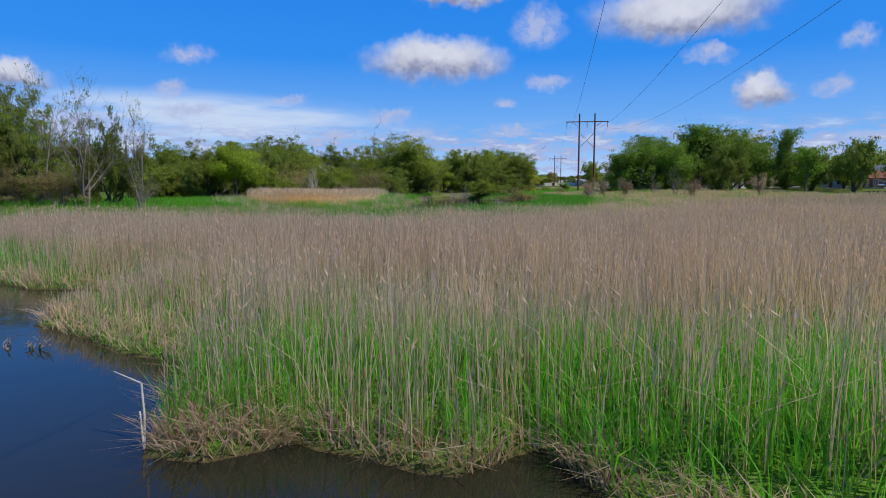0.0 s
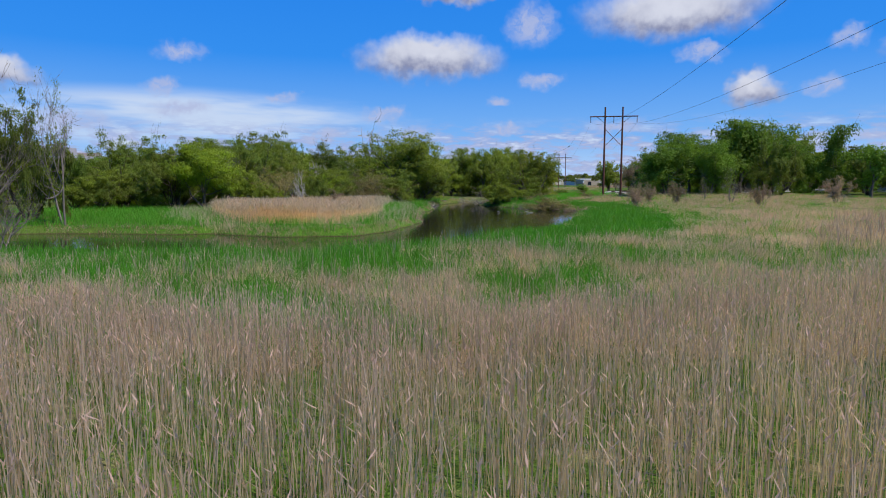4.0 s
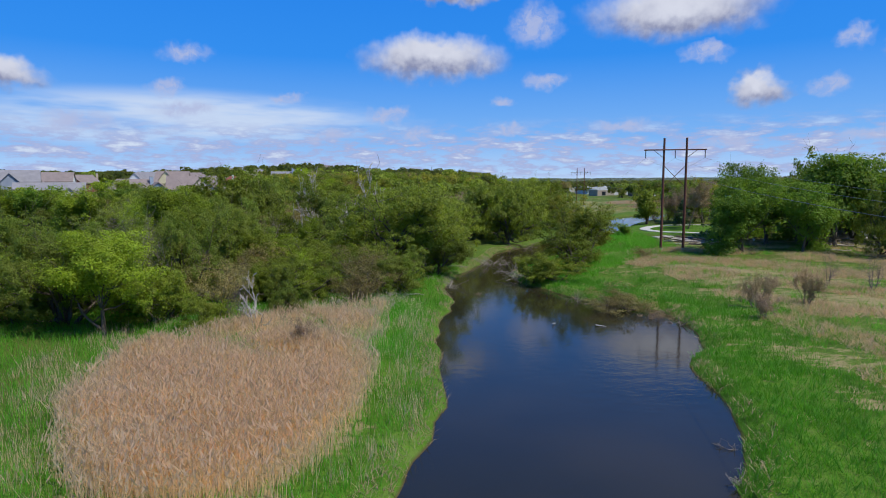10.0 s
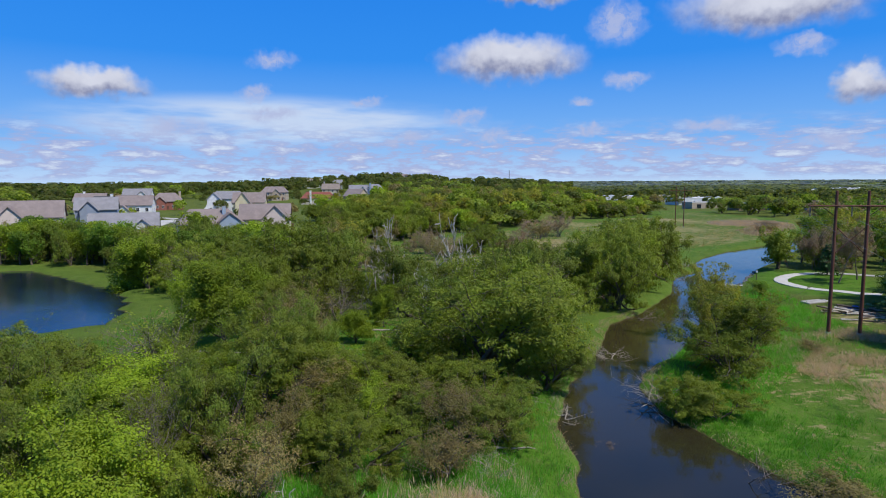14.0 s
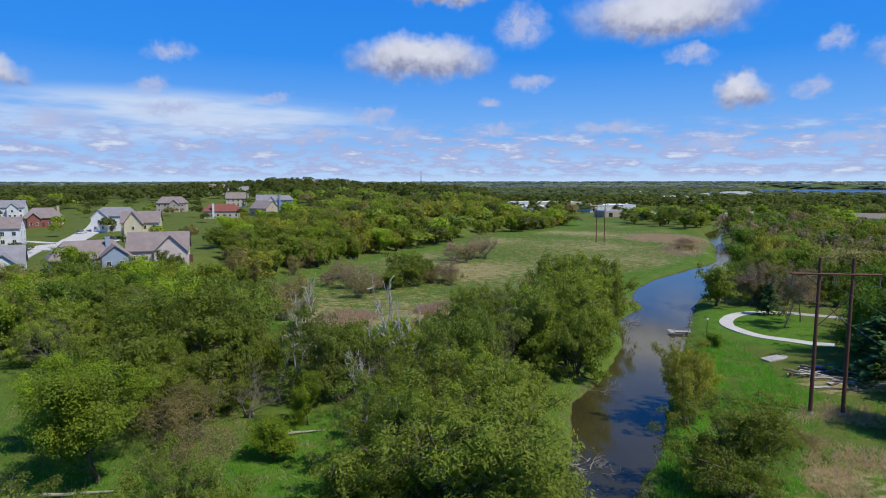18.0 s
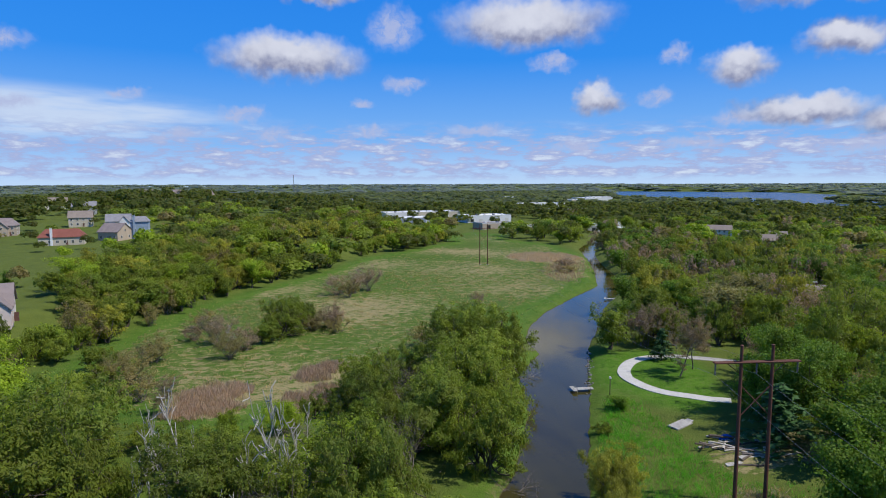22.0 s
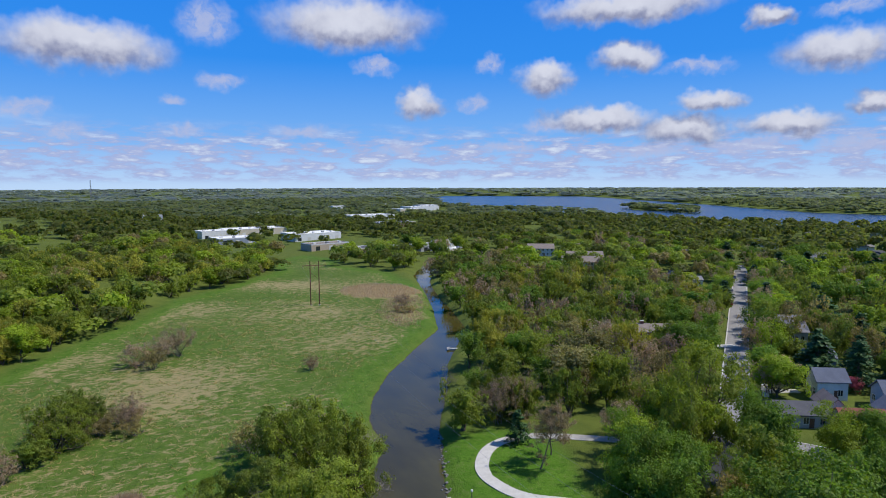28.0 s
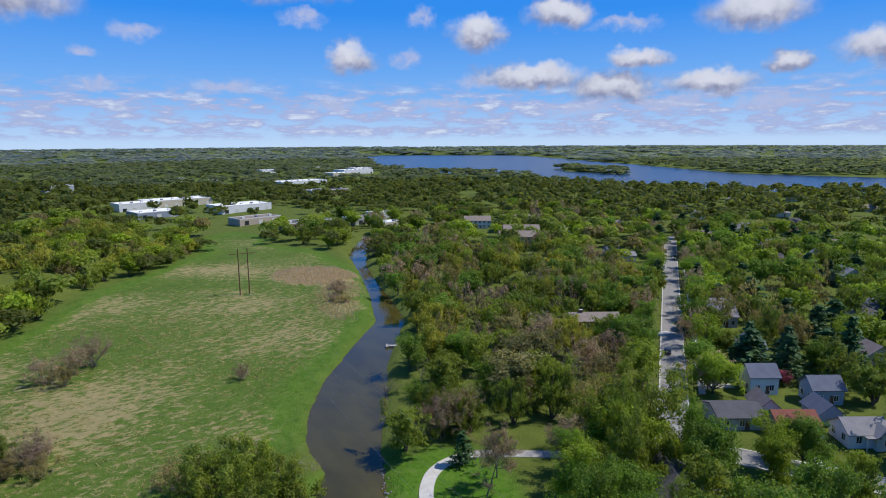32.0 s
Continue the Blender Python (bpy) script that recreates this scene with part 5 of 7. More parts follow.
for x, y, h, w, look_ in ((-29, 257.8, 5, 9, "bud"), (-17.8, 234, 5.5, 8, "mauve"), (-14, 238, 5, 7, "willow_dark"), (-8.8, 251, 5, 7, "bud"), (-37.7, 218, 5.5, 8, "bud"), (-40.2, 211.7, 5, 8, "willow"), (-22, 236, 6, 5, "dead"),
                          (-46, 226, 5, 8, "willow"), (-30, 246, 4, 6, "mauve"), (8.9, 297, 7, 10, "mauve"), (12, 292, 6, 8, "bud"), (113, 338, 3, 6, "mauve"), (106, 318, 3, 7, "bud"), (118, 342, 2.6, 6, "mauve"),
                          (-34, 205, 6, 9, "bud"), (-44, 196, 8, 10, "willow"), (-28, 194, 8, 9, "russet"), (34, 214, 6, 8, "bud"), (22, 224, 6, 9, "bud"), (36, 224, 4, 7, "mauve"),
                          (-98, 224, 6.5, 8, "willow_dark"), (-91, 226, 6.5, 8, "maple"), (-84, 229, 6.5, 8, "bud"), (-77, 234, 6, 8, "maple"), (-70, 238, 7, 8, "willow_dark"), (-105, 222, 6, 8, "maple"), (-112, 220, 7, 8, "willow")):
    tree(x, y, h, w, look_, 1, "meadow bushes")

# ---- places kept clear of scattered trees ----
ROAD = [(88, 169.5), (100, 177.2), (126.5, 193.4), (143.4, 204.1), (182.3, 228.4), (227.5, 256.8), (302, 303.2), (345, 330)]
CROSS = [(60, 203.0), (68.6, 201.9), (74.4, 197.4), (80.0, 192.3), (90, 182.6)]
SIDE = [(101.5, 175.5), (107.4, 169.5), (112.4, 159), (117, 150), (126, 128)]
CLEAR = [(150.5, 236, 12), (147, 230, 9), (141, 179, 9), (146, 171, 9), (126, 165, 10), (119, 160, 8), (126, 154, 7), (133, 158, 9), (124, 177, 9), (116, 170, 6), (132, 174, 6), (85, 169, 9), (265, 390, 26), (280, 440, 20)]


def free(x, y, gap):
    if any((x - a) ** 2 + (y - b) ** 2 < (gap + 0.28 * w) ** 2 for a, b, w in PLANTED):
        return False
    return not any((x - a) ** 2 + (y - b) ** 2 < r * r for a, b, r in CLEAR)


def fill(poly, n, gap, high, wide, looks, fine, group, test=None, high_at=None, fine_at=None):
    """Plants up to n trees of mixed kinds in an outline, no two too near."""
    x, y = scatter(poly, n * 14)
    arr = np.minimum.reduce([edge_dist(x, y, p, False) for p in (ROAD, CROSS, SIDE)])
    ok = (arr > 5.5) & (edge_dist(x, y, RIVER) > 2) & (edge_dist(x, y, POND) > 4) & ~((x > -78) & (x < -44) & (y > 116) & (y < 168)) & (edge_dist(x, y, LAWN) > 0.5) & ~inside(x, y, CLEARING)
    done = 0
    for a, b in zip(x[ok], y[ok]):
        if done >= n:
            break
        if free(a, b, gap) and (test is None or test(a, b)):
            s = rng.uniform(0.8, 1.2) * (high_at(a, b) if high_at else 1.0)
            tree(a, b, high * s, wide * s * rng.uniform(0.9, 1.15), looks[int(rng.integers(0, len(looks)))], fine_at(a, b) if fine_at else fine, group)
            done += 1


WOOD_W = [(-46, 112), (-30, 108), (-4, 140), (2, 160), (14, 176), (24, 200), (8, 206), (-8, 188), (-26, 186), (-56, 202), (-84, 212), (-100, 208), (-80, 186), (-60, 172), (-52, 130)]
fill(WOOD_W, 85, 2.2, 8.6, 11, ["willow", "willow_dark", "willow_dark", "maple", "willow", "bare"], 2, "wood by the river", high_at=lambda x, y: 0.48 if y > 167 and -37 < x < 3 else 1.0)
SHORE_W = [(-120, 70), (-60, 70), (-48, 84), (-50, 128), (-70, 136), (-120, 130)]
fill(SHORE_W, 22, 4, 9, 10, ["willow_dark", "maple", "willow", "bud"], 1, "wood by the river")
BUSH_W = [(-46, 96), (-24, 96), (-12, 106), (-3, 113), (0, 124), (-8, 130), (-30, 128), (-42, 116)]
fill(BUSH_W, 34, 0.6, 4.6, 6.5, ["willow", "willow", "willow_dark", "maple", "bud"], 2, "bushes by the reed stand")
ROADSIDE = [(x + s * 7.6 * 0.53, y - s * 7.6 * 0.85, s) for i in range(30) for s in (-1, 1) for x, y in ((130 + i * 8.6, 195.6 + i * 5.4),)]
for x, y, s in ROADSIDE:
    x, y = x + rng.normal(0, 1.2), y + rng.normal(0, 1.2)
    if rng.uniform() < 0.9 and free(x, y, 0.0):
        tree(x, y, rng.uniform(8, 13), rng.uniform(8.5, 13), ("lush", "maple", "willow", "conifer", "lush", "mauve")[int(rng.integers(0, 6))], 1, "street trees")
HILL_W = [(-100, 215), (-60, 226), (-47, 262), (-36, 292), (-13, 326), (11, 360), (32, 402), (56, 424), (97, 470), (100, 540), (40, 560), (-50, 470), (-66, 420), (-66, 330), (-72, 290), (-62, 258), (-64, 240)]
BELT_W = [(-150, 205), (-118, 212), (-95, 208), (-70, 186), (-56, 200), (-58, 218), (-84, 226), (-112, 226), (-150, 235)]
fill(BELT_W, 70, 1.0, 9.4, 8.8, ["maple", "willow_dark", "lush", "bud", "maple"], 1, "belt below the houses")
fill(HILL_W, 240, 1.6, 8.5, 11, ["willow", "gold", "willow", "bud", "maple", "willow_dark", "gold", "gold", "willow", "willow"], 0, "wood beside the meadow", fine_at=lambda x, y: 1 if y < 350 else 0, high_at=lambda x, y: 0.72 if y < 300 and x < -52 else 1.0)
HILL_N = [(-60, 226), (-54, 228), (-44, 262), (-33, 292), (-10, 326), (-6, 350), (-60, 350), (-68, 300), (-62, 258)]
fill(HILL_N, 95, 0.4, 7.5, 8.5, ["willow", "bud", "maple", "willow_dark", "willow", "gold", "willow"], 1, "wood beside the meadow")
PARK_W = [(56, 212), (74, 204), (96, 186), (130, 206), (190, 246), (240, 290), (250, 350), (180, 380), (152, 368), (136, 338), (118, 292), (90, 256)]
fill(PARK_W, 190, 2.0, 9.5, 10.5, ["willow", "bud", "mauve", "willow_dark", "gold", "willow", "bud", "bare", "lush"], 1, "trees between river and street", fine_at=lambda x, y: 0 if y > 245 else 1)
EAST_W = [(60, 128), (110, 110), (180, 100), (330, 170), (420, 330), (300, 290), (228, 246), (182, 218), (145, 194), (118, 178), (96, 164), (70, 166), (52, 158)]
fill(EAST_W, 210, 2.2, 10.5, 11, ["lush", "lush", "bud", "willow", "willow_dark", "conifer", "willow_dark", "maple"], 1, "garden trees", fine_at=lambda x, y: 0 if x > 190 else 1)
END_W = [(150, 378), (180, 384), (250, 354), (300, 310), (420, 390), (420, 520), (300, 560), (190, 520), (146, 500), (140, 472), (152, 430)]
fill(END_W, 90, 3.5, 10, 12, ["lush", "willow_dark", "maple", "willow", "mauve"], 0, "trees at the river's far end")


# ---- far woods: many crowns in one mesh ----
def far_woods(name, x, y, h, w, look_, label, seed, count=64):
    """Crowns of large leaf sprays on short stems, joined."""
    kinds = [tree_far(k, seed + k, count) for k in range(4)]
    V, F, n = [], [], 0
    pick = rng.integers(0, 4, len(x))
    turn = rng.uniform(0, 6.28, len(x))
    z = sheet_z(x, y)
    for k in range(4):
        v, f = kinds[k]
        i = np.where(pick == k)[0]
        c, s = np.cos(turn[i])[:, None], np.sin(turn[i])[:, None]
        X = (v[None, :, 0] * c - v[None, :, 1] * s) * w[i][:, None] + x[i][:, None]
        Y = (v[None, :, 0] * s + v[None, :, 1] * c) * w[i][:, None] + y[i][:, None]
        Z = v[None, :, 2] * h[i][:, None] + z[i][:, None]
        V.append(np.stack([X, Y, Z], -1).reshape(-1, 3))
        F.append((f[None] + (np.arange(len(i)) * len(v))[:, None, None] + n).reshape(-1, 4))
        n += len(i) * len(v)
    stuff(name, np.concatenate(V), np.concatenate(F), [M[look_]], label, "trees")


def tree_far(k, seed, count=64):
    """A unit crown: sprays over a lumpy dome, 1 wide and 1 high."""
    g = np.random.default_rng(seed)
    lumps = [(g.uniform(-0.2, 0.2), g.uniform(-0.2, 0.2), g.uniform(0.45, 0.75), g.uniform(0.22, 0.36)) for _ in range(4)]
    C = []
    for i in range(count):
        lx, ly, lz, lr = lumps[i % 4]
        d = g.normal(0, 1, 3)
        d[2] = abs(d[2]) * 0.9 - 0.25
        d /= np.linalg.norm(d)
        C.append((np.array((lx, ly, lz)) + d * lr * g.uniform(0.75, 1.1), d))
    V = []
    for c, d in C:
        a = np.cross(d, g.normal(0, 1, 3))
        a /= np.linalg.norm(a)
        a = a + g.normal(0, 0.5, 3)
        b = np.cross(d, a) + g.normal(0, 0.5, 3)
        s = g.uniform(0.055, 0.12) * (64 / count) ** 0.5
        V += [c - a * s, c + b * s, c + a * s, c - b * s]
    V = np.array(V)
    V[:, 2] = np.clip(V[:, 2], 0.02, 1.05)
    return V, np.arange(len(V)).reshape(-1, 4)


OPEN_FAR = [(375, 915, 48), (362, 890, 40), (580, 1130, 62), (515, 1065, 52), (625, 1200, 52), (326, 750, 34), (318, 730, 26), (230, 490, 20), (252, 522, 20), (462, 1262, 40), (36, 975, 44), (66, 838, 30), (284, 1038, 30), (258, 1122, 30), (-40, 700, 40), (330, 1180, 60), (-420, 1250, 90), (60, 1500, 70)]


def far_places(n, r0, r1, a0, a1):
    r = np.sqrt(rng.uniform(r0 * r0, r1 * r1, n))
    a = np.radians(rng.uniform(a0, a1, n))
    x, y = np.sin(a) * r + 0, np.cos(a) * r + 100
    ok = (np.minimum(edge_dist(x, y, LAKE), 999) > 6) | inside(x, y, ISLE)
    ok &= ~inside(x, y, MEADOW) & (edge_dist(x, y, RIVER) > 3) & (edge_dist(x, y, POND) > 6)
    for p in (PARK_W, EAST_W, WOOD_W, START_FIELD, FLAT):
        ok &= ~inside(x, y, p)
    ok &= edge_dist(x, y, ROAD, False) > 6.5
    for a_, b_, c_ in OPEN_FAR:
        ok &= (x - a_) ** 2 + (y - b_) ** 2 > c_ * c_
    return x[ok], y[ok]

INDUSTRY = [(90, 560), (150, 520), (250, 470), (270, 540), (215, 700), (200, 800), (110, 800), (80, 680)]
HOMES_L = [(-230, 225), (-90, 215), (-66, 240), (-66, 300), (-60, 430), (-66, 480), (-130, 560), (-240, 560)]
x, y = far_places(5200, 190, 900, -75, 100)
near_ = np.array([not any((a - b) ** 2 + (c - d) ** 2 < 16 for b, d, _ in PLANTED) for a, c in zip(x, y)])
ok = near_ & ~(inside(x, y, INDUSTRY) & (rng.uniform(0, 1, len(x)) < 0.8)) & ~(inside(x, y, HOMES_L) & (rng.uniform(0, 1, len(x)) < 0.72)) & (y > 60)
x, y = x[ok], y[ok]
hh, ww = rng.uniform(7, 13, len(x)), rng.uniform(10, 17, len(x))
small_ = inside(x, y, HOMES_L)
hh, ww = np.where(small_, hh * 0.62, hh), np.where(small_, ww * 0.6, ww)
close = np.hypot(x, y - 110) < 480
hue = rng.uniform(0, 1, len(x)) + 0.22 * wobble(x, y, 60, 3)
for lo, hi, leaf, tell in ((-9, 0.46, "far", "broad belt of green trees round the town"), (0.46, 0.62, "willow", "fresh pale green trees among the town's woods"),
                           (0.62, 0.82, "willow_dark", "dark green trees among the town's woods"), (0.82, 0.93, "bud", "olive-brown budding trees among the town's woods"), (0.93, 9, "maple", "yellow-green trees among the town's woods")):
    k = close & (hue >= lo) & (hue < hi)
    far_woods("town_trees", x[k], y[k], hh[k], ww[k], leaf, tell, 11, 520)
far_woods("town_woods", x[~close], y[~close], hh[~close], ww[~close], "far", "green trees beyond the town", 15, 100)
# from here the leaf colours carry the haze of distance, more towards the horizon
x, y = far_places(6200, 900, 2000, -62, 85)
far_woods("far_trees", x, y, rng.uniform(8, 13, len(x)), rng.uniform(18, 32, len(x)), "mid", "distant green woods, slightly tinted for haze", 21, 56)
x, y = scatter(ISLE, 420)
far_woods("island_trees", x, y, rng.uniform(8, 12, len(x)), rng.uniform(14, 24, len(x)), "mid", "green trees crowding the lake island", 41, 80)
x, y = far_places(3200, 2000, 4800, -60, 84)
far_woods("distant_trees", x, y, rng.uniform(9, 15, len(x)), rng.uniform(50, 110, len(x)), "hazy", "woods on the horizon, tinted blue-grey for haze", 31, 40)

# ---- power line ----
def tube_part(name, pts, r, material, parent, sides=8, r2=None):
    p = [(q, r + ((r2 if r2 is not None else r) - r) * i / (len(pts) - 1)) for i, q in enumerate(pts)]
    v, f = tubes([p], sides)
    return part(name, mesh_np(name, v, f, [material], True), None, parent)


LINE = Vector((0.193, 0.981, 0))
ARM = Vector((0.981, -0.193, 0))


def h_frame(x, y, label):
    """Two steel poles, a cross-arm, an X brace and hanging insulators."""
    z = zat(x, y)
    top = tagged(new("power_pole"), label, "power pole", "power line")
    top.location = (x, y, z)
    for s in (-1.82, 1.82):
        a = ARM * s
        tube_part("pole", [tuple(a + Vector((0, 0, h))) for h in (-0.5, 6, 12, 18.9)], 0.24, M["steel"], top, 12, 0.17)
        tube_part("base_collar", [tuple(a + Vector((0, 0, h))) for h in (-0.3, 0.35)], 0.33, M["concrete"], top, 12)
        tube_part("cap", [tuple(a + Vector((0, 0, h))) for h in (18.9, 19.0)], 0.2, M["steel"], top, 12, 0.05)
    for off in (-0.2, 0.2):
        tube_part("cross_arm", [tuple(ARM * -5.0 + LINE * off + Vector((0, 0, 17.0))), tuple(ARM * 5.0 + LINE * off + Vector((0, 0, 17.0)))], 0.11, M["steel"], top, 6)
    for s in (-1, 1):
        tube_part("brace", [tuple(ARM * -1.82 * s + LINE * 0.05 * s + Vector((0, 0, 14.4))), tuple(ARM * 1.82 * s + LINE * 0.05 * s + Vector((0, 0, 10.7)))], 0.06, M["steel"], top, 6)
        tube_part("strut", [tuple(ARM * 1.82 * s + Vector((0, 0, 15.6))), tuple(ARM * 3.6 * s + Vector((0, 0, 17.0)))], 0.045, M["steel"], top, 6)
    for s in (-4.8, 0.0, 4.8):
        pts = []
        for i in range(15):
            pts.append((tuple(ARM * s + Vector((0, 0, 16.9 - 0.09 * i))), 0.11 if i % 2 else 0.045))
        v, f = tubes([pts], 8)
        part("insulator", mesh_np("insulator", v, f, [M["porcelain"]], True), None, top)
    return z


PY = [(-7.2, -61), (40.9, 147.3), (81.6, 355.5)]
PZ = [h_frame(x, y, "rust-brown steel H-frame power pole standing in marsh grass") for x, y in PY]
for k in range(2):
    a, b = Vector((*PY[k], PZ[k])), Vector((*PY[k + 1], PZ[k + 1]))
    for s, h, sag in ((-4.8, 15.6, 6.0), (0.0, 15.6, 6.0), (4.8, 15.6, 6.0)):
        pts = []
        for i in range(33):
            t = i / 32
            pts.append((tuple(a.lerp(b, t) + ARM * s + Vector((0, 0, h - sag * 4 * t * (1 - t)))), 0.012))
        v, f = tubes([pts], 5)
        tagged(part("power_line", mesh_np("power_line", v, f, [M["wire"]], True), None), "thin sagging grey power line between the poles", "wire", "power line")


# ---- roads and paths ----
def smooth_line(pts, step):
    out = []
    P = [Vector(p) for p in pts]
    P = [P[0] * 2 - P[1]] + P + [P[-1] * 2 - P[-2]]
    for i in range(1, len(P) - 2):
        n = max(2, round((P[i + 1] - P[i]).length / step))
        for j in range(n):
            t = j / n
            out.append(0.5 * (2 * P[i] + (P[i + 1] - P[i - 1]) * t + (2 * P[i - 1] - 5 * P[i] + 4 * P[i + 1] - P[i + 2]) * t * t + (3 * P[i] - P[i - 1] - 3 * P[i + 1] + P[i + 2]) * t ** 3))
    return out + [P[-2]]


def ribbon(name, pts, width, lift, material, label, category, step=2.0, offset=0.0, thick=0.25, parent=None):
    """A slab that follows the ground along a line."""
    L_ = np.array([tuple(p) for p in smooth_line(pts, step)])
    d = np.gradient(L_, axis=0)
    d /= np.linalg.norm(d, axis=1)[:, None]
    n_ = np.stack([d[:, 1], -d[:, 0]], 1)
    k = len(L_)
    cols = []
    zc = sheet_z(L_[:, 0] + n_[:, 0] * offset, L_[:, 1] + n_[:, 1] * offset)
    for o, dz in ((offset - width / 2, -thick), (offset - width / 2, 0), (offset + width / 2, 0), (offset + width / 2, -thick)):
        cols.append(np.column_stack([L_ + n_ * o, zc + lift + dz]))
    V = np.stack(cols, 1).reshape(-1, 3)
    i = np.arange(k - 1)[:, None] * 4
    F = np.concatenate([i + np.array([[a, a + 1, a + 5, a + 4]]) for a in (0, 1, 2)])
    ob = part(name, mesh_np(name, V, F, [material]), None, parent)
    return tagged(ob, label, category, kind="structure") if parent is None else ob


PATH_LOOP = [(62.5, 175.2), (59, 178.1), (54.8, 183), (53.3, 188.6), (54.4, 194.8), (59.4, 200.2), (64.9, 201.9), (70, 200.8)]
ribbon("path_park", PATH_LOOP, 2.5, 0.09, M["concrete"], "pale curving concrete footpath on the park lawn", "path", 0.8)
ribbon("path_street", [(70, 200.8), (74.4, 197.4), (80, 192.3), (90, 182.6), (98, 176)], 2.6, 0.09, M["gravel"], "pale footpath from the park to the street", "path", 1.5)
ribbon("road", ROAD, 6.0, 0.14, M["asphalt"], "straight grey residential street with tree shadows", "road", 3.0)
ribbon("road_side", SIDE, 6.0, 0.13, M["asphalt"], "grey side street past small houses", "road", 2.0)
for s in (-1, 1):
    ribbon("kerb", ROAD, 0.35, 0.26, M["concrete"], "pale concrete kerb along the street", "kerb", 3.0, s * 3.15)
    ribbon("kerb", SIDE, 0.35, 0.25, M["concrete"], "pale concrete kerb along the side street", "kerb", 2.0, s * 3.15)
ribbon("pavement", ROAD[2:8], 1.5, 0.20, M["concrete"], "pale concrete pavement beside the street", "pavement", 3.0, 6.4)
for p in (((136, 168), (116, 157)), ((129.5, 164), (114.5, 155.8)), ((124, 170), (111.5, 162))):
    ribbon("driveway", [*p], 1.9 if p[0][0] > 130 else 0.9, 0.15, M["concrete"], "pale concrete driveway leading to the side street", "driveway", 2.0)
ribbon("driveway", [(93, 166), (84, 160), (72, 160.5), (66, 157)], 3.2, 0.12, M["gravel"], "pale gravel lane between dark trees", "driveway", 2.0)
ribbon("driveway", [(140, 186), (133, 190.5)], 2.4, 0.15, M["concrete"], "short pale driveway to the street", "driveway", 2.0)
ribbon("driveway", [(150, 229), (160, 222), (166, 219)], 3.0, 0.15, M["concrete"], "short pale driveway by the brick house", "driveway", 2.0)
ribbon("road_close", [(-118, 282), (-128, 303), (-137, 330), (-152, 372), (-190, 455)], 8, 0.25, M["concrete"], "pale concrete close between the hill houses", "road", 3.0)
bm = bmesh.new()
bmesh.ops.create_cone(bm, cap_ends=True, segments=32, radius1=12, radius2=12, depth=1.2, matrix=Matrix.Translation((-121, 290, zat(-121, 290) - 0.3)))
tagged(part("road_turning", bm, M["concrete"]), "round pale concrete turning place on the hill", "road", kind="structure")
for a, b in (((-118, 300), (-106, 318)), ((-112, 286), (-96, 262)), ((-131, 300), (-146, 305)), ((-126, 280), (-116, 252))):
    ribbon("driveway", [a, b], 3.4, 0.3, M["concrete"], "pale driveway of a hill house", "driveway", 2.0)


# ---- docks, lamp, slab, timber ----
def dock(x, y, rot, length, label):
    top = tagged(new("dock"), label, "dock", "docks")
    top.matrix_basis = pose(x, y, 0.0, 0, 0, rot)
    pl = bpy.data.meshes.new("plank")
    box(b_ := bmesh.new(), -0.075, 0.075, -0.65, 0.65, 0.42, 0.46)
    b_.to_mesh(pl), b_.free()
    pl.materials.append(M["dock"])
    n = int(length / 0.17)
    for i in range(n):
        part("plank", pl, None, top).location = (0.1 + i * 0.17, 0.006 * math.sin(i * 2.1), 0.003 * (i % 3))
    if length > 4:
        p2 = bpy.data.meshes.new("plank")
        box(b_ := bmesh.new(), -0.8, 0.0, -0.075, 0.075, 0.44, 0.48)
        b_.to_mesh(p2), b_.free()
        p2.materials.append(M["dock"])
        for i in range(16):
            part("plank", p2, None, top).location = (0, -1.25 + i * 0.17, 0.003 * (i % 2))
    for yy in (-0.55, 0.55):
        boxm("beam", 0, length, yy - 0.05, yy + 0.05, 0.28, 0.415, M["bark"], top)
        for xx in (0.1, length / 2, length - 0.2):
            tube_part("post", [(xx, yy * 1.2, -1.2), (xx, yy * 1.2, 0.75)], 0.06, M["dock"], top, 7)
    for xx in (-0.75, -0.1):
        tube_part("rail_post", [(xx, -1.2, 0.4), (xx, -1.2, 1.1)], 0.04, M["dock"], top, 6)
    tube_part("rail", [(-0.75, -1.2, 1.08), (-0.1, -1.2, 1.08)], 0.035, M["dock"], top, 6)


dock(41.6, 190.3, -9, 5.2, "small weathered grey wooden dock at the park bank")
dock(93.2, 267.2, -34, 5.0, "narrow pale wooden dock far up the river")

lamp = tagged(new("lamp_post"), "short brown lamp post with a white head on the bank", "lamp post")
lamp.location = (45.2, 184.6, zat(45.2, 184.6))
tube_part("post", [(0, 0, -0.2), (0, 0, 3.1)], 0.09, M["bark"], lamp, 8, 0.07)
boxm("head", -0.16, 0.16, -0.14, 0.14, 3.05, 3.4, M["white"], lamp, 0.03)

slab = tagged(new("stone_slab"), "flat grey concrete slab lying in the grass", "slab")
slab.matrix_basis = pose(48.2, 169.4, zat(48.2, 169.4), 2, -2, 20)
boxm("slab_top", -1.9, 1.9, -0.9, 0.9, 0.05, 0.3, M["gravel"], slab, 0.05)
boxm("slab_piece", 1.95, 2.9, -0.4, 0.6, 0.0, 0.2, M["gravel"], slab, 0.04)

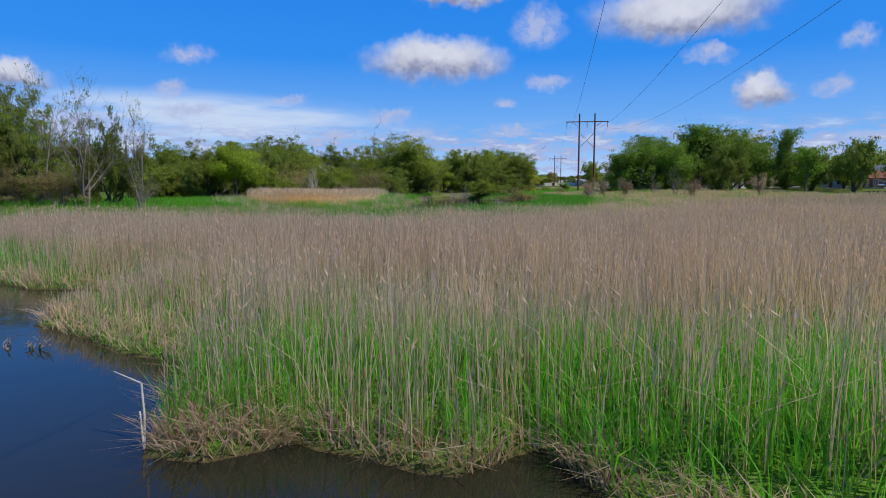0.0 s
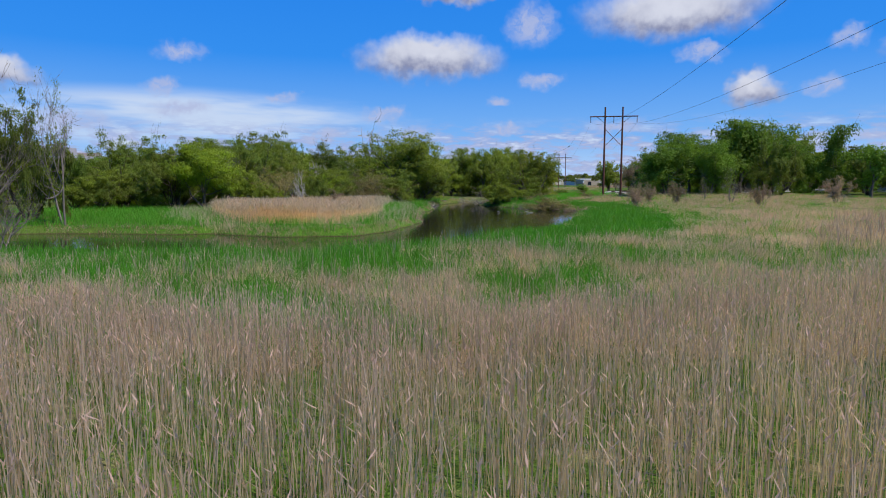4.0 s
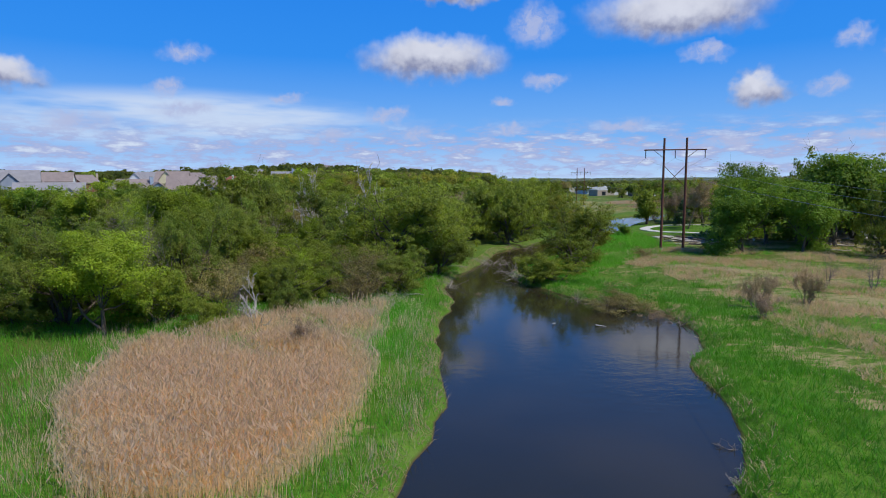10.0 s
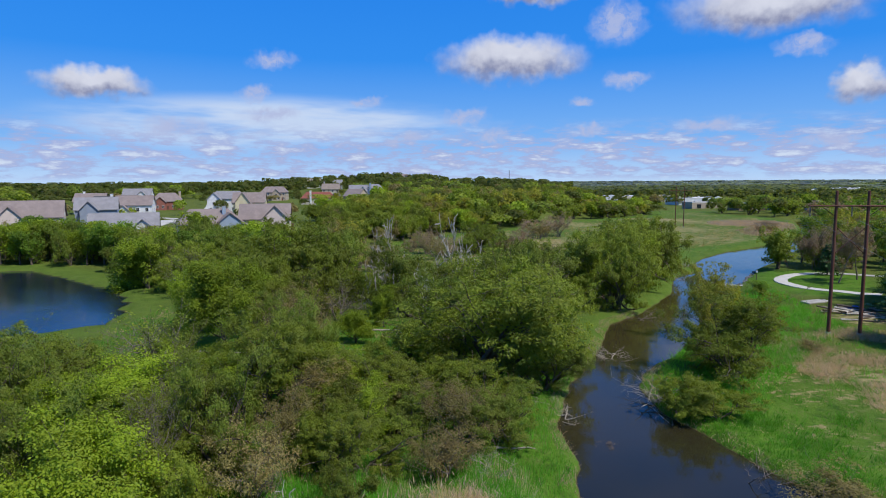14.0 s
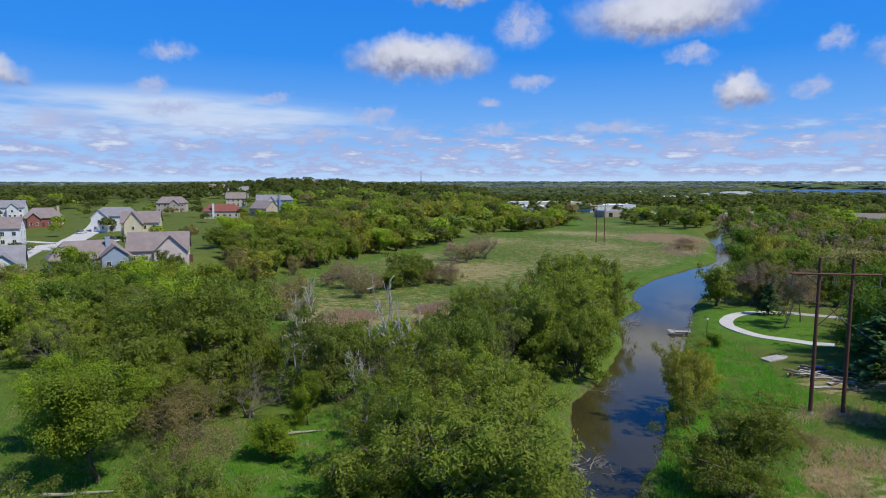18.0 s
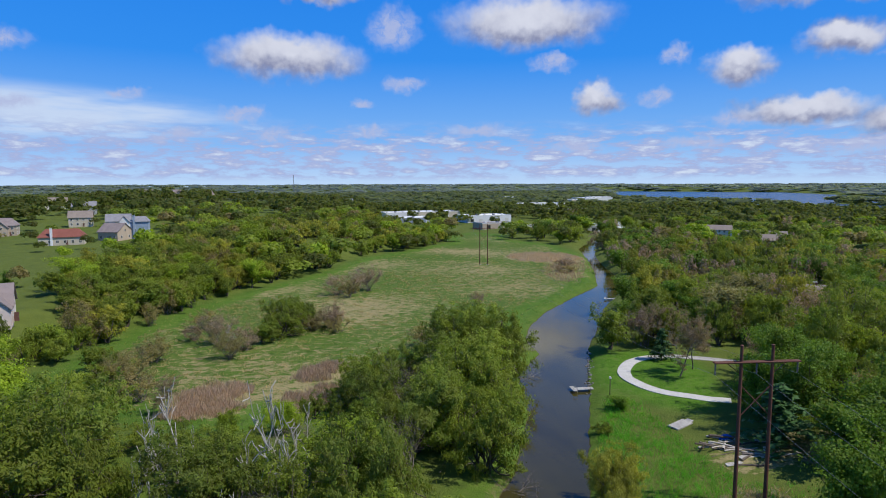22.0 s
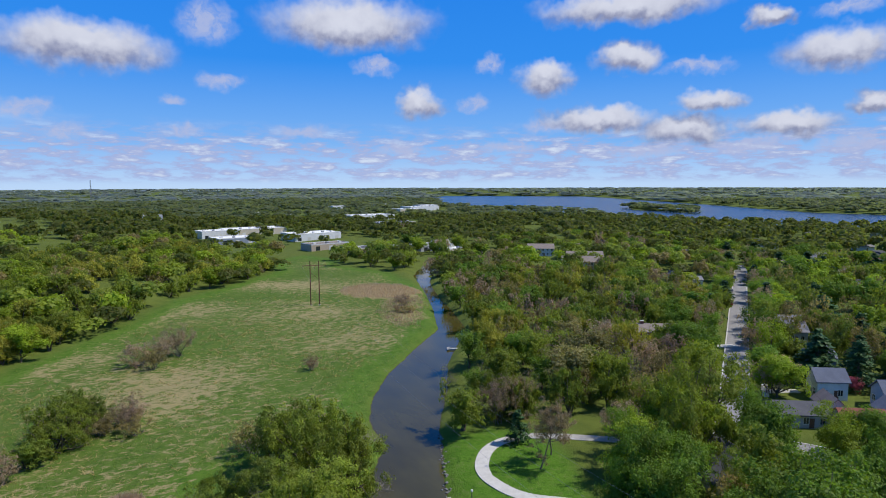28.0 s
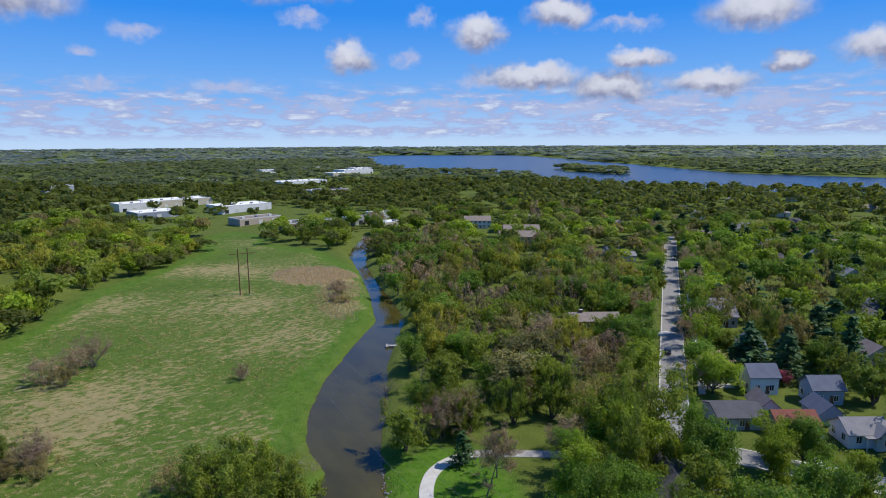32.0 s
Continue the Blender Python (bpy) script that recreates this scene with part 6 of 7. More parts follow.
tarp = tagged(new("tarp_bundle"), "bundle under a bright blue tarp beside the timber", "tarp")
tarp.location = (51.2, 163.2, zat(51.2, 163.2))
bm = bmesh.new()
bmesh.ops.create_icosphere(bm, subdivisions=3, radius=0.8)
for v in bm.verts:
    v.co = Vector((v.co.x * 1.3, v.co.y * 0.8, max(-0.1, v.co.z * 0.7))) * (1 + 0.12 * math.sin(v.co.x * 7 + v.co.y * 9))
part("cover", bm, M["barge"], tarp)


def log(x, y, rot, length, r, material="pale", tilt=4.0, label="long bleached log lying on the ground"):
    rs = random.Random(int(x * 31 + y * 17))
    pts = [((i / 6 * length - length / 2, rs.gauss(0, 0.05) * length * 0.15, rs.gauss(0, 0.03)), r * (1 - 0.08 * i)) for i in range(7)]
    v, f = tubes([pts], 7)
    top = tagged(part("log", mesh_np("log", v, f, [M[material]], True), None), label, "log", "drift timber")
    top.matrix_basis = pose(x, y, max(0.0, zat(x, y)) + r * 0.8 + math.sin(radians(tilt)) * length * 0.25, 0, tilt, rot)


rs = random.Random(5)
for i in range(34):
    x, y = rs.uniform(44, 60), rs.uniform(155, 163)
    if i < 16:
        x, y = rs.gauss(49, 2.4), rs.gauss(160.5, 1.3)
    log(x, y, rs.gauss(-12, 28), rs.uniform(2.0, 6.5), rs.uniform(0.09, 0.2), rs.choice(("pale", "pale", "twig", "bark")), rs.gauss(0, 5), "grey log in a pile of drift timber")
for x, y, rot, ln, r in ((-20.6, 146.4, 20, 4, 0.16), (-38.5, 134.1, 10, 7, 0.18), (-4, 110, 14, 4, 0.1), (34, 46, 15, 2.2, 0.06),
                         (-30, 131, 30, 5, 0.12), (3, 131, -20, 3, 0.07), (66, 141, 12, 5, 0.15), (72, 142, -20, 4, 0.14), (63, 144, 40, 4, 0.2), (70, 146, 5, 5, 0.2)):
    log(x, y, rot, ln, r, "drift")


def brush(x, y, r, h, n, material, label, z=None, flat=0.6):
    """A tangle of dead branches."""
    rs_ = random.Random(int(x * 13 + y * 7))
    out, tips_ = [], []
    for _ in range(n):
        a = rs_.uniform(0, 6.28)
        b = (rs_.gauss(0, r * 0.3), rs_.gauss(0, r * 0.3), -0.1)
        grow(rs_, b, (math.cos(a), math.sin(a), rs_.uniform(0.05, flat)), rs_.uniform(0.6, 1.1) * r, rs_.uniform(0.03, 0.07), 1, out, tips_, 0.35, (2, 4), -0.02, 3, 0.6)
    v, f = tubes([p for _, p in out], 4)
    v[:, 2] = np.clip(v[:, 2], -0.4, h)
    top = tagged(new("brush_pile"), label, "brush pile", "dead brush")
    top.location = (x, y, max(0.0, zat(x, y)) if z is None else z)
    part("tangle", mesh_np("tangle", v, f, [M[material]], True), None, top)


for x, y, r, h, n in ((10.6, 122.0, 3.2, 2.6, 16), (9.0, 138.4, 2.6, 1.2, 14), (17.2, 160.3, 3.2, 1.4, 12), (0.8, 118.5, 2.0, 1.0, 12), (-5.5, 106.5, 2.4, 1.4, 10), (3.6, 64.8, 0.0, 0.0, 0),
                      (14.0, 107.5, 1.8, 0.7, 9), (20.0, 97.5, 1.6, 0.5, 7), (12.2, 72.6, 0.7, 0.9, 4), (10.4, 69.0, 0.8, 0.6, 4), (36, 200, 3, 1.5, 10), (43.6, 217, 3.0, 2.0, 10)):
    if n:
        brush(x, y, r, h, n, "drift" if x < 12 or x > 30 else "twig", "tangle of bleached dead branches at the water's edge")
for x, y, r, h, n in ((-28.1, 131, 3.6, 2.6, 22), (66, 145, 4, 1.6, 18), (72, 148, 4, 1.6, 18), (-20, 170, 4, 3, 16), (58, 150, 3.5, 1.4, 14)):
    brush(x, y, r, h, n, "twig", "heap of grey-brown dead branches under the trees")
brush(-7.2, 11.1, 0.40, 0.4, 6, "twig", "small bleached dead bush standing in the pool", 0.0, 0.9)

stick = tagged(new("bent_reed"), "bent pale dead reed stalk standing in the pool", "reed stalk")
stick.location = (-3.05, 6.75, 0)
tube_part("stalk", [(0.02, -0.1, -0.1), (0, 0, 0.35), (-0.04, 0.05, 0.72)], 0.014, M["pale"], stick, 6)
tube_part("bent_tip", [(-0.04, 0.05, 0.72), (-0.42, 0.2, 0.82)], 0.013, M["pale"], stick, 6, 0.006)
tube_part("side_stalk", [(0.05, -0.15, -0.1), (-0.06, 0.02, 0.4)], 0.012, M["pale"], stick, 6)
for x, y in ((9.3, 98.0), (13.2, 97.0)):
    log(x, y, 60 if x < 10 else -10, 0.9, 0.06, "pale", 14 if x < 10 else 3, "short bleached branch poking out of the river")

# ---- houses ----
WIN = {}


def window_mesh(w, h):
    key = (round(w, 2), round(h, 2))
    if key not in WIN:
        bm = bmesh.new()
        t = 0.10
        for a in ((-w / 2 - t, w / 2 + t, h / 2, h / 2 + t), (-w / 2 - t, w / 2 + t, -h / 2 - t, -h / 2), (-w / 2 - t, -w / 2, -h / 2, h / 2), (w / 2, w / 2 + t, -h / 2, h / 2), (-0.03, 0.03, -h / 2, h / 2)):
            box(bm, a[0], a[1], -0.09, 0.02, a[2], a[3])
        f = bpy.data.meshes.new("frame")
        bm.to_mesh(f), bm.free()
        f.materials.append(M["trim"])
        bm = box(bmesh.new(), -w / 2, w / 2, -0.035, 0.0, -h / 2, h / 2)
        p = bpy.data.meshes.new("pane")
        bm.to_mesh(p), bm.free()
        p.materials.append(M["glass"])
        WIN[key] = (f, p)
    return WIN[key]


def window(top, x, y, z, turn, w=1.0, h=1.3):
    f, p = window_mesh(w, h)
    a = part("window", f, None, top)
    a.matrix_basis = pose(x, y, z, 0, 0, turn)
    part("pane", p, None, a)


def gable_wall(bm, w, d, h, rh):
    """Walls of a block with its ridge along x: box and two gables."""
    v = [bm.verts.new(c) for c in ((-w / 2, -d / 2, -1.2), (w / 2, -d / 2, -1.2), (w / 2, d / 2, -1.2), (-w / 2, d / 2, -1.2), (-w / 2, -d / 2, h), (w / 2, -d / 2, h), (w / 2, d / 2, h), (-w / 2, d / 2, h),
                                   (-w / 2, 0, h + rh), (w / 2, 0, h + rh))]
    for f in ((0, 1, 5, 4), (2, 3, 7, 6), (1, 2, 6, 9, 5), (3, 0, 4, 8, 7), (0, 3, 2, 1)):
        bm.faces.new([v[i] for i in f])


def roof_slabs(bm, w, d, h, rh, over=0.45, hip=0.0, t=0.22):
    """A pitched roof with thickness; hip: how far the ridge ends stand in."""
    k = rh / (d / 2)
    ew, ed, ez = w / 2 + over, d / 2 + over, h - over * k
    r = ew - hip
    lo = [(-ew, -ed, ez), (ew, -ed, ez), (ew, ed, ez), (-ew, ed, ez), (-r, 0, h + rh), (r, 0, h + rh)]
    a, b = [bm.verts.new(c) for c in lo], [bm.verts.new((c[0], c[1], c[2] + t)) for c in lo]
    for f in ((0, 1, 5, 4), (2, 3, 4, 5), (1, 2, 5), (3, 0, 4)):
        if hip or len(f) == 4:
            bm.faces.new([b[i] for i in f])
            bm.faces.new([a[i] for i in reversed(f)])
    for i, j in ((0, 1), (1, 2), (2, 3), (3, 0)) if hip else ((0, 1), (1, 5), (5, 2), (2, 3), (3, 4), (4, 0)):
        bm.faces.new((a[i], a[j], b[j], b[i]))


def house(x, y, rot, w, d, h, rh, siding, roof, label, hip=0.0, wing=None, chimney=None, garage=None, porch=False, group="houses", z=None, windows=True, name="house", category="house"):
    """A house with its ridge along its own x; its front looks along -y. wing: (x, width, depth, height, roof) of a gabled front wing."""
    top = tagged(new(name), label, category, group)
    if group == hillhouse:
        h, rh = h * 1.12 + 0.3, rh * 1.2
        wing = wing and (*wing[:3], wing[3] * 1.12 + 0.2, wing[4] * 1.2)
    top.matrix_basis = pose(x, y, (zat(x, y) if z is None else z) + 0.15, 0, 0, rot)
    wall = SIDING[siding] if siding in SIDING else M[siding]
    bm = bmesh.new()
    gable_wall(bm, w, d, h, 0.01 if hip else rh)
    part("wall", bm, wall, top)
    bm = bmesh.new()
    roof_slabs(bm, w, d, h, rh, hip=hip)
    part("roof", bm, ROOF[roof], top)
    if wing:
        wx, ww, wd, wh, wr = wing
        bm = bmesh.new()
        gable_wall(bm, wd + d / 2, ww, wh, wr)
        o = part("wing_wall", bm, wall, top)
        o.matrix_basis = pose(wx, -d / 2 - wd / 2 + d / 4, 0, 0, 0, 90)
        bm = bmesh.new()
        roof_slabs(bm, wd + d / 2, ww, wh, wr)
        o = part("wing_roof", bm, ROOF[roof], top)
        o.matrix_basis = pose(wx, -d / 2 - wd / 2 + d / 4, 0, 0, 0, 90)
        if windows:
            for dx in ((-ww / 4, ww / 4) if ww > 4.5 else (0,)):
                window(top, wx + dx, -d / 2 - wd, min(1.5, wh - 0.9), 0, 0.9, 1.2)
            if wh > 4.5:
                window(top, wx, -d / 2 - wd, 4.1, 0, 0.9, 1.2)
    if windows:
        rows = [1.5] + ([4.2] if h > 4.6 else [])
        for zz in rows:
            n = max(2, int(w / 2.9))
            for i in range(n):
                px = -w / 2 + w * (i + 0.5) / n
                if not (wing and abs(px - wing[0]) < wing[1] / 2 + 0.6) and not (garage and zz < 2 and abs(px - garage) < 2.0):
                    window(top, px, -d / 2, zz, 0)
                window(top, px, d / 2, zz, 180)
            for py in (-d / 4, d / 4):
                window(top, w / 2, py, zz, 90)
                window(top, -w / 2, py, zz, -90)
        if rh > 2.2 and not hip:
            window(top, w / 2, 0, h + 0.6, 90, 0.8, 0.9)
            window(top, -w / 2, 0, h + 0.6, -90, 0.8, 0.9)
    door_x = w * 0.12 if not wing else wing[0] + wing[1] / 2 + 0.9
    dr = boxm("door", door_x - 0.48, door_x + 0.48, -d / 2 - 0.06, -d / 2 + 0.02, 0.0, 2.05, M["door"], top, 0.01)
    part("door_knob", box(bmesh.new(), door_x + 0.32, door_x + 0.38, -d / 2 - 0.1, -d / 2 - 0.05, 0.95, 1.02), M["wire"], dr)
    if garage is not None:
        g = boxm("garage_door", garage - 1.3, garage + 1.3, -d / 2 - 0.07, -d / 2 + 0.02, 0.0, 2.1, M["garage"], top)
        for i in range(3):
            part("panel_joint", box(bmesh.new(), garage - 1.28, garage + 1.28, -d / 2 - 0.085, -d / 2 - 0.065, 0.5 + i * 0.53, 0.53 + i * 0.53), M["trim"], g)
    if porch:
        bm = box(bmesh.new(), -1.4, 1.4, -d / 2 - 1.5, -d / 2 + 0.3, 2.35, 2.5)
        part("porch_roof", bm, ROOF[roof], top)
        for px in (-1.25, 1.25):
            boxm("porch_post", px - 0.06, px + 0.06, -d / 2 - 1.42, -d / 2 - 1.3, -0.3, 2.36, M["white"], top)
    if chimney:
        cx, cy, cm = chimney
        ch = boxm("chimney", cx - 0.5, cx + 0.5, cy - 0.4, cy + 0.4, -0.5, h + rh + 0.9, M[cm] if cm in M else SIDING[cm], top)
        part("chimney_cap", box(bmesh.new(), cx - 0.58, cx + 0.58, cy - 0.48, cy + 0.48, h + rh + 0.9, h + rh + 1.02), M["concrete"], ch)
    return top


hillhouse = "houses on the hill"
house(-114, 236, 28, 18, 11, 2.8, 3.6, "white", "grey", "long white house with a slate-grey shingle roof on the hill", wing=(5, 6, 2.5, 3.0, 2.2), group=hillhouse)
house(-146, 237, 31, 20, 10, 5.8, 3.8, "pink", "brown", "large pinkish-tan house with white windows above the pond", wing=(-3, 6, 2.5, 5.8, 2.6), group=hillhouse)
house(-136, 256, 30, 12, 10, 5.4, 3.0, "slate", "grey", "grey house with front gables and a grey roof", wing=(-2, 5, 2, 5.4, 2.2), group=hillhouse)
house(-146, 294, 20, 13, 9, 5.2, 2.8, "white", "brown", "white two-storey house with a dark brown roof", wing=(-3, 5, 3, 3.0, 2.0), group=hillhouse)
house(-163, 300, 20, 12, 9, 5.2, 2.6, "slate", "dark", "dark slate-grey house with a hipped roof", hip=3, group=hillhouse, chimney=(3, 0, "white"))
house(-90, 240, 32, 18, 10, 2.5, 3.2, "blue", "brown", "low blue house with a wide brown hipped roof", hip=4, wing=(5, 6, 2, 3.0, 2.0), chimney=(4, -2, "blue"), group=hillhouse)
house(-77.5, 253, 16, 15, 11, 3.0, 3.6, "pink", "brown", "pinkish-tan house with a broad front gable", wing=(3.4, 8, 3.2, 3.0, 3.4), group=hillhouse)
house(-110, 320, 14, 13, 9, 5.2, 3.2, "yellow", "brown", "cream house with a tall white gable", wing=(-2, 6, 3, 5.2, 3.4), group=hillhouse)
house(-134, 352, 12, 16, 10, 5.4, 2.8, "white", "grey", "white house with a hipped grey roof", hip=3, wing=(-5, 6, 3, 5.2, 2.6), group=hillhouse)
house(-176, 372, 24, 15, 10, 3.6, 3.4, "brick", "brown", "brown-roofed brick house at the end of the close", hip=4, wing=(-3, 5, 2, 3.4, 2), group=hillhouse, chimney=(6, 0, "tan"))
house(-226, 428, 20, 16, 10, 5.2, 3.0, "white", "grey", "white house with a pale grey roof among trees", group=hillhouse, wing=(3, 5, 2, 5, 2))
house(-262, 436, 20, 15, 9, 3.2, 2.8, "yellow", "tan", "cream house with a tan roof among trees", group=hillhouse)
house(-196, 340, 20, 13, 10, 4.8, 3, "grey", "brown", "grey house with a brown gabled roof", group=hillhouse, chimney=(-3, 0, "white"))
house(-156, 476, 10, 17, 10, 4.8, 3, "tan", "brown", "tan house with a brown hipped roof on the hill", hip=3, wing=(2, 6, 2, 4, 2.4), group=hillhouse)
house(-110, 424, 8, 19, 9, 3.2, 2.8, "cream", "red", "long cream house with a reddish roof and a tall white chimney", hip=3, chimney=(-4, -4.6, "white"), group=hillhouse)
house(-90.5, 440, -24, 11, 12, 3.6, 3.4, "tan", "brown", "tan house with a steep brown gable", group=hillhouse)
house(-80, 447, 4, 8.5, 9, 7.6, 2.0, "blue", "grey", "tall blue house with white trim and a blue chimney", hip=2, chimney=(-2.4, -4.7, "blue"), group=hillhouse)
house(-100, 490, 10, 13, 9, 4.8, 3.2, "white", "grey", "white house with grey gables behind trees", wing=(3, 5, 2, 4.6, 2.6), group=hillhouse)
house(-128, 520, 10, 13, 9, 4.8, 3.2, "cream", "tan", "cream house with a tan roof behind trees", group=hillhouse)
house(-150, 610, 10, 16, 10, 5, 3, "grey", "grey", "grey house far up the hill", group=hillhouse)
house(-110, 770, 6, 18, 11, 5, 4, "tan", "brown", "large tan house on the hilltop", wing=(3, 6, 3, 5, 3), hip=3, group=hillhouse)
house(-80, 775, 2, 17, 11, 5, 4, "cream", "brown", "large cream house on the hilltop", wing=(-2, 6, 3, 5, 3), hip=3, group=hillhouse)
house(-140, 790, 6, 18, 11, 5, 4, "brown", "brown", "large brown-roofed house on the hilltop", wing=(3, 6, 3, 5, 3), group=hillhouse)
house(-190, 680, 14, 16, 10, 5, 3, "white", "tan", "white house among the hill's trees", group=hillhouse)

townhouse = "houses along the street"
house(85, 168, 52, 13, 8.5, 2.9, 2.4, "grey", "dark", "grey house with a dark grey roof by the street's end", group=townhouse, wing=(-2, 5, 1.6, 2.8, 1.6))
house(152.5, 238, -37, 15.5, 8, 3.0, 1.7, "brick", "tan", "low red-brick house with a pale tan roof", group=townhouse, chimney=(-4, 0, "brick"))
house(142.5, 181.0, -38, 6.6, 5.4, 4.2, 2.2, "white", "blue", "white house with a plain slate-blue roof", group=townhouse)
house(148.0, 169.5, -38, 7.0, 5.4, 3.6, 2.2, "blue", "blue", "pale blue house with a slate-blue roof", group=townhouse)
house(137, 165.2, 52, 6.2, 5, 2.6, 2.0, "blue", "blue", "pale blue garage with a gabled roof", group=townhouse, windows=False, garage=0, name="garage", category="garage")
house(126.5, 167, -38, 8.2, 5.6, 2.6, 1.8, "tan", "red", "small tan house with a red shingle roof", group=townhouse, wing=(-1.6, 3.6, 1.0, 2.6, 1.3), porch=False)
house(130.5, 174.5, 48, 6.4, 4.2, 2.6, 1.9, "white", "brown", "small white garage with a brown gable", group=townhouse, windows=False, garage=0, name="garage", category="garage")
house(121.5, 176.5, -38, 9.5, 8, 2.7, 1.4, "grey", "dark", "low grey house with a dark flat-pitched roof", group=townhouse)
house(133, 157, -38, 8.0, 6, 2.7, 2.0, "white", "grey", "white bungalow with a grey roof and a small porch", group=townhouse, porch=True, wing=(2.6, 3.6, 1.2, 2.7, 1.4))
house(161, 192, 30, 8, 7, 4.6, 2.4, "slate", "blue", "dark blue house half hidden by conifers", group=townhouse)
house(186, 172, 52, 9, 7, 2.8, 2.4, "tan", "brown", "brown-roofed house in the shade of conifers", group=townhouse)
house(186, 214, -38, 9, 7, 3.6, 2.6, "grey", "grey", "grey house beside the street", group=townhouse)
house(197, 221, -38, 9, 7, 3.0, 2.6, "white", "grey", "white house with a grey roof beside the street", group=townhouse)
house(213, 232, -38, 12, 8, 2.9, 2.2, "tan", "brown", "long tan house with a brown roof beside the street", group=townhouse)
house(216, 268, -38, 9, 7, 2.9, 2.4, "brick", "red", "small red-roofed house across the street", group=townhouse)
house(255, 300, -38, 10, 7, 2.8, 1.4, "white", "grey", "low white garage with a pale roof", group=townhouse, garage=0)
house(262, 312, -38, 9, 7, 2.9, 2.2, "blue", "blue", "pale blue house near the street", group=townhouse)
for i, (x, y, w, d, lab) in enumerate(((248, 369, 21, 11, "cream two-storey apartment block with a grey-brown roof"), (268, 386, 22, 11, "cream apartment block with a wide brown roof"),
                                       (279, 440, 18, 11, "white-gabled apartment block with a tan roof"), (304, 428, 21, 11, "brown-roofed apartment block behind trees"))):
    house(x, y, -38, w, d, 5.2, 2.8, "cream" if i < 2 else "white", "tan", lab, group="apartment blocks", name="apartment_block", category="apartment block")
rs = random.Random(9)
for x, y in ((222, 184), (236, 188), (300, 211), (316, 232), (362, 240), (383, 305), (393, 484), (461, 457), (419, 405), (543, 323), (502, 332), (340, 300), (350, 372), (430, 360), (470, 395), (330, 262),
             (560, 400), (600, 470), (640, 380), (690, 470), (520, 520), (300, 250), (280, 210), (400, 280), (455, 300), (590, 300), (340, 460), (620, 560), (560, 600), (500, 640), (700, 620)):
    if edge_dist(np.array([float(x)]), np.array([float(y)]), ROAD, False)[0] > 9:
        house(x, y, -38 + rs.choice((0, 90)), rs.uniform(9, 13), rs.uniform(7, 9), rs.choice((2.9, 4.6)), rs.uniform(2.2, 3.0), rs.choice(("white", "cream", "blue", "tan", "white", "grey")),
              rs.choice(("grey", "brown", "tan", "dark", "red", "blue")), "small house showing between the town's trees", group="houses in the town", windows=rs.random() < 0.7)


def works(x, y, rot, w, d, h, walls, label, roof="white", bays=0):
    """A flat-roofed works building: walls, parapet, roof, loading doors, roof units."""
    top = tagged(new("works_building"), label, "works building", "works by the river")
    top.matrix_basis = pose(x, y, zat(x, y), 0, 0, rot)
    boxm("wall", -w / 2, w / 2, -d / 2, d / 2, -1.5, h, SIDING[walls], top)
    boxm("roof", -w / 2 + 0.4, w / 2 - 0.4, -d / 2 + 0.4, d / 2 - 0.4, h, h + 0.12, ROOF[roof], top)
    for a in ((-w / 2 - 0.05, w / 2 + 0.05, -d / 2 - 0.05, -d / 2 + 0.35), (-w / 2 - 0.05, w / 2 + 0.05, d / 2 - 0.35, d / 2 + 0.05), (-w / 2 - 0.05, -w / 2 + 0.35, -d / 2 + 0.35, d / 2 - 0.35), (w / 2 - 0.35, w / 2 + 0.05, -d / 2 + 0.35, d / 2 - 0.35)):
        boxm("parapet", *a, h - 0.1, h + 0.5, M["trim"], top)
    n = bays or max(2, int(w / 9))
    for i in range(n):
        px = -w / 2 + w * (i + 0.5) / n
        boxm("loading_door", px - 1.7, px + 1.7, -d / 2 - 0.12, -d / 2 - 0.02, 0, 3.2, M["garage"] if i % 3 else M["glass"], top)
        boxm("roof_unit", px - 1.2, px + 1.0, -d / 6 - 0.9, -d / 6 + 0.9, h + 0.1, h + 1.4, M["wire"] if i % 2 else M["trim"], top, 0.05)


works(118, 672, 8, 34, 26, 5.0, "slate", "blue-grey works building with a white roof")
works(160, 765, 8, 62, 30, 6.5, "cream", "long cream works building with a white roof")
works(118, 740, 8, 36, 24, 7.0, "white", "white works building with a flat roof")
works(190, 668, 8, 48, 30, 6.0, "white", "wide pale works building with a flat white roof")
works(168, 572, 8, 34, 18, 4.5, "tan", "low tan works building", "tan")
works(186, 522, 8, 36, 16, 4.5, "brown", "long dark low building with a brown roof", "dark")
works(232, 516, 8, 30, 16, 4.5, "grey", "grey low building near the river's end", "grey")
works(258, 536, 8, 20, 12, 4.5, "white", "white flat-roofed building near the river's end")
works(368, 930, 8, 74, 34, 7.0, "white", "large white works building beyond the woods")
works(590, 1165, 8, 70, 36, 8.0, "white", "large white building near the lake")
works(520, 1090, 8, 50, 30, 7.0, "cream", "cream building near the lake")
works(640, 1230, 8, 46, 26, 8.0, "white", "white building near the lake shore")
works(41, 1006, 8, 46, 26, 7.0, "tan", "tan works building far off", "tan")
works(69, 858, 8, 26, 18, 6.0, "grey", "grey works building among trees", "grey")
works(326, 767, 8, 52, 26, 6.0, "brown", "long low building with a dark roof", "dark")
works(575, 1312, 8, 44, 26, 8.0, "white", "white building beside the lake road")
works(230, 480, 8, 16, 11, 4.5, "cream", "small cream building by the river's end")
works(467, 1290, 8, 36, 22, 7.0, "white", "white building far off in the woods")
works(286, 1060, 8, 22, 16, 6.0, "white", "small white building far off")
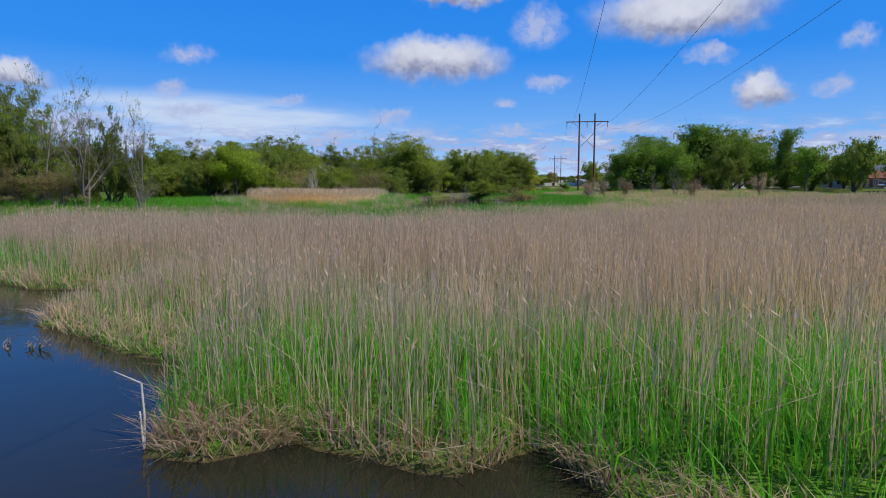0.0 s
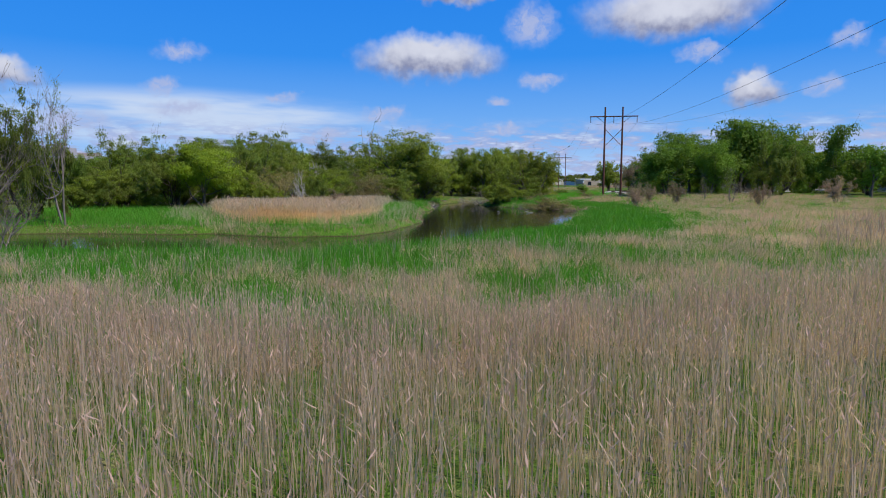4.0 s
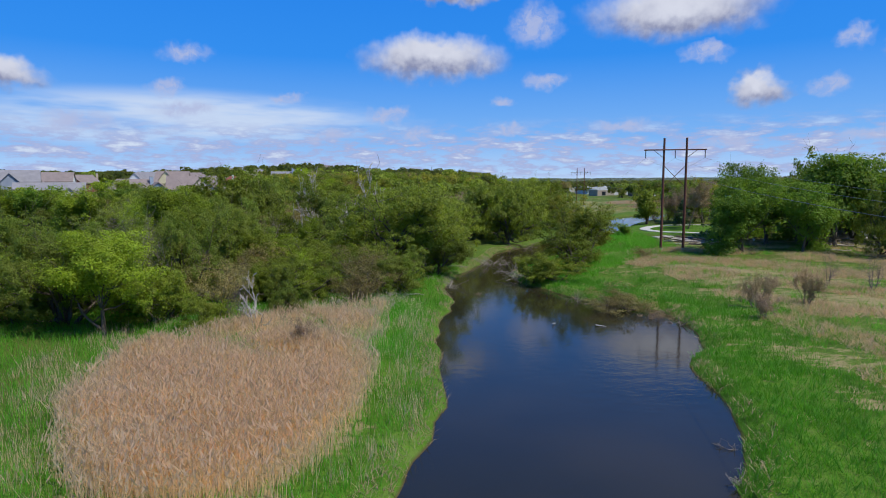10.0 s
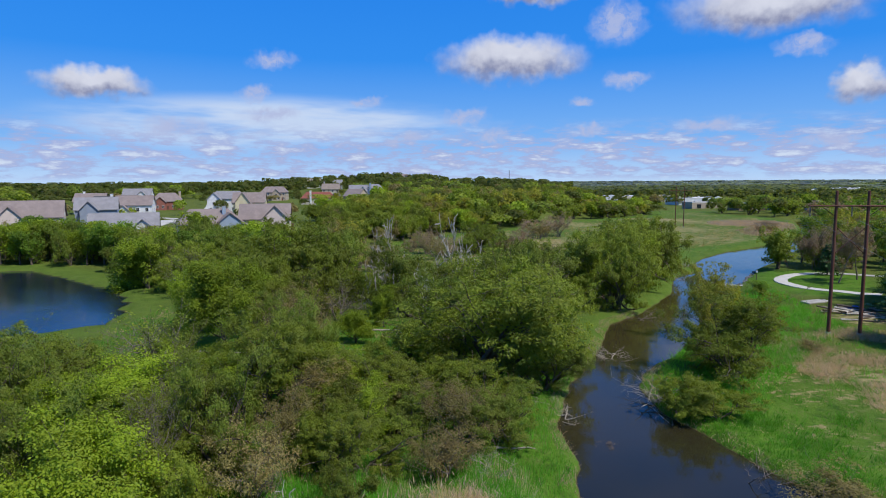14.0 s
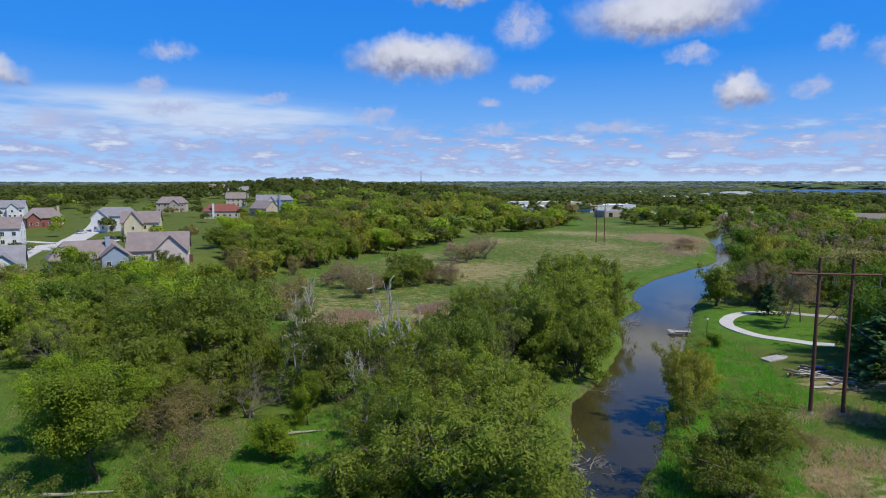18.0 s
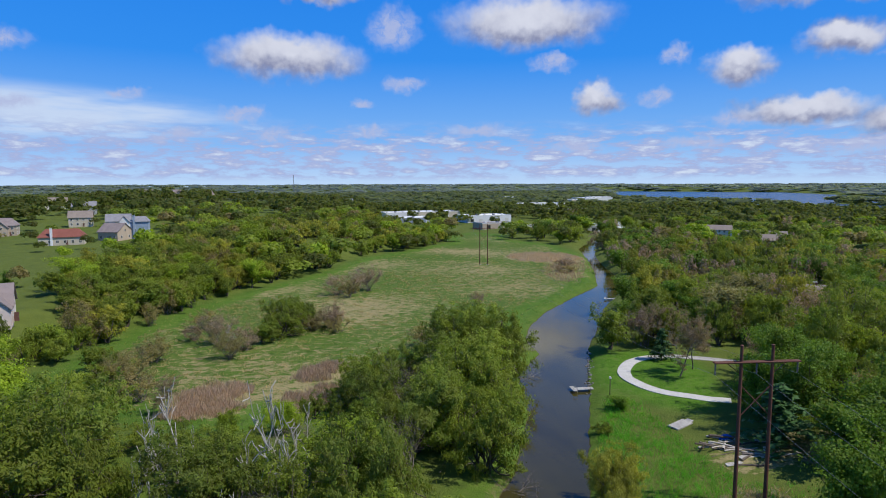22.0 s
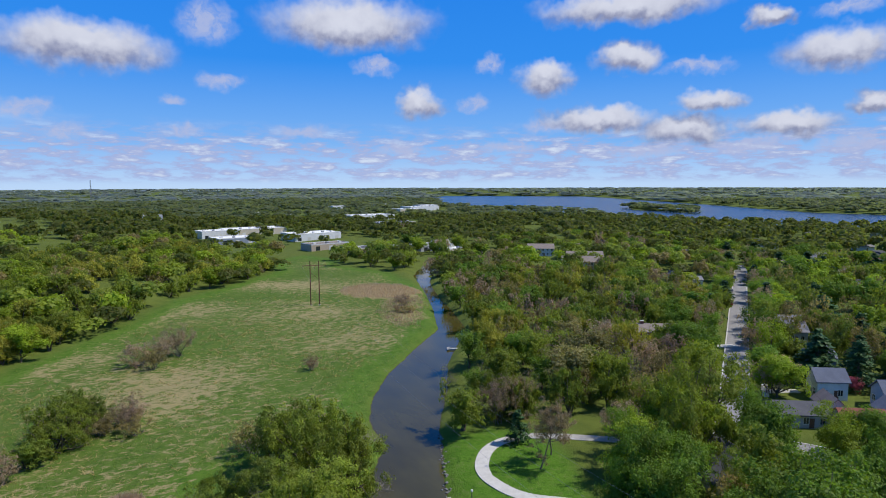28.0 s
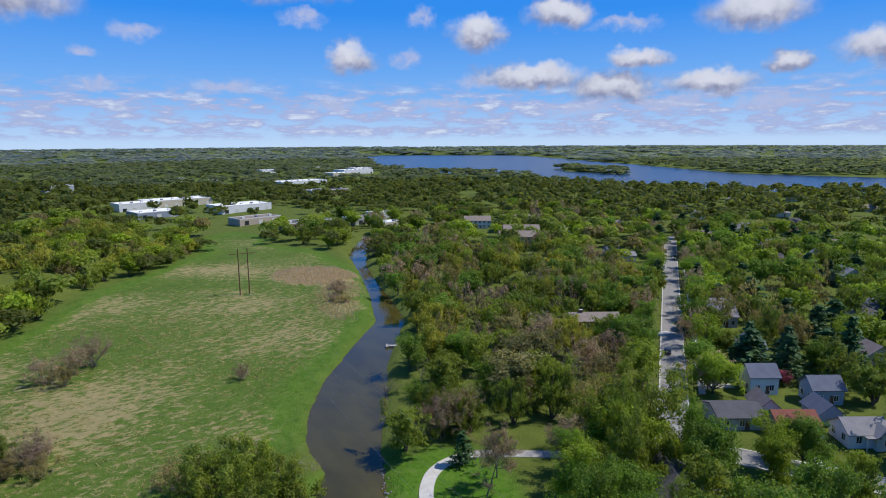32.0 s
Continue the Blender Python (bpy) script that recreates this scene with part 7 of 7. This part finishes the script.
works(259, 1142, 8, 20, 16, 6.0, "cream", "small cream building far off")

# ---- cars, mast and small things ----
def car(x, y, rot, paint, label):
    """A saloon: body with a bonnet and boot, glasshouse, four wheels with tyre and rim, lamps."""
    top = tagged(new("car"), label, "car", "parked cars")
    top.matrix_basis = pose(x, y, zat(x, y) + 0.16, 0, 0, rot)
    k = Mat("car_paint")
    k.done(rgb(*paint), 0.25, 0.0, 0.6)
    prof = [(-2.2, 0.35), (-2.2, 0.78), (-1.5, 0.9), (1.0, 0.92), (2.15, 0.75), (2.2, 0.35)]
    roof_ = [(-1.75, 0.88), (-1.1, 1.42), (0.35, 1.44), (1.15, 0.9)]

    def slab_of(pts, half, inset=0.0):
        bm = bmesh.new()
        a, b = [bm.verts.new((q[0], -half + inset * (q[1] > 1.2), q[1])) for q in pts], [bm.verts.new((q[0], half - inset * (q[1] > 1.2), q[1])) for q in pts]
        bm.faces.new(a), bm.faces.new(list(reversed(b)))
        for i in range(len(pts)):
            j = (i + 1) % len(pts)
            bm.faces.new((a[j], a[i], b[i], b[j]))
        bmesh.ops.bevel(bm, geom=list(bm.edges), offset=0.05, segments=2, affect="EDGES")
        return bm

    part("body", slab_of(prof, 0.88), k.mat, top)
    part("cabin", slab_of(roof_, 0.78, 0.12), M["glass"], top)
    boxm("roof_panel", -1.05, 0.3, -0.64, 0.64, 1.40, 1.46, k.mat, top, 0.02)
    for wx in (-1.35, 1.35):
        for wy in (-0.84, 0.84):
            v, f = tubes([[((wx, wy - 0.1, 0.32), 0.32), ((wx, wy + 0.1, 0.32), 0.32)]], 14)
            t_ = part("tyre", mesh_np("tyre", v, f, [M["wire"]], True), None, top)
            bm = bmesh.new()
            bmesh.ops.create_cone(bm, cap_ends=True, segments=12, radius1=0.2, radius2=0.2, depth=0.22, matrix=Matrix.Translation((wx, wy, 0.32)) @ Matrix.Rotation(radians(90), 4, "X"))
            part("rim", bm, M["porcelain"], t_)
    for wy in (-0.6, 0.6):
        boxm("headlight", 2.12, 2.22, wy - 0.18, wy + 0.18, 0.56, 0.70, M["glass"], top, 0.02)
        boxm("tail_light", -2.24, -2.16, wy - 0.18, wy + 0.18, 0.6, 0.74, M["brick"], top, 0.02)


car(-141, 336, 70, (0.55, 0.55, 0.56), "silver car parked on the pale close")
car(-117, 309, 40, (0.06, 0.06, 0.07), "dark car parked by a hill house")
car(149, 209, 32, (0.04, 0.04, 0.05), "black car parked at the kerb")
car(128, 163.2, 52, (0.6, 0.6, 0.6), "pale car parked by the red-roofed house")
car(224, 258, 32, (0.32, 0.03, 0.03), "dark red car parked at the kerb")
car(252, 276, 32, (0.5, 0.5, 0.52), "silver car parked at the kerb")
car(290, 299, 32, (0.05, 0.08, 0.2), "dark blue car parked at the kerb")
car(303, 380, -38, (0.6, 0.6, 0.6), "white car in the apartment car park")
car(307, 384, -38, (0.05, 0.05, 0.06), "black car in the apartment car park")
ribbon("car_park", [(296, 372), (314, 392), (326, 408)], 14, 0.2, M["asphalt"], "grey asphalt car park by the apartments", "car park", 4.0)

mast = tagged(new("radio_mast"), "thin grey lattice radio mast far away on the horizon", "mast")
mast.location = (60, 2500, zat(60, 2500))
for a in range(3):
    c, s_ = math.cos(a * 2.094), math.sin(a * 2.094)
    tube_part("leg", [(c * 3.4, s_ * 3.4, -1), (c * 0.7, s_ * 0.7, 72)], 0.5, M["wire"], mast, 5)
for i in range(12):
    r = 3.3 - 2.5 * i / 12
    for a in range(3):
        p0 = (math.cos(a * 2.094) * r, math.sin(a * 2.094) * r, i * 6.0)
        p1 = (math.cos((a + 1) * 2.094) * (r - 0.2), math.sin((a + 1) * 2.094) * (r - 0.2), (i + 1) * 6.0)
        tube_part("brace", [p0, p1], 0.25, M["wire"], mast, 4)

# white cans, buckets and boards by the timber pile
for i, (x, y) in enumerate(((53.5, 158.4), (56.2, 160.1), (61.0, 157.3))):
    can = tagged(new("bucket"), "pale plastic bucket beside the timber pile", "bucket", "yard clutter")
    can.location = (x, y, zat(x, y))
    tube_part("body", [(0, 0, 0), (0, 0, 0.42)], 0.19, M["white"], can, 12, 0.23)
    tube_part("rim", [(0, 0, 0.42), (0, 0, 0.45)], 0.245, M["trim"], can, 12)
for i, (x, y, r) in enumerate(((50, 158, 20), (54.5, 161.5, -35), (47, 156.6, 5), (57, 156, 60))):
    b = tagged(new("board_stack"), "loose stack of weathered boards in the grass", "boards", "yard clutter")
    b.matrix_basis = pose(x, y, zat(x, y), 0, 3, r)
    for j in range(4):
        boxm("board", -1.6 + 0.1 * j, 1.5 + 0.13 * j, -0.4 + 0.2 * j, -0.22 + 0.2 * j, 0.02 + 0.03 * (j % 2), 0.06 + 0.03 * (j % 2), M["dock"], b)

# stones along the park bank
rs = random.Random(3)
for i in range(46):
    t = rs.uniform(0, 1)
    x, y = 42.9 + (57.5 - 42.9) * t + rs.gauss(0, 0.3), 187.4 + (214 - 187.4) * t + rs.gauss(0, 0.25)
    bm = bmesh.new()
    bmesh.ops.create_icosphere(bm, subdivisions=1, radius=rs.uniform(0.16, 0.36))
    for v in bm.verts:
        v.co = Vector((v.co.x * rs.uniform(0.8, 1.3), v.co.y * rs.uniform(0.8, 1.2), v.co.z * 0.65)) * rs.uniform(0.85, 1.1)
    st = tagged(part("bank_stone", bm, M["porcelain"]), "rough grey stone at the water's edge", "stone", "bank stones")
    st.location = (x, y, max(0.0, zat(x, y)) + 0.05)
